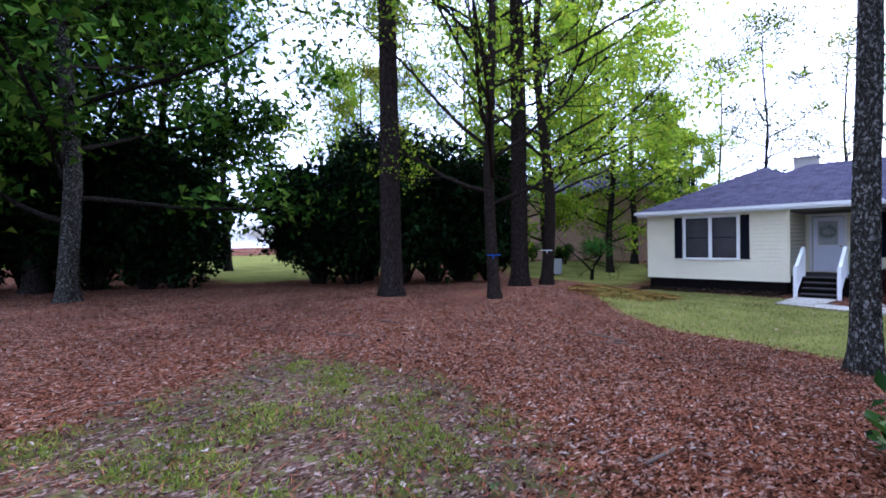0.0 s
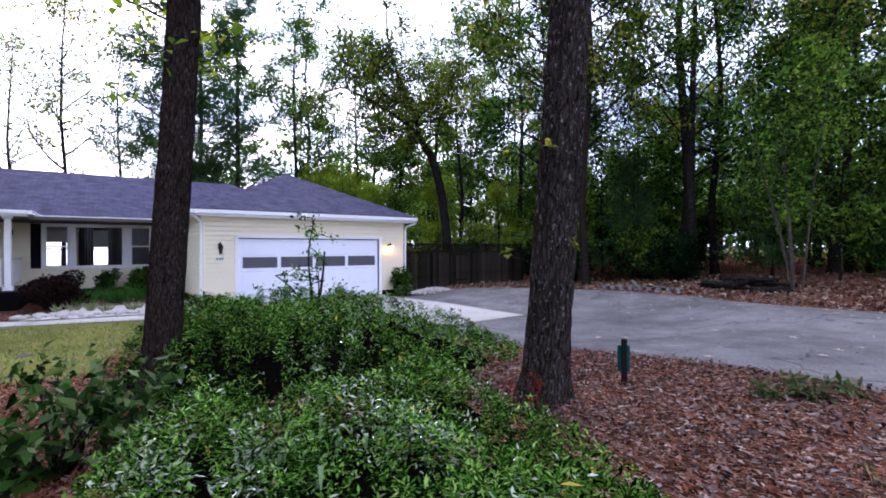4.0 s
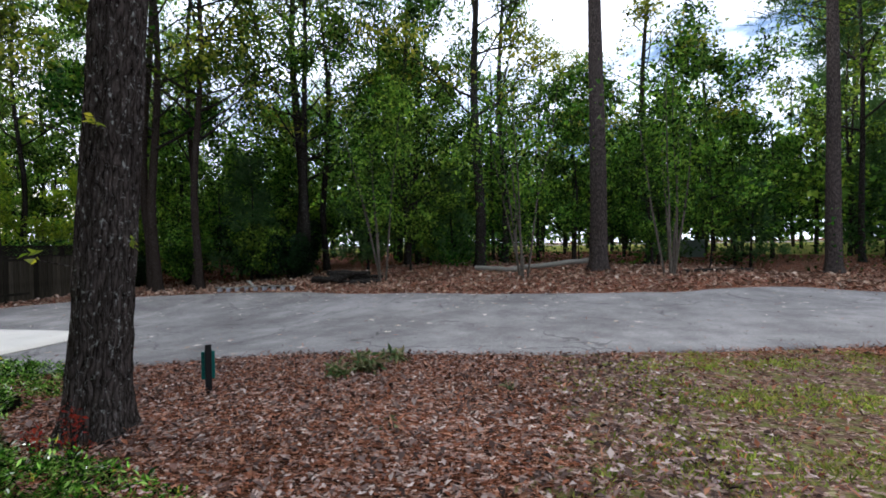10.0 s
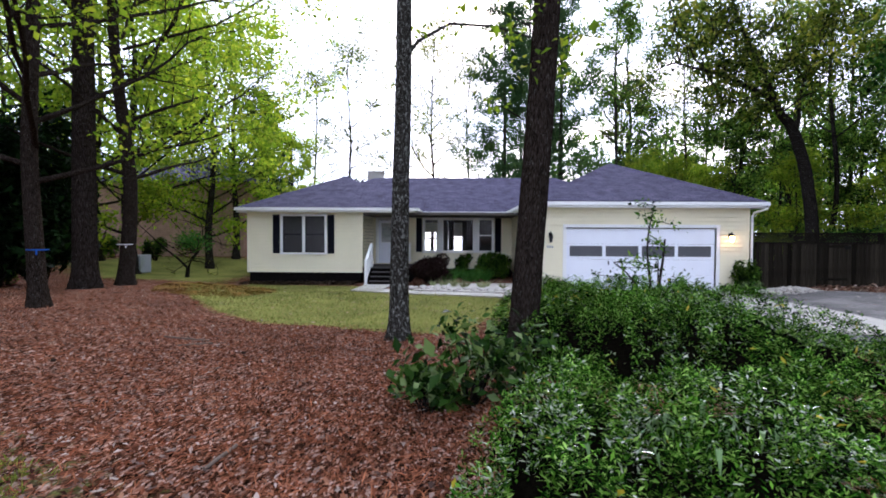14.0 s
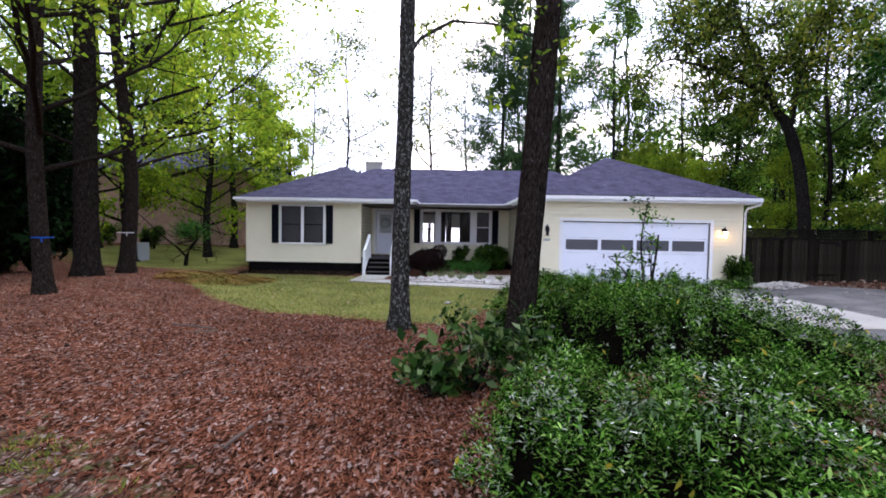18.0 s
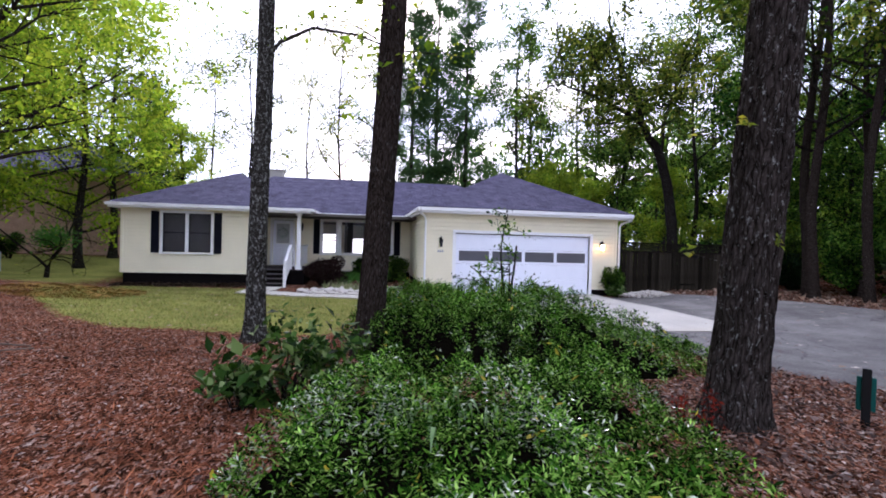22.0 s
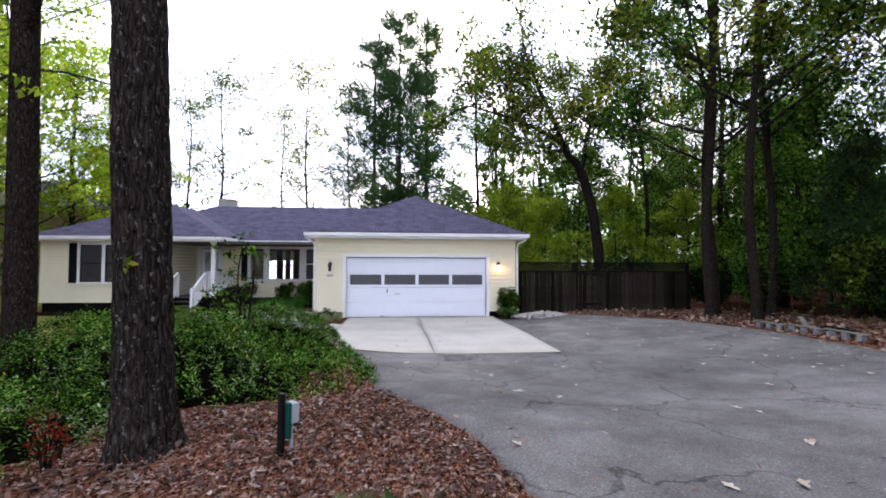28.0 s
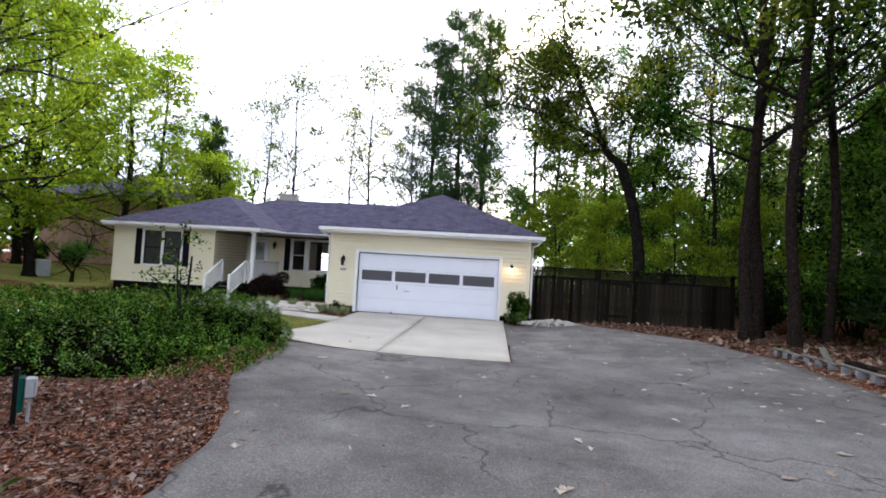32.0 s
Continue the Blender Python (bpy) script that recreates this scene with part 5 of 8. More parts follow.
# Dark first and bright last stops imitate shaded and lit leaves.
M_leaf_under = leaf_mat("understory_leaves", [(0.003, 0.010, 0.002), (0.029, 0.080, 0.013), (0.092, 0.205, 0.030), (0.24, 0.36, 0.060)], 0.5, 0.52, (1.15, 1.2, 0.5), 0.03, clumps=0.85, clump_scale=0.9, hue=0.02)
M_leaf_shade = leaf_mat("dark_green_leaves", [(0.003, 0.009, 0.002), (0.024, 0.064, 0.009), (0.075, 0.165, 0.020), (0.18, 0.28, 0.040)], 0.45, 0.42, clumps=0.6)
CROWNS = {
    "tall": broadleaf(11, 4.5, 17.0, 5.4, 18, 12500, 0.12, 0.10, thick=0.065, rise=0.75, clump=0.34, subs=4, twigs=0, simple=True),
    "tall2": broadleaf(12, 5.0, 18.0, 5.6, 18, 12500, 0.12, 0.10, thick=0.065, rise=0.7, clump=0.34, subs=4, twigs=0, simple=True),
    "open": broadleaf(13, 4.0, 15.0, 5.0, 16, 9500, 0.11, 0.092, thick=0.055, rise=0.9, clump=0.36, subs=4, twigs=0, simple=True),
    "under": broadleaf(14, 1.3, 8.5, 3.0, 16, 11500, 0.11, 0.095, thick=0.045, rise=0.5, clump=0.3, subs=4, twigs=0, simple=True),
    "under2": broadleaf(15, 0.8, 7.0, 2.7, 15, 11000, 0.11, 0.095, thick=0.04, rise=0.35, shape=1.0, clump=0.3, subs=4, twigs=0, simple=True),
    "understory": broadleaf(28, 0.9, 7.5, 2.8, 15, 8500, 0.12, 0.10, thick=0.04, rise=0.4, clump=0.32, subs=4, twigs=0, simple=True),
    "maple": broadleaf(16, 2.2, 14.5, 7.6, 32, 33000, 0.088, 0.066, thick=0.062, rise=0.62, subs=8, clump=0.27, twigs=3, skirt=2.5),
    "maple2": broadleaf(17, 2.5, 14.5, 8.0, 32, 33000, 0.088, 0.066, thick=0.062, rise=0.58, subs=8, clump=0.27, twigs=3, skirt=2.7),
    "maple_far": broadleaf(19, 1.6, 13.0, 6.2, 26, 21000, 0.15, 0.12, thick=0.07, rise=0.6, subs=6, clump=0.34, twigs=0, simple=True),
    "sparse": broadleaf(18, 4.5, 15.0, 4.4, 18, 6000, 0.12, 0.095, thick=0.06, rise=0.85, clump=0.42, simple=True),
    "pine": pine_crown(21, 9.0, 24.0, 3.6, 22, 8000),
    "pine2": pine_crown(22, 13.0, 26.0, 3.4, 16, 4500),
    "pine_low": pine_crown(23, 3.0, 20.0, 4.6, 28, 15000, 0.50, 0.075),
    "pine_tall": pine_crown(27, 4.0, 25.0, 6.4, 36, 22000, 0.42, 0.06, 0.2),
    "cedar": pine_crown(24, 0.8, 9.0, 2.6, 20, 6500, 0.34, 0.07),
    "dense": broadleaf(26, 1.6, 14.5, 6.0, 32, 26000, 0.18, 0.15, thick=0.08, rise=0.45, clump=0.45, simple=True),
    "high": broadleaf(25, 6.5, 16.0, 4.6, 14, 7500, 0.085, 0.062, thick=0.09, rise=0.5, clump=0.4),
}
# The understory crown gets the bright leaf colour in place of backlight.
for k, (a, b) in CROWNS.items():
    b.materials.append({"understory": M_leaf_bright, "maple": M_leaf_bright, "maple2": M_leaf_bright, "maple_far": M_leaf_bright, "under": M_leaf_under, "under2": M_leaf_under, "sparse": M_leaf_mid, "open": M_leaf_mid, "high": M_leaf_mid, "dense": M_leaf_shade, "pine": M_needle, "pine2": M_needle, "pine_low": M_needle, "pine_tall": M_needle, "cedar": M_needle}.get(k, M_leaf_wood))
    a.materials.append({"maple": M_bark_plain, "maple2": M_bark_plain, "pine": M_bark_pine, "pine2": M_bark_pine, "high": M_bark_gum}.get(k, M_bark_far))
CROWN_TOP = {"understory": 7.5, "maple_far": 13.0, "tall": 17.0, "tall2": 19.0, "open": 15.0, "under": 8.5, "under2": 7.0, "maple": 14.5, "maple2": 14.5, "sparse": 15.0, "pine": 24.0, "pine2": 26.0, "pine_low": 20.0, "pine_tall": 25.0, "cedar": 9.0, "high": 16.0, "dense": 14.5}


def tree(x, y, diam, crown, bark, label, category="tree", scale=1.0, turn=0.0, lean=(0, 0), name="tree", group="", seed=1, **kw):
    t = new(name)
    t.empty_display_size = 0.3
    t.matrix_basis = pose(x, y, gz(x, y), lean[0], lean[1], 0)
    tagged(t, label, category, group)
    kw.setdefault("wobble", 0.03 if "pine" in crown else 0.16)
    tr = part("trunk", trunk_mesh(seed, CROWN_TOP[crown] * scale * 0.98, diam, 0.22, **kw), bark, t)
    li, le = CROWNS[crown]
    for nm, me in (("branching", li), ("crown", le)):
        o = part(nm, me, bark, t)
        o.matrix_basis = pose(0, 0, 0, 0, 0, turn) @ Matrix.Diagonal((scale, scale, scale, 1))
        o["kind"] = "stuff"
    return t


# the three trees by the bed
t1 = tree(-0.46, 7.05, 0.265, "high", M_bark_gum, "slender grey mottled tree trunk in pine straw", scale=1.05, turn=40, lean=(0, 0.0), seed=31, sides=44, rings=150, ridges=0.006, wobble=0.05, flare=0.45)
t2 = tree(1.10, 5.88, 0.335, "high", M_bark_plain, "brown-barked tree leaning over the shrub bed", scale=1.1, turn=170, lean=(4.5, 2.9), seed=32, sides=44, rings=150, ridges=0.006, wobble=0.02, flare=0.3)
t3 = tree(3.87, 3.32, 0.365, "high", M_bark_oak, "dark furrowed oak trunk with pale lichen", scale=1.15, turn=260, lean=(4.3, 0.9), seed=33, sides=72, rings=240, ridges=0.02, wobble=0.02, flare=0.42)
bm = bmesh.new()
bmesh.ops.create_uvsphere(bm, u_segments=20, v_segments=12, radius=0.085)
for v in bm.verts:
    v.co.y *= 0.5
    v.co.z *= 1.2
    if v.co.length < 0.06:
        v.co *= 0.3
kn = part("knot", bm, M_bark_oak, t3, "old branch scar", True)
kn.matrix_basis = pose(-0.105, -0.10, 3.3, 0, 0, -46)

# the forked upper limb of the leaning tree
fk = np.random.default_rng(5)
line = bend_path(fk, (0.02, -0.02, 4.2), (.45, -.30, 1), 4.2, 9, .05, .02)
v, f = tube(line, np.linspace(.095, .03, 10), 12)
part("side_limb", mesh_arrays("side_limb", v, f), M_bark_plain, t2)

# a bare limb from the slender tree
limb_rng = np.random.default_rng(3)
line = np.array([(0, 0, 3.9), (.25, -.05, 4.2), (.7, -.1, 4.42), (1.3, -.1, 4.38), (1.9, 0, 4.25), (2.5, .1, 4.3)])
sb_ = [tube(line, [.032, .027, .022, .017, .012, .006], 7)]
spots_ = list(line[3:])
for k in range(9):
    q = bend_path(limb_rng, line[limb_rng.integers(2, 6)], limb_rng.normal(0, 1, 3) * [1, 1, .7], limb_rng.uniform(.4, .9), 5, .15, 0)
    sb_.append(tube(q, np.linspace(.008, .003, 6), 4))
    spots_ += list(q[2:])
line = np.array([(.02, 0, 5.6), (.25, -.1, 5.75), (.5, -.2, 5.4), (.62, -.25, 4.9), (.85, -.3, 4.55), (.95, -.3, 4.3)])
sb_.append(tube(line, [.022, .018, .014, .011, .008, .004], 6))
v, f = merge(sb_)
part("side_limb", mesh_arrays("side_limb", v, f), M_bark_gum, t1)
spots_ = np.array(spots_)
v, f = leaf_cloud(limb_rng, spots_[limb_rng.integers(0, len(spots_), 200)] + limb_rng.normal(0, .13, (200, 3)), .06, .042, .4)
part("limb_leaves", mesh_arrays("limb_leaves", v, f), M_leaf_bright, t1)

# leafy sprigs on the leaning tree's stem
sg = np.random.default_rng(58)
wood, lv = [], []
for k in range(12):
    z, az = sg.uniform(2.7, 5.2), sg.uniform(0, 6.28)
    way = np.array([math.cos(az), math.sin(az), .35])
    p = np.array([.15 * math.cos(az), .15 * math.sin(az), z])
    q = bend_path(sg, p, way, sg.uniform(.35, .95), 5, .2, -.03)
    wood.append(tube(q, np.linspace(.008, .003, 6), 4))
    lv.append(np.repeat(q[2:], 4, 0) + sg.normal(0, .07, (16, 3)))
v, f = merge(wood)
part("sprig_wood", mesh_arrays("sprig_wood", v, f), M_bark_plain, t2)["kind"] = "stuff"
v, f = leaf_cloud(sg, np.concatenate(lv), .08, .055, .5)
part("sprig_leaves", mesh_arrays("sprig_leaves", v, f), M_leaf_bright, t2, "bright yellow-green leaves")

# two long limbs of the oak that droop over the bed
for start, goal, seed in (((0, 0, 5.4), (-.5, 5.6, 6.9), 3), ((0, 0, 5.8), (2.6, 4.4, 7.6), 6)):
    dr = np.random.default_rng(seed)
    start, goal = np.array(start, float), np.array(goal, float)
    line = np.array([start + (goal - start) * q + [0, 0, 1.1 * math.sin(math.pi * q)] for q in np.linspace(0, 1, 10)]) + dr.normal(0, .06, (10, 3)) * np.linspace(0, 1, 10)[:, None]
    wood, lv = [tube(line, np.linspace(.05, .012, 10), 7)], []
    for _ in range(11):
        i = dr.integers(4, 10)
        q = bend_path(dr, line[i], dr.normal(0, 1, 3) * [1, 1, .4] + [0, 0, -.3], dr.uniform(.5, 1.2), 5, .15, -.12)
        wood.append(tube(q, np.linspace(.010, .003, 6), 4))
        lv.append(np.repeat(q[2:], 8, 0) + dr.normal(0, .11, (32, 3)))
    v, f = merge(wood)
    part("drooping_limb", mesh_arrays("drooping_limb", v, f), M_bark_oak, t3)
    v, f = leaf_cloud(dr, np.concatenate(lv), .13, .075, .3)
    part("limb_leaves", mesh_arrays("limb_leaves", v, f), M_leaf_mid, t3)

# left of the yard
tree(-9.75, 7.5, 0.56, "pine2", M_bark_pine, "tall straight pine in reddish pine straw", "pine tree", seed=41, sides=24, rings=40, ridges=0.012, lean=(0, -0.5))
tree(-7.45, 8.92, 0.30, "maple", M_bark_plain, "leafy young maple with ascending limbs and a ribbon", scale=0.98, turn=20, seed=42, sides=20, rings=30)
tree(-9.2, 12.2, 0.56, "pine2", M_bark_pine, "thick pine trunk beside the lawn", "pine tree", seed=43, sides=24, rings=40, ridges=0.012)
tree(-8.8, 13.1, 0.40, "maple2", M_bark_plain, "yellow-green maple with a ribbon round its trunk", scale=1.05, turn=75, seed=44, sides=20, rings=30)
tree(-14.5, 21.5, 0.5, "maple_far", M_bark_far, "yellow-green tree beyond the lawn", turn=200, seed=45)
pale_tree = tree(-15.0, 1.2, 0.46, "dense", M_bark_gum, "pale-barked tree before dark evergreen shrubs", scale=1.15, turn=300, seed=46, sides=20, rings=30, lean=(0, 2))
dl = np.array([(-1.6, -1.7, 6.05), (-.7, -.75, 6.0), (0, 0, 5.9), (.7, .75, 5.85), (1.3, 1.4, 5.6), (1.8, 1.9, 5.2), (2.2, 2.35, 4.7)])
v, f = tube(dl, [.012, .018, .03, .024, .018, .013, .008], 6)
part("dead_limb", mesh_arrays("dead_limb", v, f), M_bark_pale, pale_tree, "thin pale dead limb")
tree(-19.0, 0.8, 0.72, "dense", M_bark_far, "dark leafy tree among evergreen shrubs", seed=47)
tree(-20.5, 4.6, 0.4, "dense", M_bark_far, "dark leafy tree behind evergreen shrubs", seed=48, turn=130)
tree(-18.5, -4.0, 0.4, "dense", M_bark_far, "dark leafy tree behind evergreen shrubs", seed=49, turn=220)
for k, (x, y, c, s) in enumerate(((-13.0, 25.5, "maple_far", .98), (-10.5, 31, "maple_far", .58), (-18, 24, "maple_far", 1.1), (-22, 17, "open", 1.0), (-27, 9, "tall", 1.0), (-24, 4, "tall2", .9), (-30, 20, "maple_far", 1.1), (-26, 27, "tall", 1.0), (-22, -4, "tall", 1), (-18, -7, "tall2", 1), (-13, 28.5, "open", .8))):
    tree(x, y, 0.42, c, M_bark_far, "leafy tree at the edge of the yard", scale=s, turn=k * 67, seed=50 + k, group="trees beyond the lawn")
tree(-14.5, 36, 0.4, "pine_low", M_bark_pine, "dense green pine behind the house", "pine tree", scale=0.62, seed=61, group="pines behind the house")
tree(-12.6, 33.5, 0.3, "pine_low", M_bark_pine, "dense green pine behind the house", "pine tree", scale=0.5, seed=62, turn=140, group="pines behind the house")
for k, (x, y, s) in enumerate(((-8.2, 38, 1.1), (-1.4, 37, 1.15), (-4.4, 42, 1.0), (1.5, 41, 1.05), (-11.5, 40, 1.0))):
    tree(x, y, 0.26, "sparse", M_bark_far, "thin tree with few leaves behind the house", scale=s, turn=k * 80, seed=63 + k, group="thin trees behind the house")
for k, (x, y, s) in enumerate(((5.9, 35.5, .84), (7.9, 34, .78), (4.0, 35, .74))):
    tree(x, y, 0.4, "pine_tall", M_bark_pine, "tall dark pine behind the garage", "pine tree", scale=s, turn=k * 100, seed=68 + k, group="pines behind the garage")

for k, (x, y, c, s) in enumerate(((11.6, 33.5, "tall", 1.05), (13.6, 36.5, "tall2", 1.05), (5.8, 39, "tall", .9), (19.5, 32, "tall", .85))):
    tree(x, y, .34, c, M_bark_far, "leafy tree behind the garage", scale=s, turn=k * 130, seed=72 + k, group="trees behind the garage")

# beside the drive
BESIDE = ((15.7, 13.5, .34, "open", 1.15), (16.0, 12.0, .28, "open", 1.2), (18.0, 13.8, .27, "open", 1.1), (16.5, 14.5, .34, "tall2", 1.0), (20.0, 9.8, .40, "tall", .9), (20.8, 10.6, .5, "tall2", 1.0), (23.3, 10.4, .36, "open", 1.1),
          (19.9, 2.2, .46, "open", 1.15), (25, 1.5, .40, "tall", 1.0), (24.5, -5.3, .40, "open", 1.0), (18.6, -19.0, .42, "tall", 1.0), (22, 5.8, .36, "tall2", .9), (27, 6.5, .4, "tall", 1.0), (20.4, -15.6, .34, "under", 1.25))
for k, (x, y, d, c, s) in enumerate(BESIDE):
    tree(x, y, d, c, M_bark_plain if k in (0, 1, 2, 3) else M_bark_far, "slim woodland tree rising from leaf litter beside the drive", scale=s, turn=k * 55, seed=80 + k, group="woodland trees beside the drive", sides=16, rings=24, flare=0.18)
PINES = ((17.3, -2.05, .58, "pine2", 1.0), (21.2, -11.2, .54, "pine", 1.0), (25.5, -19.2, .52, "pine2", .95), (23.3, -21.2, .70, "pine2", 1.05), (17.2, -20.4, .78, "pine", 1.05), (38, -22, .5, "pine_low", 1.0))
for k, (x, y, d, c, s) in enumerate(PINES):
    tree(x, y, d, c, M_bark_pine_lit, "tall straight pine beside the drive", "pine tree", scale=s, turn=k * 85, seed=100 + k, group="pines beside the drive", sides=20, rings=40, ridges=0.01)


def many_stems(x, y, h, stems, seed, label):
    """Several slim pale stems with a light crown."""
    rng = np.random.default_rng(seed)
    t = thing("crape_myrtle", label, "small tree", x, y, gz(x, y), 0, "pale many-stemmed small trees")
    spots = []
    for k in range(stems):
        a = rng.uniform(0, 2 * math.pi)
        line = bend_path(rng, (0.12 * math.cos(a), 0.12 * math.sin(a), -0.1), (0.14 * math.cos(a), 0.14 * math.sin(a), 1), h * rng.uniform(0.8, 1.05), 10, 0.035, 0.03)
        v, f = tube(line, np.linspace(0.036, 0.008, len(line)), 7)
        part("stem", mesh_arrays("stem", v, f), M_bark_pale, t)
        spots += [q for q in line[5:]]
    spots = np.array(spots)
    pts = spots[rng.integers(0, len(spots), 2600)] + rng.normal(0, 0.5, (2600, 3))
    v, f = leaf_cloud(rng, pts, .11, .07, .4)
    part("crown", mesh_arrays("crown", v, f), M_leaf_wood, t)
    return t


many_stems(16.2, 5.1, 5.5, 5, 7, "pale many-stemmed small tree at the wood's edge")
many_stems(15.4, 0.4, 6.0, 6, 8, "pale many-stemmed small tree at the wood's edge")
many_stems(15.2, -3.7, 5.6, 6, 9, "pale many-stemmed small tree at the wood's edge")

# the leaning oak behind the fence
lo = thing("oak_tree", "dark oak with a crooked leaning trunk behind the fence", "oak tree", 14.65, 19.4, gz(14.65, 19.4))
o_rng = np.random.default_rng(77)
main = smooth_line([(0.1, 0, -.2), (.05, 0, 1.2), (-.08, 0, 2.9), (-.35, 0, 4.6), (-.75, 0, 5.8), (-1.0, 0, 6.35), (-1.4, -.1, 6.6), (-1.75, -.2, 7.2), (-2.8, -.3, 7.7), (-4.4, -.5, 8.2), (-5.8, -.6, 8.5)], 60)
v, f = tube(main, np.interp(np.arange(60), [0, 28, 59], [.25, .19, .03]), 14)
part("trunk", mesh_arrays("trunk", v, f), M_bark_far, lo)
second = smooth_line([(-1.7, -.2, 7.1), (-2.1, -.1, 8.3), (-2.8, .1, 9.9), (-3.4, 0, 11.4), (-3.6, -.2, 13.0)], 24)
third = smooth_line([(-.8, 0, 5.9), (-.55, .1, 6.6), (-.6, .1, 7.3), (-.1, .3, 8.6), (.7, .5, 10.2), (1.1, .6, 11.6)], 24)
for q, r in ((second, .11), (third, .09)):
    v, f = tube(q, np.linspace(r, .03, 24), 9)
    part("limb", mesh_arrays("limb", v, f), M_bark_far, lo)
fine_line = np.concatenate([main[36:], second[3:], third[8:]])
wood, spots = [], []
for k in range(40):
    i = o_rng.integers(0, len(fine_line))
    d = o_rng.normal(0, 1, 3) * [1, .8, .6] + [-.2, 0, .3]
    limb = bend_path(o_rng, fine_line[i], d, o_rng.uniform(1.2, 3.6), 8, .2, .03)
    wood.append(tube(limb, np.linspace(.04, .008, 9), 5))
    spots += list(limb[3:])
    for _ in range(5):
        j = o_rng.integers(2, 8)
        sb = bend_path(o_rng, limb[j], o_rng.normal(0, 1, 3) * [1, 1, .6], o_rng.uniform(.6, 1.6), 5, .2, .02)
        wood.append(tube(sb, np.linspace(.02, .005, 6), 4))
        spots += list(sb[1:])
v, f = merge(wood)
part("branching", mesh_arrays("branching", v, f), M_bark_far, lo)
spots = np.array(spots)
spots = spots[spots[:, 2] > 6.6]
pts = spots[o_rng.integers(0, len(spots), 17000)] + o_rng.normal(0, .28, (17000, 3))
v, f = leaf_cloud(o_rng, pts, .115, .085, .4, simple=True)
part("crown", mesh_arrays("crown", v, f), M_leaf_mid, lo)

for k, (x, y, s) in enumerate(((25.0, 20.5, .62),)):
    tree(x, y, .36, "dense", M_bark_far, "dark leafy tree behind the fence", scale=s, turn=k * 75, seed=350 + k, group="dark trees behind the fence", sides=10, rings=14)
for k, (x, y, s) in enumerate(((30.0, 8.5, .9), (26.5, 13.4, .62))):
    tree(x, y, .36, "dense", M_bark_far, "dark leafy tree in the woods across the drive", scale=s, turn=k * 75, seed=360 + k, group="dark trees across the drive", sides=10, rings=14)

for k, (x, y, c, s) in enumerate(((12.3, 26.5, "understory", .8), (15.2, 28.5, "understory", .75), (18.3, 25.5, "understory", .8), (13.6, 33.0, "understory", 1.0), (17.2, 34.5, "understory", .95), (20.5, 22.0, "understory", .7), (11.2, 30.5, "understory", .7))):
    tree(x, y, .14, c, M_bark_far, "low leafy understory tree behind the fence", scale=s, turn=k * 97, seed=380 + k, group="understory behind the fence", sides=8, rings=10)

# deeper woods
w_rng = np.random.default_rng(404)
spots = []


def scatter(n, x0, x1, y0, y1, gap):
    out = []
    for _ in range(4000):
        if len(out) == n:
            break
        x, y = w_rng.uniform(x0, x1), w_rng.uniform(y0, y1)
        if 10 < x < 20 and 15 < y < 30:
            continue
        if all((x - a) ** 2 + (y - b) ** 2 > gap * gap for a, b in spots):
            spots.append((x, y))
            out.append((x, y))
    return out


spots += [(x, y) for x, y, *_ in BESIDE] + [(x, y) for x, y, *_ in PINES]
for k, (x, y) in enumerate(scatter(13, 18.5, 33, -14, 13, 2.6)):
    tree(x, y, w_rng.uniform(.07, .13), ("under", "under2")[k % 2], M_bark_far, "leafy understory tree in the woods", "small tree", scale=w_rng.uniform(.75, 1.15), turn=k * 70, seed=200 + k, group="understory trees", sides=8, rings=10)
for k, (x, y) in enumerate(scatter(12, 24, 46, -30, 16, 4.0)):
    tree(x, y, w_rng.uniform(.22, .4), ("tall", "tall2", "open")[k % 3], M_bark_far, "woodland tree across the drive", scale=w_rng.uniform(.8, 1.1), turn=k * 110, seed=230 + k, group="woodland trees across the drive", sides=10, rings=14)
for k, (x, y) in enumerate(scatter(13, 12.5, 34, 19, 40, 3.4)):
    tree(x, y, w_rng.uniform(.2, .36), ("tall", "open", "tall2")[k % 3], M_bark_far, "woodland tree behind the fence", scale=w_rng.uniform(.85, 1.15), turn=k * 95, seed=260 + k, group="woodland trees behind the fence", sides=10, rings=14)
for k, (x, y) in enumerate(scatter(9, 18, 32, 14.5, 34, 2.6)):
    tree(x, y, w_rng.uniform(.08, .12), ("under", "under2")[k % 2], M_bark_far, "leafy understory tree behind the fence", "small tree", scale=w_rng.uniform(.8, 1.2), turn=k * 40, seed=290 + k, group="understory trees", sides=8, rings=10)
for k, (x, y, s) in enumerate(((20.5, 7.2, .62), (22.5, 3.8, .5), (19.5, 12.2, .6), (21.5, -5.0, .45), (24, -9.5, .5), (29, -18, .9), (31, -21, 1.0))):
    tree(x, y, .12, "cedar", M_bark_far, "dark green cedar in the woods", "cedar", scale=s, turn=k * 50, seed=320 + k, group="cedars in the woods", sides=8, rings=8)

# evergreen shrubs at the far side of the yard
HEDGES = [bush(301, (2.7, 2.5, 5.4), 12500, .21, .15, 30, .3, simple=True), bush(302, (2.5, 2.7, 5.0), 12500, .21, .15, 28, .3, simple=True), bush(303, (2.5, 2.4, 5.2), 12500, .20, .14, 26, .3, low=.30, simple=True), bush(304, (2.4, 2.5, 5.0), 12500, .20, .14, 24, .3, low=.30, simple=True)]


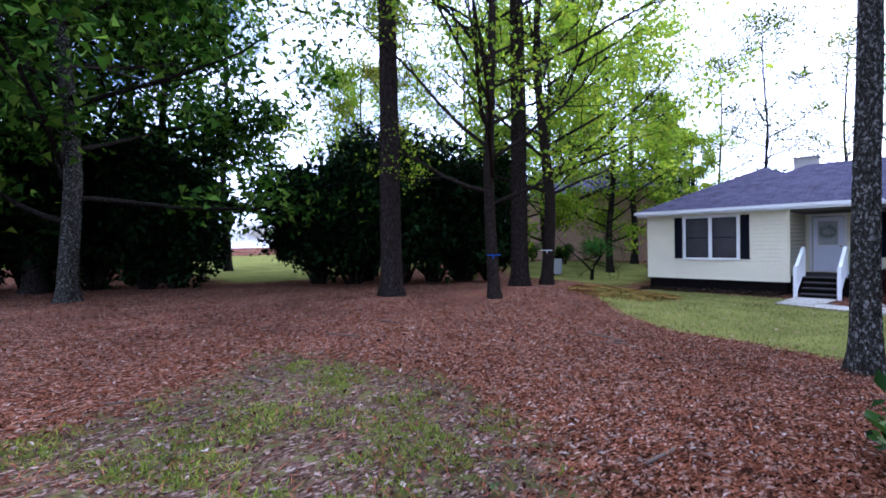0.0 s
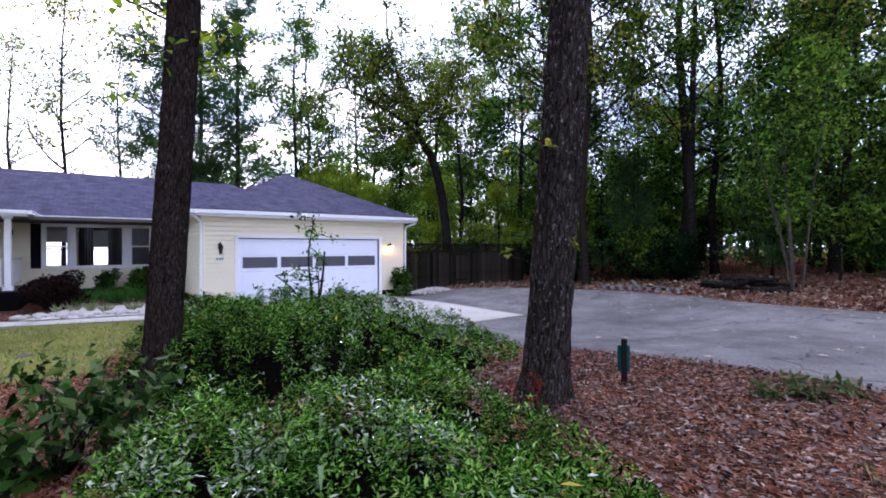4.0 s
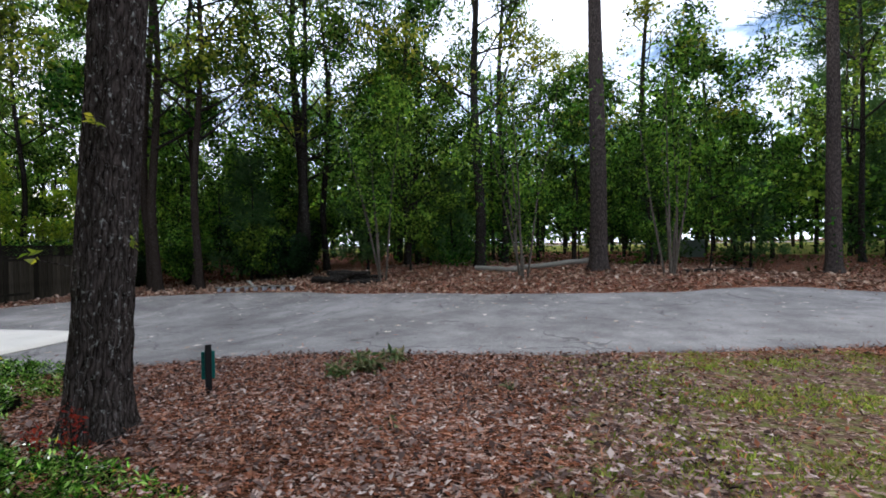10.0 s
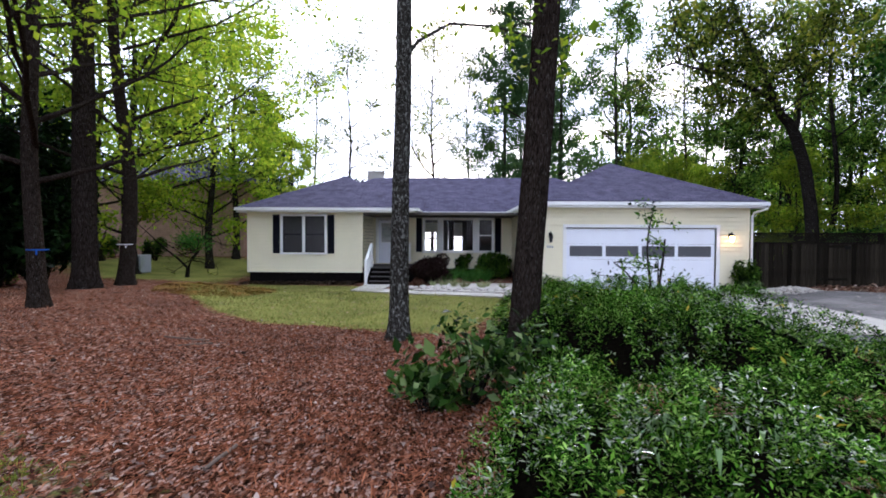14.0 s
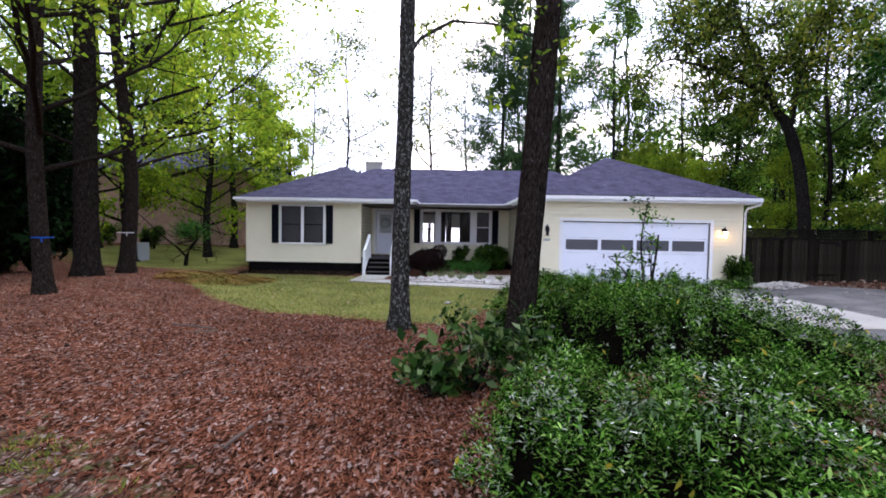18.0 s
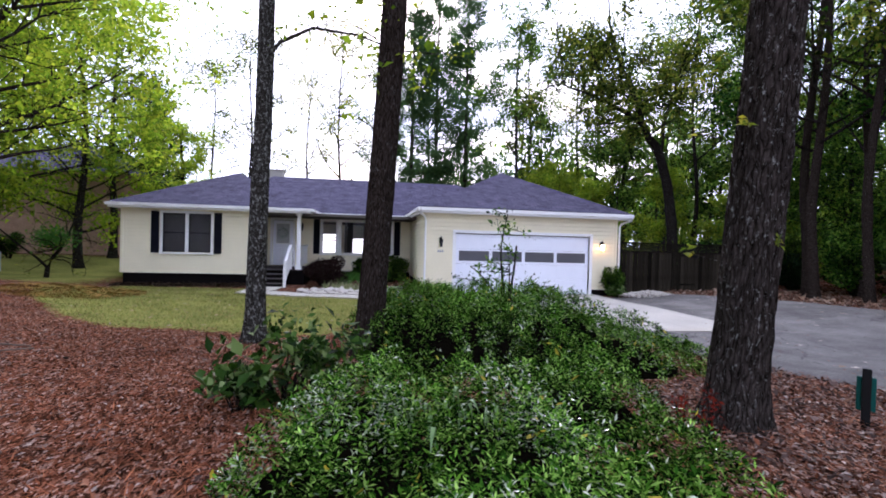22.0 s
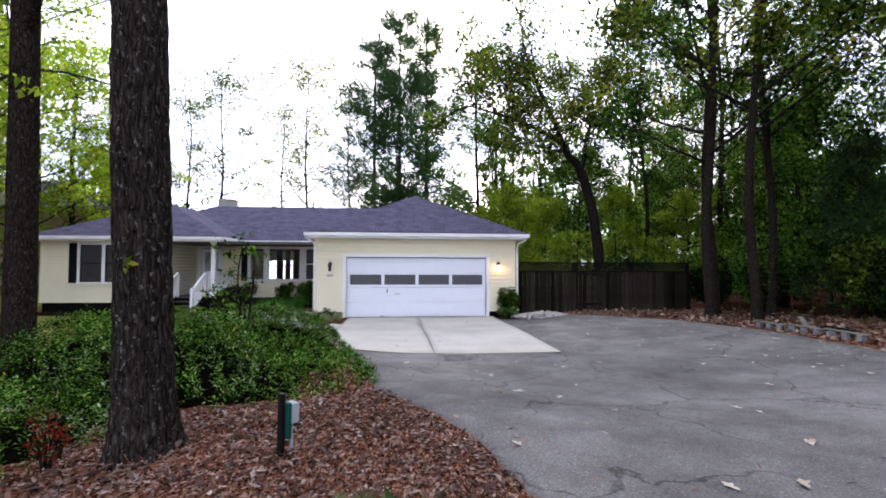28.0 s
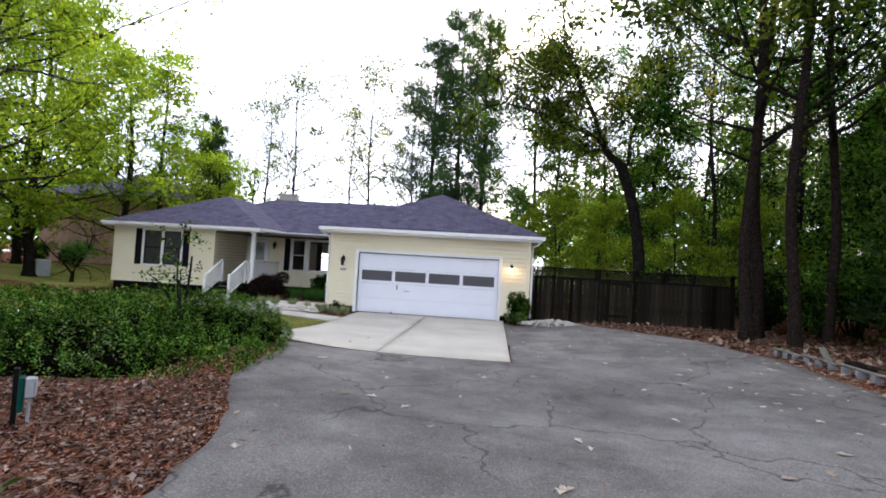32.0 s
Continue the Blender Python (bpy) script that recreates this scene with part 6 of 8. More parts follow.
def shrub(meshes, x, y, m, label, category="shrub", scale=1.0, turn=0.0, group="", name="shrub", bark=None):
    t = thing(name, label, category, x, y, gz(x, y), turn, group)
    st, le = meshes
    for nm, me, mm in (("branching", st, bark or M_bark_far), ("leaves", le, m)):
        if not me.materials:
            me.materials.append(mm)
        o = part(nm, me, mm, t)
        o.matrix_basis = Matrix.Diagonal((scale, scale, scale, 1))
    return t


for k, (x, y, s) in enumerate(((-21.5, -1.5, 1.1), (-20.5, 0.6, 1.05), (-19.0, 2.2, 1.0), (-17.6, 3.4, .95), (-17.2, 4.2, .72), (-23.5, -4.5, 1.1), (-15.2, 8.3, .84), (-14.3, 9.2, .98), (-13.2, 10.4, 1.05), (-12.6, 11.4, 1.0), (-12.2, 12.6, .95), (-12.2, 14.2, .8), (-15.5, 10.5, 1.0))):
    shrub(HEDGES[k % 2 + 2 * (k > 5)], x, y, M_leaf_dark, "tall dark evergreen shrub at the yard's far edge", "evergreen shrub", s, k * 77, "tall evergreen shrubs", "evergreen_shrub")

# undergrowth in the woods
u_rng = np.random.default_rng(515)
up_, up_n = [], []
for k in range(620):
    if k % 3:
        x, y = u_rng.uniform(17.5, 46), u_rng.uniform(-30, 16)
    else:
        x, y = u_rng.uniform(11, 44), u_rng.uniform(19, 46)
    if (y < 2 or .26 < y / (x - 1) < .58) and k % 5:
        continue
    h = u_rng.uniform(.5, 2.6) * (1.0 if x < 26 else 1.4)
    n = 230
    d = u_rng.normal(0, 1, (n, 3)) * [.6, .6, .36] * h
    d[:, 2] = np.abs(d[:, 2] + h * .5)
    (up_ if k % 3 else up_n).append(d + [x, y, gz(x, y) + .05])
ug = thing("undergrowth", "leafy low undergrowth on the woodland floor", "undergrowth", kind="stuff")
v, f = leaf_cloud(u_rng, np.concatenate(up_), .11, .085, .4, simple=True)
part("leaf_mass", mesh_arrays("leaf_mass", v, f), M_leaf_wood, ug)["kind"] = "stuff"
# Bright leaf colour on the northern undergrowth stands in for backlight.
v, f = leaf_cloud(u_rng, np.concatenate(up_n), .12, .09, .4, simple=True)
part("leaf_mass", mesh_arrays("leaf_mass", v, f), M_leaf_bright, ug)["kind"] = "stuff"

# dense middle distance of the woods
m_rng = np.random.default_rng(808)
lp, wood = [], []
for k in range(122):
    x, y = (m_rng.uniform(27, 46), m_rng.uniform(-34, 40)) if k < 95 else (m_rng.uniform(13, 46), m_rng.uniform(34, 56))
    h = m_rng.uniform(5, 13)
    z0 = gz(x, y)
    wood.append(tube(np.array([(x, y, z0 - .2), (x + m_rng.normal(0, .3), y, z0 + h * .5), (x, y, z0 + h)]), [.12, .09, .03], 5))
    c = np.array([(x, y, z0 + h * .48)]) + m_rng.normal(0, 1, (24, 3)) * [1.5, 1.5, h * .26]
    c[:, 2] = np.maximum(c[:, 2], z0 + m_rng.uniform(.6, 3, 24) + (1.4 if y < 2 or .26 < y / (x - 1) < .58 else 0))
    lp.append(c[m_rng.integers(0, 24, 560)] + m_rng.normal(0, .38, (560, 3)))
mid_w = thing("woods", "crowded slim trees deeper in the woods", "woods", kind="stuff")
v, f = merge(wood)
part("trunk_mass", mesh_arrays("trunk_mass", v, f), M_bark_far, mid_w)["kind"] = "stuff"
# Lighter leaf colour here paints in open-sky light on the deeper woods.
v, f = leaf_cloud(m_rng, np.concatenate(lp), .30, .24, .4, simple=True)
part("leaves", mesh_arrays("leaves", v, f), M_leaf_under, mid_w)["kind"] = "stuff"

# far woods all round, as a mass
f_rng = np.random.default_rng(909)
lp, wood = [], []
for k in range(360):
    a = f_rng.uniform(0, 2 * math.pi)
    r = f_rng.uniform(46, 92)
    x, y = 6 + r * math.cos(a), 5 + r * math.sin(a)
    if 44 < x < 63 or (y < -15 and -55 < x < 24) or (-62 < x < -30 and 8 < y < 36) or (y > 40 and -26 < x < 12):
        continue
    h = f_rng.uniform(9, 19)
    z0 = gz(x, y)
    wood.append(tube(np.array([(x, y, z0 - .2), (x + f_rng.normal(0, .2), y, z0 + h * .5), (x, y, z0 + h)]), [.2, .15, .04], 5))
    n = 380
    c = np.array([(x, y, z0 + h * .50)]) + f_rng.normal(0, 1, (26, 3)) * [1.9, 1.9, h * .24]
    c[:, 2] = np.maximum(c[:, 2], z0 + f_rng.uniform(.4, 2, 26))
    lp.append(c[f_rng.integers(0, 26, n)] + f_rng.normal(0, .55, (n, 3)))
for k in range(90):
    x, y = f_rng.uniform(64, 98), f_rng.uniform(-95, 45)
    h, z0 = f_rng.uniform(9, 18), gz(x, y)
    wood.append(tube(np.array([(x, y, z0 - .2), (x, y, z0 + h * .5), (x, y, z0 + h)]), [.2, .15, .04], 5))
    c = np.array([(x, y, z0 + h * .45)]) + f_rng.normal(0, 1, (26, 3)) * [2.2, 2.2, h * .26]
    c[:, 2] = np.maximum(c[:, 2], z0 + f_rng.uniform(.4, 2, 26))
    lp.append(c[f_rng.integers(0, 26, 420)] + f_rng.normal(0, .6, (420, 3)))
v, f = merge(wood)
far = thing("far_woods", "hazy green woods in the distance", "woods", kind="stuff")
part("trunk_mass", mesh_arrays("trunk_mass", v, f), M_bark_far, far)["kind"] = "stuff"
# Far leaves share that lighter colour, standing in for open-sky light.
v, f = leaf_cloud(f_rng, np.concatenate(lp), .62, .5, .4, simple=True)
part("leaves", mesh_arrays("leaves", v, f), M_leaf_under, far)["kind"] = "stuff"


# ---------------- the shrub bed ----------------
def in_poly(rng, poly, n):
    xs, ys = zip(*poly)
    out = np.zeros((0, 2))
    while len(out) < n:
        p = np.stack([rng.uniform(min(xs), max(xs), n * 2), rng.uniform(min(ys), max(ys), n * 2)], -1)
        out = np.concatenate([out, p[inside(p[:, 0], p[:, 1], poly)]])
    return out[:n]


def bed_height(x, y):
    """Mounded foliage: round lumps with dips between them."""
    x, y = np.asarray(x, float), np.asarray(y, float)
    e = edge_far(x, y, BED)
    n1 = np.array([noise.noise((a * 1.05, b * 1.05, 8.0)) for a, b in zip(x.ravel(), y.ravel())]).reshape(x.shape)
    n2 = np.array([noise.noise((a * 3.1, b * 3.1, 2.0)) for a, b in zip(x.ravel(), y.ravel())]).reshape(x.shape)
    n3 = np.array([noise.noise((a * 9, b * 9, 5.0)) for a, b in zip(x.ravel(), y.ravel())]).reshape(x.shape)
    d1 = np.array([noise.voronoi((a * 1.05 + .4 * noise.noise((a * 2, b * 2, 1)), b * 1.05, 0.5))[0][0] for a, b in zip(x.ravel(), y.ravel())]).reshape(x.shape)
    lump = np.clip(1 - d1 ** 2 * 1.5, 0, 1)
    right = np.clip((5.2 + .6 * np.clip((y - 7) / 1.5, 0, 1) - x) / 1.6, 0.28, 1)
    yy = y + .3 * (x - 2) + .35 * n1
    back = np.clip((yy - 4.55) / .9, 0, 1)
    dip = np.exp(-((yy - 4.35) / .45) ** 2)
    return (0.24 + 0.26 * back - .25 * dip + 0.34 * lump + 0.10 * n1 + 0.08 * n2 + 0.075 * n3).clip(.08, 2) * np.clip(0.18 + e / 0.55, 0, 1) ** 0.7 * right


b_rng = np.random.default_rng(61)
bed = thing("groundcover_bed", "dense low bed of glossy dark green leafy shrubs", "shrub bed", kind="stuff")
# A near-black sheet below the leaf tips stands in for shaded gaps.
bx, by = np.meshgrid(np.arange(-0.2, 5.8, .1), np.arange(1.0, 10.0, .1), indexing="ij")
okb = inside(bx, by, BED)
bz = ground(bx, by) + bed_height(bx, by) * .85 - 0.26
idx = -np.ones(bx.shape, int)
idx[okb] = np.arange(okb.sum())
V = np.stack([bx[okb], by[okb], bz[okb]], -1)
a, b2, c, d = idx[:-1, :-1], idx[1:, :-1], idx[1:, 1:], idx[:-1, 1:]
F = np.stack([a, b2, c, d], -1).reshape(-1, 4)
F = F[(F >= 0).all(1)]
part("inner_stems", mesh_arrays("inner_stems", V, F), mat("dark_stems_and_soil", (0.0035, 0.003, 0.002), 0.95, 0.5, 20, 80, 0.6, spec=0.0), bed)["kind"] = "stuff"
near = in_poly(b_rng, BED, 92000)
near = near[np.array([noise.noise((a * 7, b * 7, 3)) for a, b in near]) > .07]
near = near[b_rng.uniform(0, 1, len(near)) < np.interp(near[:, 1], [2.4, 4.5, 8], [1.0, .72, .55])]
hz = ground(near[:, 0], near[:, 1]) + bed_height(near[:, 0], near[:, 1])
tips = np.concatenate([near, (hz - .36 * b_rng.uniform(0, 1, len(near)) ** 1.9 + .05 * (b_rng.uniform(0, 1, len(near)) > .93))[:, None]], -1)
each = 6
cs = np.repeat(tips, each, 0)
ang = np.tile(np.arange(each) * 2.399, len(tips)) + np.repeat(b_rng.uniform(0, 6.28, len(tips)), each)
ups = np.tile(np.linspace(-.1, .75, each), len(tips))
way = np.stack([np.cos(ang), np.sin(ang), ups], -1)
sz = np.interp(cs[:, 1:2], [2.4, 4.5, 8], [1.0, 1.05, 1.2])
v, f = leaf_cloud(b_rng, cs + way * .008 - np.array([0, 0, .03]) * (1 - ups[:, None]), 0.036, .0108, 1.0, way=way * 2.6, spread=.3)
v = v.reshape(-1, 4, 3)
v = (v[:, :1] + (v - v[:, :1]) * sz[:, None]).reshape(-1, 3)
# Picks the leaves that get the painted pale glints, mostly in near patches.
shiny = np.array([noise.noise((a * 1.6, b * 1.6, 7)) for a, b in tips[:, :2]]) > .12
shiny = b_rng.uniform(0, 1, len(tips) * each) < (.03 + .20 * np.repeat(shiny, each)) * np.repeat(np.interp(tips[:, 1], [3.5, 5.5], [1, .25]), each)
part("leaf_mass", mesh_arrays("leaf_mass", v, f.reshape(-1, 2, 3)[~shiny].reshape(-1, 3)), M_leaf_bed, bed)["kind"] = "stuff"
part("glossy_leaf_mass", mesh_arrays("glossy_leaf_mass", v, f.reshape(-1, 2, 3)[shiny].reshape(-1, 3)), M_leaf_glint, bed)["kind"] = "stuff"
yp = tips[b_rng.choice(len(tips), 260, False)] + [0, 0, .02]
v, f = leaf_cloud(b_rng, yp, .062, .020, .5)
part("yellow_leaf_mass", mesh_arrays("yellow_leaf_mass", v, f), M_leaf_yellow, bed)["kind"] = "stuff"

M_leaf_broad = leaf_mat("broad_shrub_leaves", [(0.004, 0.012, 0.002), (0.016, 0.045, 0.006), (0.055, 0.115, 0.018), (0.22, 0.28, 0.12)], 0.4, 0.25, spec=0.06)
M_leaf_lance = leaf_mat("pale_green_leaves", [(0.06, 0.12, 0.04), (0.15, 0.22, 0.09)], 0.4, 0.15, spec=0.15)
LANCE = thing("strap_leaved_plant", "pale green plant with long pointed leaves among the shrubs", "plant", 1.45, 2.75, gz(1.45, 2.75))
ln = np.random.default_rng(23)
for k in range(30):
    a, z = ln.uniform(0, 6.28), .33 + ln.uniform(0, .10)
    c = ln.normal(0, .14, 2)
    mid_z = np.array([0, .05, .06, .02, -.05]) * ln.uniform(.5, 1.4)
    r, w = np.linspace(0, ln.uniform(.06, .10), 5), np.array([.004, .011, .013, .008, .001])
    dx, dy = math.cos(a), math.sin(a)
    v = np.concatenate([np.stack([c[0] + dx * r - s_ * dy * w, c[1] + dy * r + s_ * dx * w, z + mid_z + .3 * w * abs(s_)], -1) for s_ in (-1, 0, 1)])
    f = np.array([(i + 5 * j, i + 1 + 5 * j, i + 6 + 5 * j, i + 5 + 5 * j) for j in (0, 1) for i in range(4)])
    part("leaf", mesh_arrays("leaf", v, f), M_leaf_lance, LANCE)
v, f = tube([(0, 0, -.05), (.02, 0, .2), (0, .02, .42)], [.012, .009, .006], 6)
part("stem", mesh_arrays("stem", v, f), M_bark_far, LANCE)
M_leaf_weed = leaf_mat("dull_weed_leaves", [(0.03, 0.055, 0.02), (0.06, 0.09, 0.03), (0.14, 0.13, 0.07), (0.10, 0.07, 0.04)], 0.5, 0.2)
shrub(bush(401, (.72, .42, .74), 800, .092, .050, 18, .3), .42, 4.22, M_leaf_broad, "broad-leaved shrub at the edge of the bed", "shrub", 1.0, 0, "", "shrub")
shrub(bush(402, (.30, .26, .34), 170, .10, .065, 10, .3), .10, 4.05, M_leaf_broad, "small broad-leaved sprout in pine straw", "shrub", 1.0, 0, "", "shrub")

sap = thing("sapling", "thin sapling with sparse leaves in the shrub bed", "sapling", 3.31, 7.41, gz(3.31, 7.41))
s_rng = np.random.default_rng(12)
tipz = []
STEMS = (((0, 0, -.05), (-.05, 0, .7), (-.13, 0, 1.05), (-.14, .02, 1.45), (-.03, 0, 1.9)), ((.02, .03, -.05), (.05, .02, .7), (.11, .01, 1.0), (.13, 0, 1.4)),
         ((-.03, 0, -.05), (-.14, .02, .5), (-.33, .04, .85), (-.62, 0, 1.05)), ((.02, -.03, -.05), (.02, -.05, .6), (.0, -.08, 1.1)))
for k, pts in enumerate(STEMS):
    line = smooth_line(pts, 9)
    v, f = tube(line, np.linspace(.024, .015 if k == 1 else .007, 9), 7)
    part("stem", mesh_arrays("stem", v, f), M_bark_far, sap)
    if k != 1:
        tipz += list(line[7:])
    for _ in range(5 if k != 1 else 2):
        sb = bend_path(s_rng, line[s_rng.integers(5, 9)], s_rng.normal(0, 1, 3) * [1, 1, .3] + [-.6 if k < 3 else 0, 0, .1], s_rng.uniform(.25, .6), 5, .12, .0)
        v, f = tube(sb, np.linspace(.007, .003, 6), 4)
        part("twig", mesh_arrays("twig", v, f), M_bark_far, sap)
        tipz += list(sb[2:])
for _ in range(4):
    sb = bend_path(s_rng, (.03, 0, .45), (s_rng.uniform(.4, 1), s_rng.normal(0, .5), .7), .7, 5, .12, -.05)
    v, f = tube(sb, np.linspace(.007, .003, 6), 4)
    part("twig", mesh_arrays("twig", v, f), M_bark_far, sap)
    tipz += list(sb[3:])
tipz = np.array(tipz)
v, f = leaf_cloud(s_rng, tipz[s_rng.integers(0, len(tipz), 420)] + s_rng.normal(0, .06, (420, 3)) * [1.2, 1.2, .7], .062, .036, .5)
part("crown", mesh_arrays("crown", v, f), M_leaf_under, sap)

# ---------------- planting by the house ----------------
M_maroon = leaf_mat("maroon_leaves", [(0.010, 0.006, 0.006), (0.022, 0.010, 0.010), (0.018, 0.016, 0.010)], 0.5, 0.1, (1.2, .8, .7))
shrub(bush(411, (.86, .74, 1.15), 15000, .06, .04, 24, .5), -.6, 18.75, M_maroon, "round dark maroon shrub beside the porch steps", "shrub")
shrub(bush(412, (.45, .4, 1.1), 3200, .08, .05, 12), .75, 21.2, M_leaf_shade, "small green shrub under the window", "shrub")
shrub(bush(413, (.80, .6, 1.12), 8000, .08, .05, 18), 2.05, 20.9, M_leaf_shade, "rounded dark green shrub under the window", "shrub")
shrub(bush(414, (.45, .4, 1.05), 3600, .075, .04, 12), 9.62, 15.45, M_leaf_shade, "upright dark green shrub by the garage corner", "shrub")
shrub(bush(415, (.42, .3, .42), 900, .09, .03, 9), 9.5, 14.95, M_leaf_broad, "low leafy green plant by the garage door", "plant")
shrub(bush(416, (.26, .2, .42), 420, .07, .03, 8), 3.5, 15.5, M_leaf_dark, "small plant beside the garage door", "plant")
shrub(bush(418, (.8, .8, 1.1), 2500, .09, .055, 12), -9.4, 23.5, M_leaf_dark, "green shrub beside the house wall", "shrub")
shrub(bush(419, (1.1, 1.0, 2.3), 5200, .08, .045, 16), 8.5, -10.8, M_leaf_broad, "loose flowering shrub beside the drive", "shrub")
HOUSE_BUSH = bush(420, (.9, .8, 1.6), 5000, .085, .06, 14, simple=True)
FAR_BUSH = bush(421, (.9, .9, 1.7), 7000, .075, .055, 14, simple=True)
for k, (x, y, s) in enumerate(((-15.5, 17.5, .9), (-16, 25.5, 1.2), (-19.5, 27, 1.3), (-13.8, 14.8, .8))):
    shrub(HOUSE_BUSH, x, y, M_leaf_under, "green shrub in front of the brick house", "shrub", s * .62, k * 60, "shrubs by the neighbouring house")

WOOD_BUSH = bush(422, (.9, .9, 1.7), 7000, .075, .055, 14, simple=True)
for k, (x, y, s) in enumerate(((18.2, 9.6, 1.1), (19.2, 11.4, 1.4), (20.8, 12.6, 1.5), (22.5, 11.6, 1.6), (18.4, 14.4, 1.2), (20.0, 15.6, 1.5), (22.4, 14.6, 1.7), (25.5, 12.8, 1.9), (18.6, 17.5, 1.3), (17.6, 16.2, .9), (15.2, 18.1, 1.2), (23.0, 5.0, .8))):
    shrub((FAR_BUSH, WOOD_BUSH)[k % 3 > 0], x, y, M_leaf_wood if k % 3 else M_leaf_dark, "dark leafy bush among woodland trunks", "shrub", s, k * 73, "dark bushes in the woods")


def cone_mesh():
    """A small pine cone lying on its side, in rings of scales."""
    pts, faces = [], []
    for r in range(7):
        s = r / 6
        for k in range(8):
            a = k * .785 + r * .39
            w = .021 * math.sin(math.pi * (.12 + .8 * s)) * (1 if k % 2 else .8)
            pts.append((-.035 + .07 * s, w * math.cos(a), w * math.sin(a)))
    for r in range(6):
        for k in range(8):
            faces.append((r * 8 + k, r * 8 + (k + 1) % 8, r * 8 + 8 + (k + 1) % 8, r * 8 + 8 + k))
    return mesh_arrays("pine_cone", np.array(pts), np.array(faces))


CONE = cone_mesh()
CONE.materials.append(mat("dark_pine_cone", (0.028, 0.018, 0.014), 0.9, 0.4, 40, 120, 0.5))
for k, (x, y) in enumerate(((8.03, -5.43), (6.02, -1.19), (4.97, -3.36), (4.43, -2.64), (4.07, -2.29), (4.23, -2.52), (7.01, -3.52), (7.05, -3.03), (5.75, -3.14), (3.79, -1.66), (4.51, -1.38), (-5.2, 3.9), (-3.9, 5.2), (-2.2, 5.9))):
    o = new("pine_cone", CONE)
    o.matrix_basis = pose(x, y, gz(x, y) + .03, 0, 0, k * 67)
    tagged(o, "dark pine cone lying in straw and grass", "pine cone", "fallen pine cones")
ub = thing("utility_box", "grey-green metal utility box beside the far street", "utility box", 31.0, -9.3, gz(31.0, -9.3))
part("cabinet", boxed(-.6, .6, -.5, .5, -.1, .95, .03), mat("grey_green_cabinet_paint", (0.10, 0.13, 0.11), 0.6, 0.2, 3, 40, 0.1), ub)
part("lid", boxed(-.63, .63, -.53, .53, .955, 1.0, .015), M_grey_plastic, ub)


def tuft(x, y, n, h, m, label, seed, spread=.16):
    rng = np.random.default_rng(seed)
    a = rng.uniform(0, 6.28, n)
    r = rng.uniform(0, .05, n)
    pts = np.stack([r * np.cos(a), r * np.sin(a), np.zeros(n)], -1)
    way = np.stack([np.cos(a) * spread * 5, np.sin(a) * spread * 5, np.ones(n) * 1.4], -1)
    v, f = leaf_cloud(rng, pts, h, .014, 0, way=way * 2.2)
    t = new("ornamental_grass", mesh_arrays("ornamental_grass", v, f))
    t.data.materials.append(m)
    t.location = (x, y, gz(x, y))
    return tagged(t, label, "ornamental grass", "grass tufts in the front bed")


M_pale_grass = leaf_mat("pale_grass", [(0.20, 0.24, 0.11), (0.30, 0.32, 0.18), (0.38, 0.38, 0.25)], 0.6, 0.2)
M_lily = leaf_mat("liriope_leaves", [(0.03, 0.10, 0.02), (0.06, 0.17, 0.03), (0.10, 0.24, 0.045)], 0.5, 0.25)
q_rng = np.random.default_rng(71)
for k in range(16):
    tuft((.15, .95, 1.5)[k % 3] + q_rng.normal(0, .22), 19.7 + q_rng.normal(0, .2), 150, .40, M_lily, "green strap-leaved border grass", 500 + k)
for k in range(9):
    tuft(-.5 + k * .42 + q_rng.normal(0, .15), 17.3 - .10 * k + q_rng.normal(0, .35), 110, q_rng.uniform(.16, .3), M_pale_grass, "pale tufted border grass beside the path", 520 + k)
for k in range(5):
    tuft(3.05 + k * .2, 15.25 + q_rng.normal(0, .08), 110, .25, M_pale_grass, "pale tufted border grass beside the path", 540 + k)
gb = new("pavement_gravel_bed", patch_quad("gravel_bed", [(-1.1, 16.2), (3.0, 14.9), (2.9, 18.4), (-0.2, 18.6)], .03, M_gravel, 12, 10))
tagged(gb, "pale gravel in the front planting bed", "gravel bed", kind="structure")


def stone_mesh(seed, sx, sy, sz):
    bm = bmesh.new()
    bmesh.ops.create_icosphere(bm, subdivisions=2, radius=1)
    for v in bm.verts:
        k = 1 + .28 * noise.noise(v.co * 1.7 + Vector((seed * 7.3, 0, 0)))
        v.co = Vector((v.co.x * sx * k, v.co.y * sy * k, v.co.z * sz * k))
    return bm_mesh("stone", bm, M_stone, True)


STONES = [stone_mesh(k, .16, .12, .09) for k in range(5)]
for k in range(32):
    x = -1.2 + k * .125 + q_rng.normal(0, .08)
    y = 15.95 - .32 * (x + 1.3) + q_rng.normal(0, .3) + .85
    o = new("edging_stone", STONES[k % 5])
    o.matrix_basis = pose(x, y, gz(x, y) + .05, 0, 0, k * 47) @ Matrix.Diagonal((*([q_rng.uniform(.5, 1.15)] * 3), 1))
    tagged(o, "pale rounded edging stone beside the path", "stone", "edging stones")

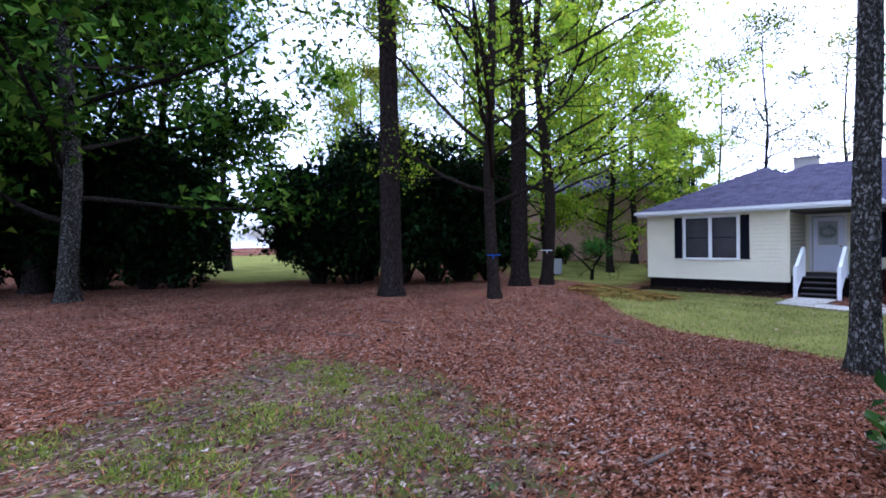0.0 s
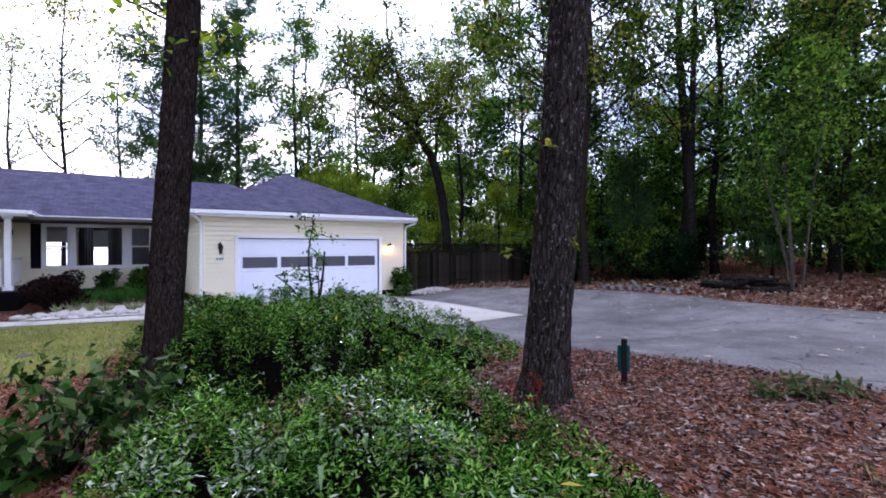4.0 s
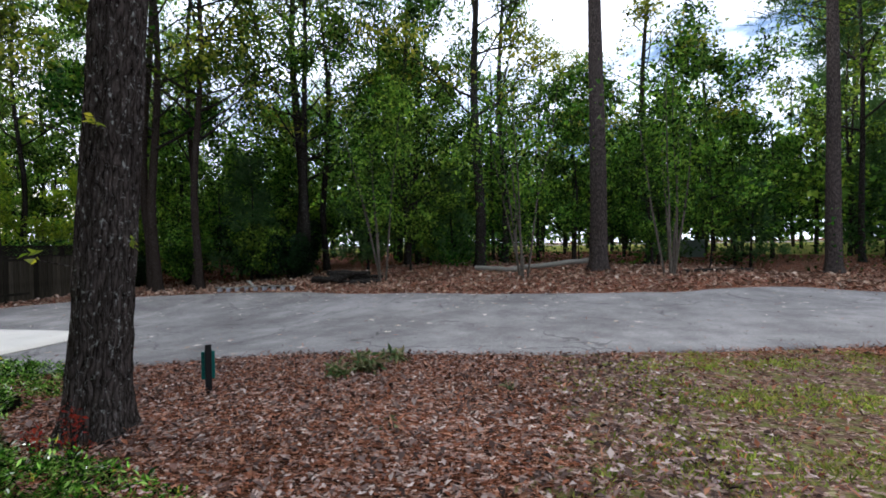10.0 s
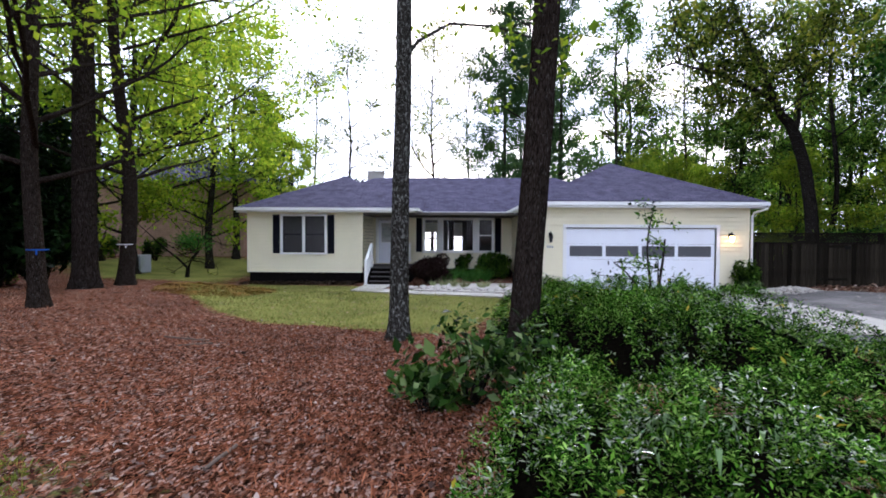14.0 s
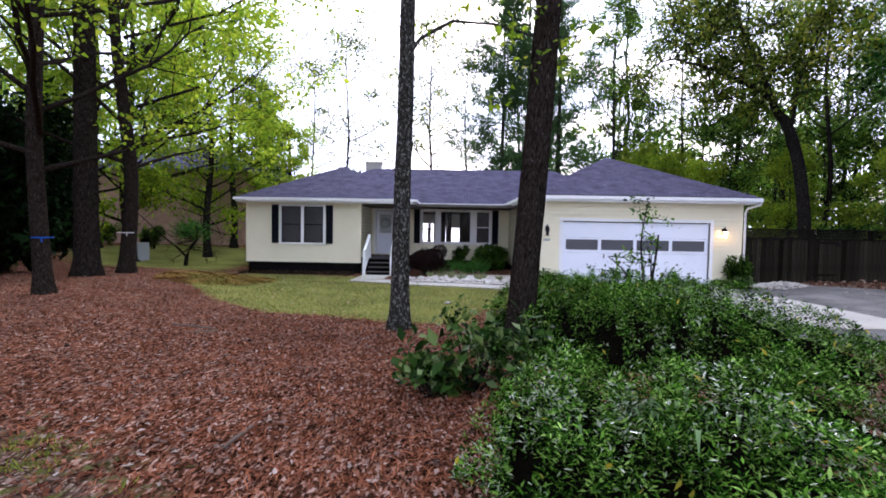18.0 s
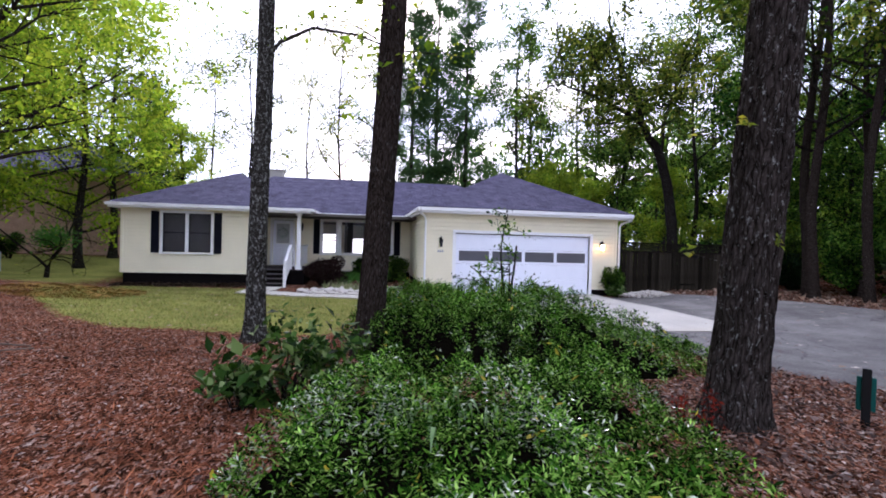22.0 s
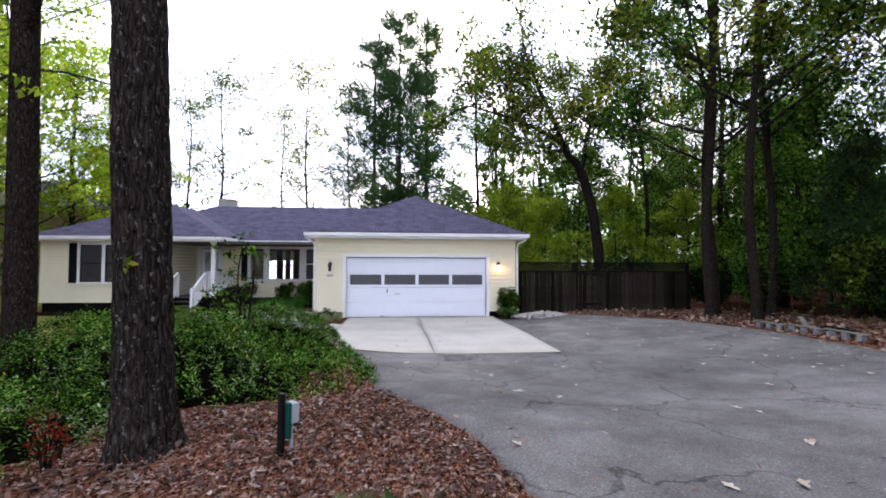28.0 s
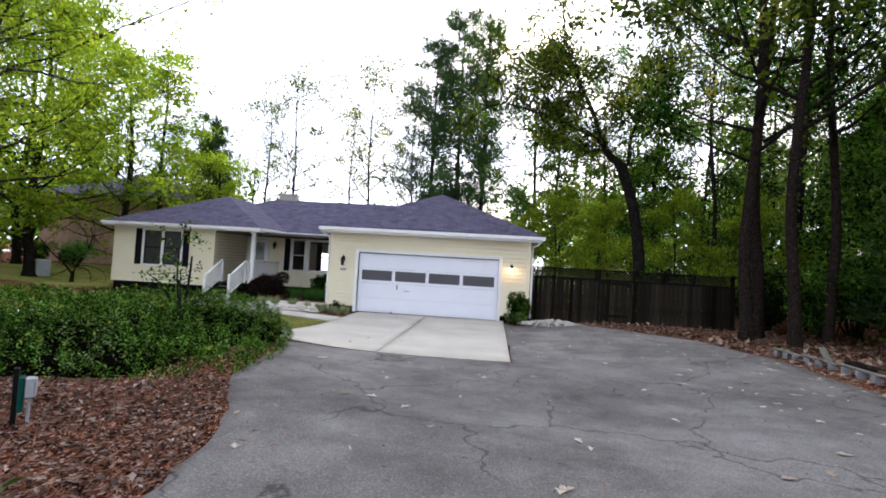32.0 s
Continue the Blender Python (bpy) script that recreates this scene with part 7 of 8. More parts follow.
# gravel heap by the fence
h_rng = np.random.default_rng(15)
heap = new("gravel_heap")
heap.matrix_basis = pose(10.7, 14.9, gz(10.7, 14.9) + .02)
tagged(heap, "low heap of pale gravel beside the fence", "gravel", kind="stuff")
hv, hf = [], []
for k in range(760):
    a, r = h_rng.uniform(0, 6.28), math.sqrt(h_rng.uniform(0, 1))
    x, y = 1.15 * r * math.cos(a), .5 * r * math.sin(a)
    z = .19 * (1 - r) + h_rng.uniform(-.02, .02)
    s = h_rng.uniform(.018, .05)
    o = np.array([(1, 0, 0), (-1, 0, 0), (0, 1, 0), (0, -1, 0), (0, 0, .8), (0, 0, -.8)]) * s * h_rng.uniform(.7, 1.3, (6, 1)) + [x, y, z]
    hv.append(o)
    hf.append(np.array([(0, 2, 4), (2, 1, 4), (1, 3, 4), (3, 0, 4), (2, 0, 5), (1, 2, 5), (3, 1, 5), (0, 3, 5)]))
v, f = merge(list(zip(hv, hf)))
part("gravel_mass", mesh_arrays("gravel_mass", v, f), M_gravel, heap)["kind"] = "stuff"

# ---------------- fence ----------------
fence = thing("fence", "weathered dark board fence topped with lattice", "fence")
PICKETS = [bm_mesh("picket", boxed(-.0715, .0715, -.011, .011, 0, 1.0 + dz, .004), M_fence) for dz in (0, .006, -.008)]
FX0, FX1, FY = 9.96, 16.65, 16.02
f_n = 0


def pickets(x0, y0, x1, y1):
    global f_n
    n = int(math.hypot(x1 - x0, y1 - y0) / .146)
    ang = math.degrees(math.atan2(y1 - y0, x1 - x0))
    for k in range(n):
        s = (k + .5) / n
        x, y = x0 + (x1 - x0) * s, y0 + (y1 - y0) * s
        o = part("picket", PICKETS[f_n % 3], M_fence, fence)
        g = gz(x, y)
        o.matrix_basis = pose(x, y, g - .03, 0, (f_n * 37 % 7 - 3) * .18, ang) @ Matrix.Diagonal((1, 1, 1.62 - g + .03, 1))
        f_n += 1


pickets(FX0, FY, FX1, FY)
pickets(FX1 + .03, FY + .1, FX1 + .03, FY + 9)
for k in range(4):
    x = FX0 + .06 + k * (FX1 - FX0 - .1) / 3
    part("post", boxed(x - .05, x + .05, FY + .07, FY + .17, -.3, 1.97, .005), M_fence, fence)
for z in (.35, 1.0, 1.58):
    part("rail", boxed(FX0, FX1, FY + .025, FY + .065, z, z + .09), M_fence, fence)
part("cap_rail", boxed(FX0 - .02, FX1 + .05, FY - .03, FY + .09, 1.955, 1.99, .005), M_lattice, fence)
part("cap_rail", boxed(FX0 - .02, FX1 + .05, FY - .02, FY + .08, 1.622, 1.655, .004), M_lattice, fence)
bm = bmesh.new()
x = FX0
while x < FX1:
    for sgn, yo in ((1, .012), (-1, .032)):
        a, b = (x, x + .30) if sgn > 0 else (x + .30, x)
        w = .027
        if max(a, b) + w > FX1:
            continue
        vs = [bm.verts.new(p) for p in ((a - w, FY + yo, 1.655), (a + w, FY + yo, 1.655), (b + w, FY + yo, 1.955), (b - w, FY + yo, 1.955))]
        ex = bmesh.ops.extrude_face_region(bm, geom=[bm.faces.new(vs)])
        for q in ex["geom"]:
            if isinstance(q, bmesh.types.BMVert):
                q.co.y += .008
    x += .105
gate = part("gate", boxed(12.33, 13.22, FY - .034, FY - .014, 1.50, 1.58), M_lattice, fence, "board gate in the fence")
part("cross_rail", boxed(12.33, 13.22, FY - .034, FY - .014, .42, .50), M_lattice, gate)
part("gate_post", boxed(12.23, 12.31, FY - .045, FY - .013, gz(12.3, FY) - .1, 1.95, .005), M_lattice, gate)
part("latch", boxed(13.12, 13.3, FY - .06, FY - .036, 1.44, 1.56, .006), M_metal_black, gate)
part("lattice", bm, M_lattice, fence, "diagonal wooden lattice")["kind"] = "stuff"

# ---------------- timbers, logs, wood pile ----------------
def log(name, p, q, r, material, label, category, group="", seed=0, sides=10):
    rng = np.random.default_rng(seed)
    p, q = np.array(p, float), np.array(q, float)
    line = np.array([p + (q - p) * s for s in np.linspace(0, 1, 8)]) + rng.normal(0, r * .12, (8, 3))
    v, f = tube(line, r * rng.uniform(.88, 1.08, 8), sides)
    ends = [np.append(np.mean(v[:sides], 0), 0)[:3], np.mean(v[-sides:], 0)]
    n = len(v)
    caps = [(n, (k + 1) % sides, k, k) for k in range(sides)]
    v = np.concatenate([v, [ends[0]], [ends[1]]])
    tri = [(n, (k + 1) % sides, k) for k in range(sides)] + [(n + 1, len(v) - 2 - sides + k, len(v) - 2 - sides + (k + 1) % sides) for k in range(sides)]
    bm = bmesh.new()
    vs = [bm.verts.new(c) for c in v]
    for q4 in f:
        bm.faces.new([vs[i] for i in q4])
    for t3_ in tri:
        bm.faces.new([vs[i] for i in t3_])
    o = new(name, bm_mesh(name, bm, material))
    return tagged(o, label, category, group)


def beam(name, p, q, w, h, z, label, group, material):
    p, q = np.array(p, float), np.array(q, float)
    L = float(np.linalg.norm(q - p))
    o = new(name, bm_mesh(name, boxed(-L / 2, L / 2, -w / 2, w / 2, 0, h, .012), material))
    m = (p + q) / 2
    o.matrix_basis = pose(m[0], m[1], z, 0, 0, math.degrees(math.atan2(q[1] - p[1], q[0] - p[0])))
    return tagged(o, label, "landscape timber", group)


E0, E1 = np.array([14.5, 10.25]), np.array([14.33, 7.3])
for k in range(3):
    a, b = E0 + (E1 - E0) * (k / 3 + .004), E0 + (E1 - E0) * (k / 3 + .326)
    m = (a + b) / 2
    beam("landscape_timber", a, b, .11, .032, gz(*m) + .115, "thin grey weathered board edging the drive", "landscape timbers", M_timber)
M_block = mat("grey_concrete_block", (0.22, 0.225, 0.24), 0.9, 0.2, 6, 60, 0.3)
for k in range(9):
    p = E0 + (E1 - E0) * ((k + .5) / 9)
    o = new("concrete_block", bm_mesh("concrete_block", boxed(-.05, .05, -.06, .06, 0, .134, .006), M_block))
    o.matrix_basis = pose(p[0] - .01, p[1], gz(*p) - .02, 0, 0, k * 11)
    tagged(o, "small grey concrete block under a timber", "concrete block", "concrete blocks")
bd = beam("board", (14.75, 9.35), (14.72, 8.95), .12, .035, gz(14.7, 9.1) + .1, "pale split offcut leaning behind the edging", "", M_timber)
bd.matrix_basis = pose(14.72, 9.1, gz(14.7, 9.1) + .16, 0, -38, 80)
beam("board", (15.0, 8.9), (14.9, 8.1), .2, .10, gz(14.95, 8.5), "dark old timber lying behind the edging", "", M_bark_far)
p_rng = np.random.default_rng(22)
for k in range(26):
    a = p_rng.uniform(0, 6.28)
    lay = k // 9
    x, y = 15.9 + p_rng.normal(0, .3 - .06 * lay), 6.2 + p_rng.normal(0, .5 - .1 * lay)
    L = p_rng.uniform(.3, .6)
    z = gz(x, y) + .07 + lay * .12
    log("firewood_log", (x - L * math.cos(a), y - L * math.sin(a), z), (x + L * math.cos(a), y + L * math.sin(a), z + p_rng.uniform(-.03, .05)), p_rng.uniform(.045, .085), M_bark_far, "dark log in a heap of cut wood", "log", "heap of cut wood", 600 + k, 8)
log("fallen_log", (18.3, 2.2, gz(18.3, 2.2) + .08), (17.3, .6, gz(17.3, .6) + .08), .09, M_timber, "pale fallen log on the leaf litter", "log", "fallen logs", 5)
log("fallen_log", (17.6, .9, gz(17.6, .9) + .09), (18.4, -2.0, gz(18.4, -2) + .3), .09, M_timber, "pale fallen log on the leaf litter", "log", "fallen logs", 6)
log("fallen_log", (15.9, -4.3, gz(15.9, -4.3) + .06), (17.5, -6.8, gz(17.5, -6.8) + .06), .06, M_bark_far, "thin fallen log in the leaf litter", "log", "fallen logs", 8)

# sticks on the ground
for k, (x, y, a, L) in enumerate(((-5.9, 3.75, 20, .6), (-6.3, 4.9, 10, .5), (-4.75, .95, 60, .4), (-4.6, 2.0, 15, .45), (-3.3, 6.6, -10, .7), (-3.0, 6.3, 35, .4), (-1.1, 3.2, 80, .3), (5.3, -3.0, 30, .35), (2.9, .9, 120, .3))):
    dx, dy = L / 2 * math.cos(radians(a)), L / 2 * math.sin(radians(a))
    log("stick", (x - dx, y - dy, gz(x - dx, y - dy) + .022), (x + dx, y + dy, gz(x + dx, y + dy) + .03), .012, M_twig, "short dead stick on the pine straw", "stick", "fallen sticks", 40 + k, 6)

# ---------------- power post, marker, ribbons ----------------
pp = thing("outlet_post", "short green post with grey outlet boxes", "outlet post", 4.9, 3.18, gz(4.9, 3.18) - .02, 42)
part("stake", boxed(-.018, .0155, -.028, .028, -.2, .47, .003), M_metal_black, pp)
part("board", boxed(.016, .05, -.058, .058, .14, .40, .005), M_green_paint, pp, "green painted backing")
part("outlet_box", boxed(.053, .11, -.045, .045, .24, .39, .006), M_grey_plastic, pp, "grey weatherproof outlet box")
part("lid", boxed(.1105, .121, -.04, .04, .245, .385, .003), M_grey_plastic, pp)
part("conduit", boxed(.07, .09, -.01, .01, -.1, .238), M_grey_plastic, pp)
mk = thing("marker_flag", "small blue marker flag on a wire stake", "marker flag", 4.15, -3.55, gz(4.15, -3.55) - .06)
v, f = tube([(0, 0, -.05), (0, 0, .2)], [.003, .003], 5)
part("wire", mesh_arrays("wire", v, f), M_metal_black, mk)
part("flag", boxed(.0, .035, -.002, .002, .12, .19), M_blue, mk)
v, f = tube([(3.39, -1.36, gz(3.39, -1.36) - .05), (3.39, -1.36, gz(3.39, -1.36) + .2)], [.008, .007], 6)
tagged(new("stake", mesh_arrays("stake", v, f)), "thin dark stake in the grass", "stake").data.materials.append(M_twig)


def ribbon(x, y, z, r, m, label):
    bm = bmesh.new()
    bmesh.ops.create_cone(bm, cap_ends=False, segments=20, radius1=r, radius2=r, depth=.022, matrix=pose(x, y, z))
    box(bm, x + r * .6, x + r * .6 + .015, y - r * .8 - .02, y - r * .8, z - .09, z)
    o = new("ribbon", bm_mesh("ribbon", bm, m))
    tagged(o, label, "ribbon", "ribbons round tree trunks")


ribbon(-7.45, 8.92, 1.52, .17, M_blue, "blue ribbon tied round a tree trunk")
ribbon(-8.78, 13.1, 1.55, .215, M_white, "pale ribbon tied round a tree trunk")

# sprigs: red seedling by the oak, weeds by the drive
shrub(bush(431, (.11, .10, .42), 150, .028, .014, 9, .2), 3.42, 3.0, M_red_leaf, "red-leaved seedling beside the oak trunk", "seedling")
shrub(bush(432, (.08, .08, .3), 90, .028, .014, 7, .2), 3.36, 3.2, M_red_leaf, "red-leaved seedling beside the oak trunk", "seedling")
for k, (x, y, s) in enumerate(((5.5, 2.15, .9), (5.85, 1.98, 1.05), (6.15, 1.75, .9), (5.7, 1.85, .8))):
    shrub(bush(435 + k, (.24, .18, .14), 120, .10, .032, 9, .2), x, y, M_leaf_weed, "low leafy weeds at the drive's edge", "weeds", s, k * 50, "weeds at the drive's edge", "weed")
for k, (x, y) in enumerate(((-1.6, 2.1), (1.6, -.9), (3.0, -2.6), (-3.2, .9), (2.0, .75), (5.2, .4), (4.3, 1.2))):
    shrub(bush(445 + k, (.09, .08, .10), 22, .05, .02, 5, .2), x, y, M_leaf_weed, "tiny green weed in the straw", "weeds", 1.0, k * 50, "tiny weeds", "weed")

# leafy sprouts hanging from the oak trunk
spr = np.random.default_rng(91)
for z, a in ((1.32, -1.5), (2.15, -2.2), (1.25, 2.6), (2.2, 2.4)):
    r = .2
    p = np.array([3.87 + r * math.cos(a), 3.32 + r * math.sin(a), gz(3.87, 3.32) + z])
    q = p + np.array([math.cos(a), math.sin(a), .5]) * .14
    v, f = tube(np.array([p - np.array([math.cos(a), math.sin(a), 0]) * .06, (p + q) / 2, q]), [.005, .004, .003], 5)
    sp = new("leaf_sprout")
    tagged(sp, "small green leaf sprout on the oak trunk", "sprout", "leaf sprouts on the oak")
    part("twig", mesh_arrays("twig", v, f), M_bark_oak, sp)
    v, f = leaf_cloud(spr, np.repeat([q], 7, 0) + spr.normal(0, .02, (7, 3)), .062, .032, .6)
    part("leaves", mesh_arrays("leaves", v, f), M_leaf_mid, sp)

# needles blown onto the lawn's corner
og = np.random.default_rng(44)
a, r = og.uniform(0, 6.28, 5000), np.sqrt(og.uniform(0, 1, 5000))
ox, oy = -6.4 + 1.5 * r * np.cos(a), 13.6 + 1.9 * r * np.sin(a)
pts = np.stack([ox, oy, ground(ox, oy) + .03], -1)
v, f = leaf_cloud(og, pts, .10, .02, 4, way=np.stack([np.cos(a * 7), np.sin(a * 7), a * 0 + .1], -1) * 3)
o = new("pine_straw", mesh_arrays("pine_straw", v, f))
o.data.materials.append(leaf_mat("orange_needles", [(0.16, 0.085, 0.02), (0.26, 0.15, 0.035), (0.12, 0.10, 0.025)], 0.7, 0.0))
tagged(o, "orange-brown needles blown over the lawn's corner", "pine straw", kind="stuff")

# a crooked bare little tree by the wing of the house
ct = thing("ornamental_tree", "small crooked dark tree with nearly bare limbs", "small tree", -11.6, 20.9, gz(-11.6, 20.9))
c_rng = np.random.default_rng(19)
line = np.array([(0, 0, -.1), (.05, 0, .4), (.22, 0, .8), (.5, 0, 1.15), (.75, .05, 1.7), (.95, .05, 2.3)])
v, f = tube(line, [.10, .085, .075, .06, .045, .03], 9)
part("trunk", mesh_arrays("trunk", v, f), M_bark_far, ct)
wood, tip = [], []
for k in range(22):
    i = c_rng.integers(2, 6)
    q = bend_path(c_rng, line[i], c_rng.normal(0, 1, 3) * [1.2, 1, .5] + [0, 0, .35], c_rng.uniform(.8, 1.9), 6, .22, .0)
    wood.append(tube(q, np.linspace(.028, .006, 7), 5))
    for _ in range(4):
        j = c_rng.integers(2, 7)
        w = bend_path(c_rng, q[j], c_rng.normal(0, 1, 3) * [1, 1, .6], c_rng.uniform(.3, .8), 4, .2, 0)
        wood.append(tube(w, np.linspace(.008, .003, 5), 4))
        tip += list(w[1:])
wood.append(tube(smooth_line([(0, 0, .45), (-.5, 0, .95), (-.9, -.05, 1.2), (-1.5, 0, 1.75), (-2.3, .1, 2.4)], 12), np.linspace(.05, .015, 12), 6))
v, f = merge(wood)
part("branching", mesh_arrays("branching", v, f), M_bark_far, ct)["kind"] = "stuff"
d = c_rng.normal(0, 1, (1500, 3)) * [.34, .3, .2] + [.35, -.1, 1.6]
v, f = leaf_cloud(c_rng, d, .08, .05, .5)
part("leaf_clump", mesh_arrays("leaf_clump", v, f), M_lily, ct, "bright green leafy clump")["kind"] = "stuff"
tip = np.array(tip)
v, f = leaf_cloud(c_rng, tip[c_rng.integers(0, len(tip), 500)] + c_rng.normal(0, .08, (500, 3)), .07, .04, .4)
part("crown", mesh_arrays("crown", v, f), M_leaf_mid, ct)["kind"] = "stuff"

# ---------------- the neighbouring house ----------------
nb = thing("neighbour_house", "brown brick house half hidden by trees", "house", -18.3, 35, 0)
part("wall", boxed(-5, 5, -4.7, 4.7, -.5, 5.3), M_brick_far, nb)
part("roof", roof_mesh(hip_all(-5.5, 5.5, -5.2, 5.2, 5.3)), M_shingle, nb)
ac = thing("air_conditioner", "pale metal air-conditioning unit by the brick house", "air conditioner", -14.6, 22.0, gz(-14.6, 22.0))
part("cabinet", boxed(-.4, .4, -.4, .4, 0, .85, .03), M_grey_plastic, ac)
part("grille", boxed(-.34, .34, -.415, -.402, .1, .75), M_smoke, ac)

M_leaf_mould = leaf_mat("dark_leaf_mould", [(0.012, 0.009, 0.007), (0.03, 0.02, 0.014), (0.07, 0.05, 0.036), (0.018, 0.012, 0.009)], 0.8, 0.0)
# ---------------- litter, straw and grass ----------------
l_rng = np.random.default_rng(303)


def drive_hit(x, y):
    return (x > np.interp(y, *zip(*DRIVE_L)) - .02) & (x < np.interp(y, *zip(*DRIVE_R)) + .02) & (y < 15)


def walk_far(x, y):
    return np.hypot(x - np.clip(x, -.5, 8.8), y - np.clip(y, -.6, .6))


def open_ground(n, x0, x1, y0, y1, near):
    """Points on bare ground, thinning out past the given distance from the walk."""
    x, y = l_rng.uniform(x0, x1, n), l_rng.uniform(y0, y1, n)
    keep = ~inside(x, y, BED) & ~drive_hit(x, y) & ~inside(x, y, LAWN)
    keep &= ~((x > 4.0) & (x < 9.2) & (y > 8)) & (y < 18)
    d = walk_far(x, y)
    keep &= l_rng.uniform(0, 1, n) < np.exp(-np.clip(d - near, 0, 99) / near)
    return x[keep], y[keep]


def lay(x, y, length, width, tilt, lift=.008, flat=4.0):
    n = len(x)
    a = l_rng.uniform(0, 6.28, n)
    way = np.stack([np.cos(a), np.sin(a), l_rng.normal(0, tilt, n)], -1) * 3
    pts = np.stack([x, y, ground(x, y) + lift + l_rng.uniform(0, .03, n)], -1)
    return leaf_cloud(l_rng, pts, length, width, flat, way=way, fold=.35, spread=.5)


def lobed(x, y, size, lift):
    """Curled oak leaves with lobes, lying about."""
    n = len(x)
    out = np.array([(0, 0), (.28, .16), (.42, .10), (.60, .30), (.72, .14), (1, 0), (.72, -.14), (.60, -.30), (.42, -.10), (.28, -.16)])
    a = l_rng.uniform(0, 6.28, n)
    s = size * l_rng.uniform(.6, 1.35, n)
    curl = l_rng.uniform(.15, .7, n)
    px_ = out[:, 0][None] * s[:, None]
    py_ = out[:, 1][None] * s[:, None]
    z = (curl[:, None] * (np.abs(out[:, 1])[None] * .9 + (out[:, 0][None] - .5) ** 2 * .5)) * s[:, None]
    X = x[:, None] + px_ * np.cos(a)[:, None] - py_ * np.sin(a)[:, None]
    Y = y[:, None] + px_ * np.sin(a)[:, None] + py_ * np.cos(a)[:, None]
    Z = (ground(x, y) + lift)[:, None] + z
    v = np.stack([X, Y, Z], -1).reshape(-1, 3)
    fan = np.array([(0, 1, 9), (1, 2, 8), (1, 8, 9), (2, 3, 4), (2, 4, 6), (2, 6, 8), (6, 7, 8), (4, 5, 6)])
    f = (np.arange(n) * 10)[:, None, None] + fan[None]
    return v, f.reshape(-1, 3)


def sheet(name, label, category, v, f, m):
    o = new(name, mesh_arrays(name, v, f))
    o.data.materials.append(m)
    return tagged(o, label, category, kind="stuff")


x, y = open_ground(230000, -9, 9, -6, 9, 3.0)
patch = inside(x, y, PATCH_A) | inside(x, y, PATCH_B)
keep = ~patch | (l_rng.uniform(0, 1, len(x)) < 1 - .75 * np.clip(np.minimum(edge_far(x, y, PATCH_A), edge_far(x, y, PATCH_B)) / .7, 0, 1))
x, y = x[keep], y[keep]
east = (x > 4.2) & (y < -.4) | (x > 3.1 + .3 * np.sin(y * 3)) & (y > -.4) & (y < 5)
sheet("pine_straw", "brownish pine needles beside the drive and the oak", "pine straw", *lay(x[east], y[east], .075, .0055, .3), M_straw_orange)
x, y = x[~east], y[~east]
sheet("pine_straw", "reddish fallen pine needles covering the ground", "pine straw", *lay(x, y, .075, .0055, .3), M_straw)
x, y = open_ground(500000, -14, 14, -8, 14, 4.0)
keep = (l_rng.uniform(0, 1, len(x)) < np.where(inside(x, y, PATCH_A) | inside(x, y, PATCH_B), 1 - .5 * np.clip(np.minimum(edge_far(x, y, PATCH_A), edge_far(x, y, PATCH_B)) / .7, 0, 1), 1.)) & (l_rng.uniform(0, 1, len(x)) < np.array([.38 + .5 * noise.noise((a * .8, b * .8, 4)) for a, b in zip(x, y)]))
sheet("fallen_leaves", "dry brown fallen leaves over the pine straw", "fallen leaves", *lay(x[keep], y[keep], .034, .017, .55, .012), M_litter)
x, y = open_ground(16000, -8, 9, -5, 9, 3.0)
keep = l_rng.uniform(0, 1, len(x)) < np.array([.5 + .9 * noise.noise((a * .7, b * .7, 9)) for a, b in zip(x, y)])
sheet("fallen_leaves", "pale curled oak leaves strewn over the straw", "fallen leaves", *lobed(x[keep], y[keep], .062, .022), M_litter_pale)
x, y = open_ground(5200, 3.2, 7.0, -1.4, 5.6, 5.0)
sheet("fallen_leaves", "pale curled leaves strewn round the oak", "fallen leaves", *lobed(x, y, .058, .026), M_litter_pale)
x, y = open_ground(15000, 3.2, 8.2, -1.0, 8.0, 4.0)
sheet("fallen_leaves", "weathered grey-brown leaves round the oak", "fallen leaves", *lay(x, y, .042, .026, .5, .016), M_litter_grey)
x, y = l_rng.uniform(11.5, 26, 26000), l_rng.uniform(-16, 16, 26000)
keep = ~drive_hit(x, y) & (l_rng.uniform(0, 1, 26000) < np.exp(-np.clip(x - 16, 0, 99) / 4))
keep &= ~((x < 16.6) & (y > 15.8))
sheet("fallen_leaves", "dry brown fallen leaves along the wood's edge", "fallen leaves", *lay(x[keep], y[keep], .10, .065, .45, .015), M_litter_tan)
x, y = l_rng.uniform(4, 14.4, 2600), l_rng.uniform(-9, 15.5, 2600)
edge = np.interp(y, *zip(*DRIVE_R)) - x
keep = drive_hit(x, y) & (l_rng.uniform(0, 1, 2600) < .08 + .9 * np.exp(-edge / .8))
sheet("fallen_leaves", "scattered pale dry leaves on the drive", "fallen leaves", *lobed(x[keep], y[keep], .12, .036), M_dry)
x, y = l_rng.uniform(4.1, 9.1, 40), l_rng.uniform(8.8, 15.8, 40)
sheet("fallen_leaves", "few dry leaves on the concrete slab", "fallen leaves", *lobed(x[:18], y[:18], .11, .052), M_litter)
p = in_poly(l_rng, LAWN, 260)
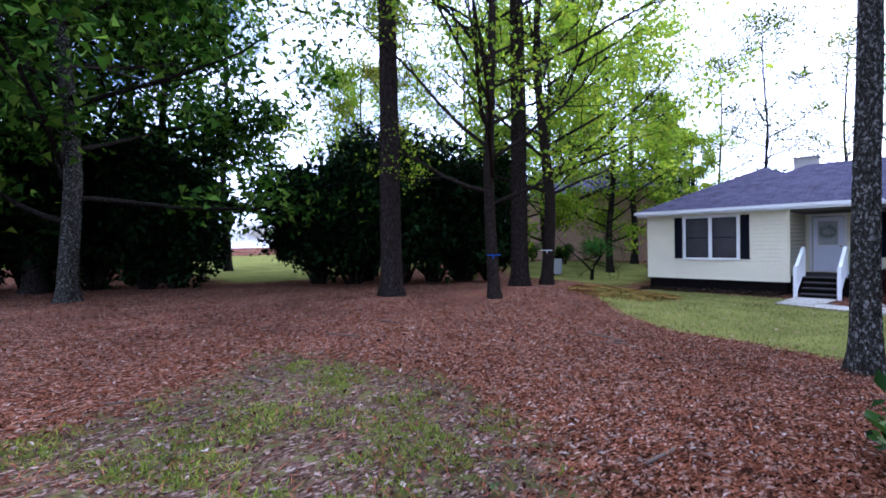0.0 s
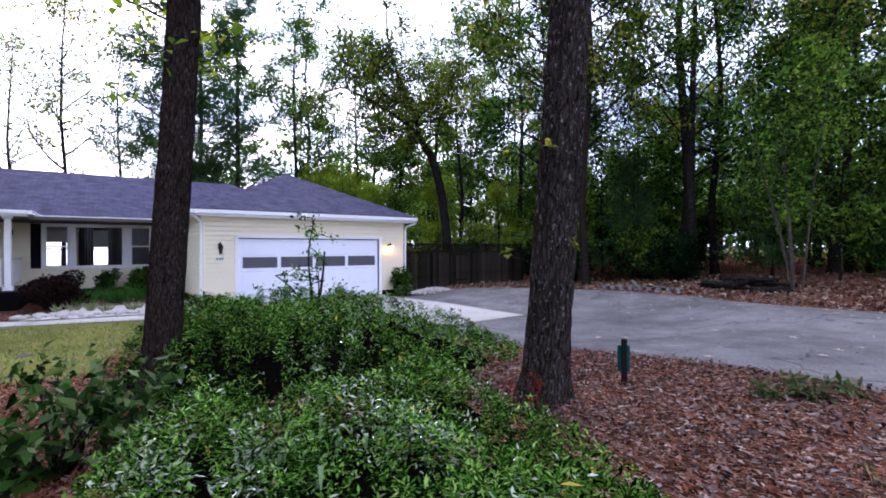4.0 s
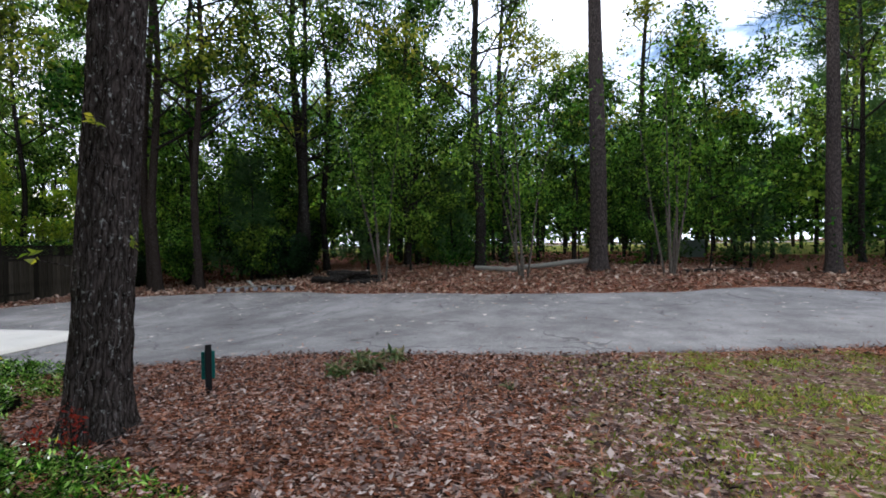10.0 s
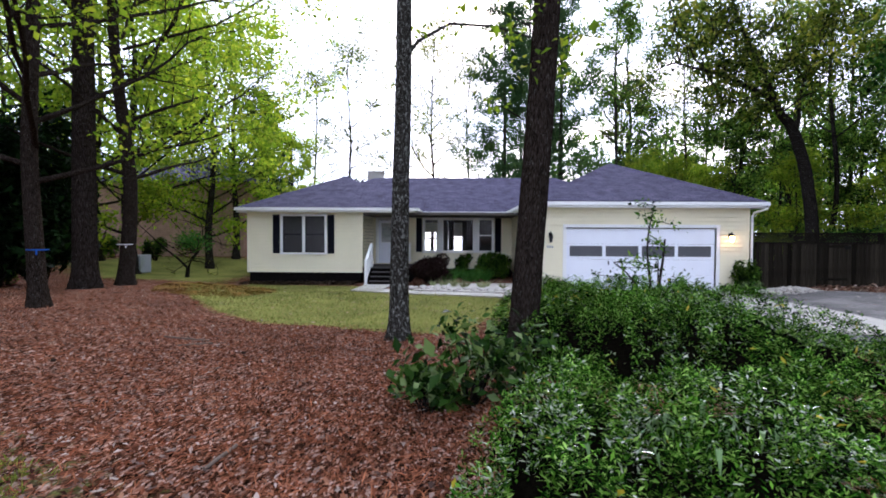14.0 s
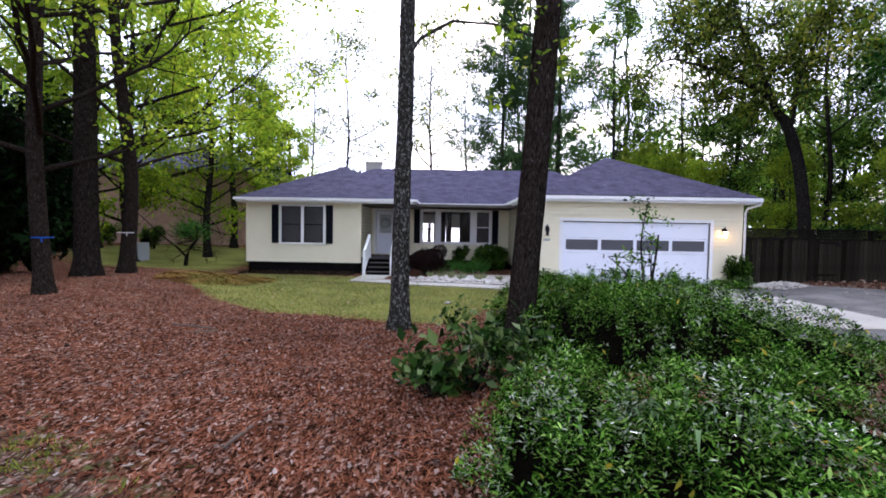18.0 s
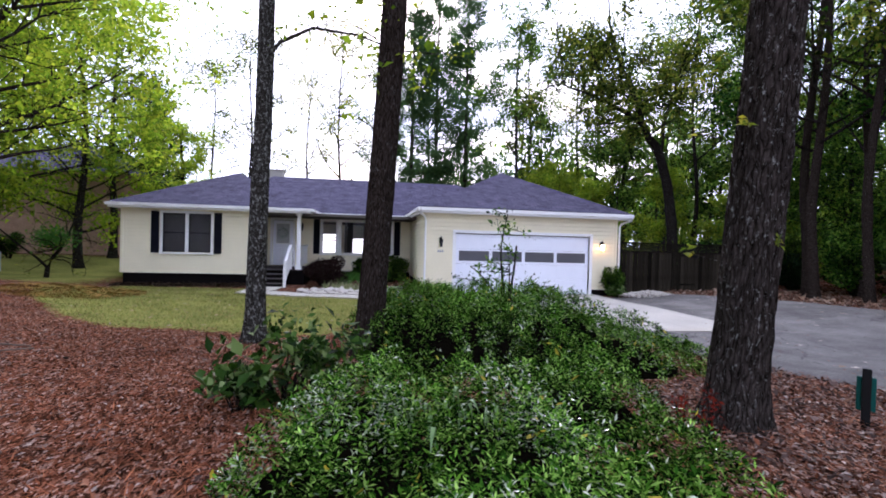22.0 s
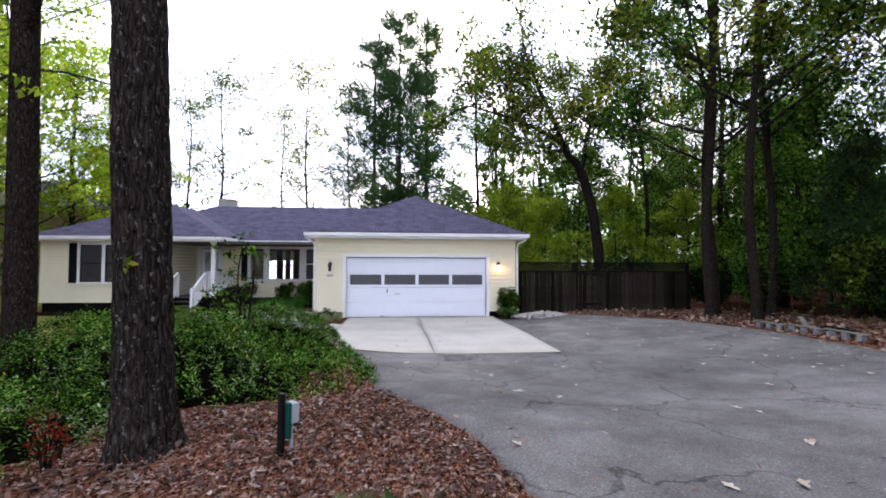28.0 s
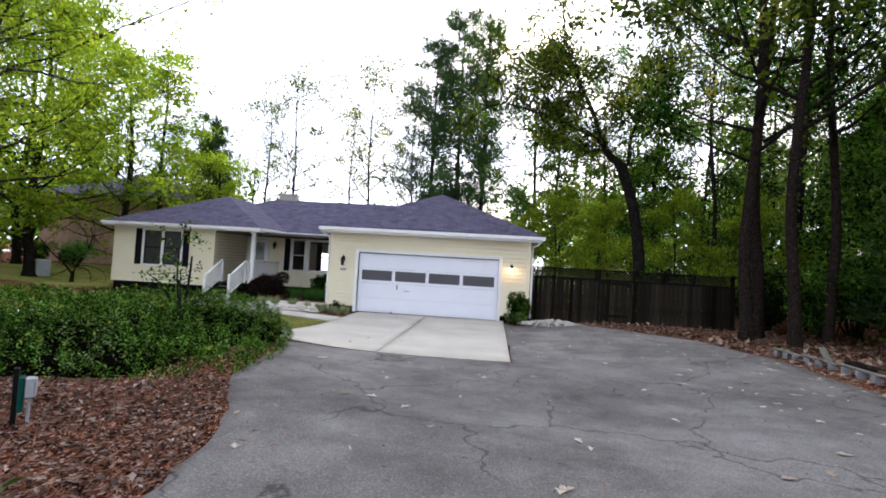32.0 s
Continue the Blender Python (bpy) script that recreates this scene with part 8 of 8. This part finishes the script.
sheet("fallen_leaves", "few fallen leaves on the mown lawn", "fallen leaves", *lobed(p[:, 0], p[:, 1], .11, .03), M_litter_tan)
x, y = l_rng.uniform(4.6, 14.2, 9000), l_rng.uniform(-9, 14.5, 9000)
keep = drive_hit(x, y) & ~((x > 4) & (x < 9.15) & (y > 7.9))
keep &= l_rng.uniform(0, 1, 9000) < .25 + .75 * np.exp(-np.minimum(np.interp(y, *zip(*DRIVE_R)) - x, x - np.interp(y, *zip(*DRIVE_L))) / .35)
sheet("drive_debris", "fine needles and leaf crumbs on the asphalt", "debris", *lay(x[keep], y[keep], .05, .007, .1, .036), M_litter)
x, y = l_rng.uniform(-8.0, -3.5, 1600), l_rng.uniform(18.1, 19.25, 1600)
sheet("fallen_leaves", "dark leaf litter along the house foundation", "fallen leaves", *lay(x, y, .09, .055, .3, .02), M_leaf_mould)


def blades(p, h, w, lean):
    n = len(p)
    a = l_rng.uniform(0, 6.28, n)
    way = np.stack([np.cos(a) * lean, np.sin(a) * lean, np.ones(n)], -1) * 3
    pts = np.concatenate([p, (ground(p[:, 0], p[:, 1]) - .005)[:, None]], -1)
    return leaf_cloud(l_rng, pts, h, w, 0, way=way)


def clumps(poly, n, each, r):
    c = in_poly(l_rng, poly, n)
    far = np.clip(edge_far(c[:, 0], c[:, 1], poly) / .7, 0, 1)
    ok = np.array([noise.noise((a * 1.6, b * 1.6, 1.0)) + .7 * noise.noise((a * 6, b * 6, 1.0)) for a, b in c]) > .32 - .30 * far
    c = c[ok]
    return np.repeat(c, each, 0) + l_rng.normal(0, r, (len(c) * each, 2))


p = np.concatenate([clumps(PATCH_A, 5600, 6, .03), clumps(PATCH_B, 6200, 6, .03)])
p = p[~drive_hit(p[:, 0], p[:, 1])]
sheet("sparse_grass", "thin yellow-green grass tufts in bare soil", "grass", *blades(p, .045, .007, 1.0), M_grass_thin)
p = in_poly(l_rng, LAWN, 34000)
sheet("lawn_grass", "short green lawn grass", "grass", *blades(p, .055, .008, .7), M_grass)
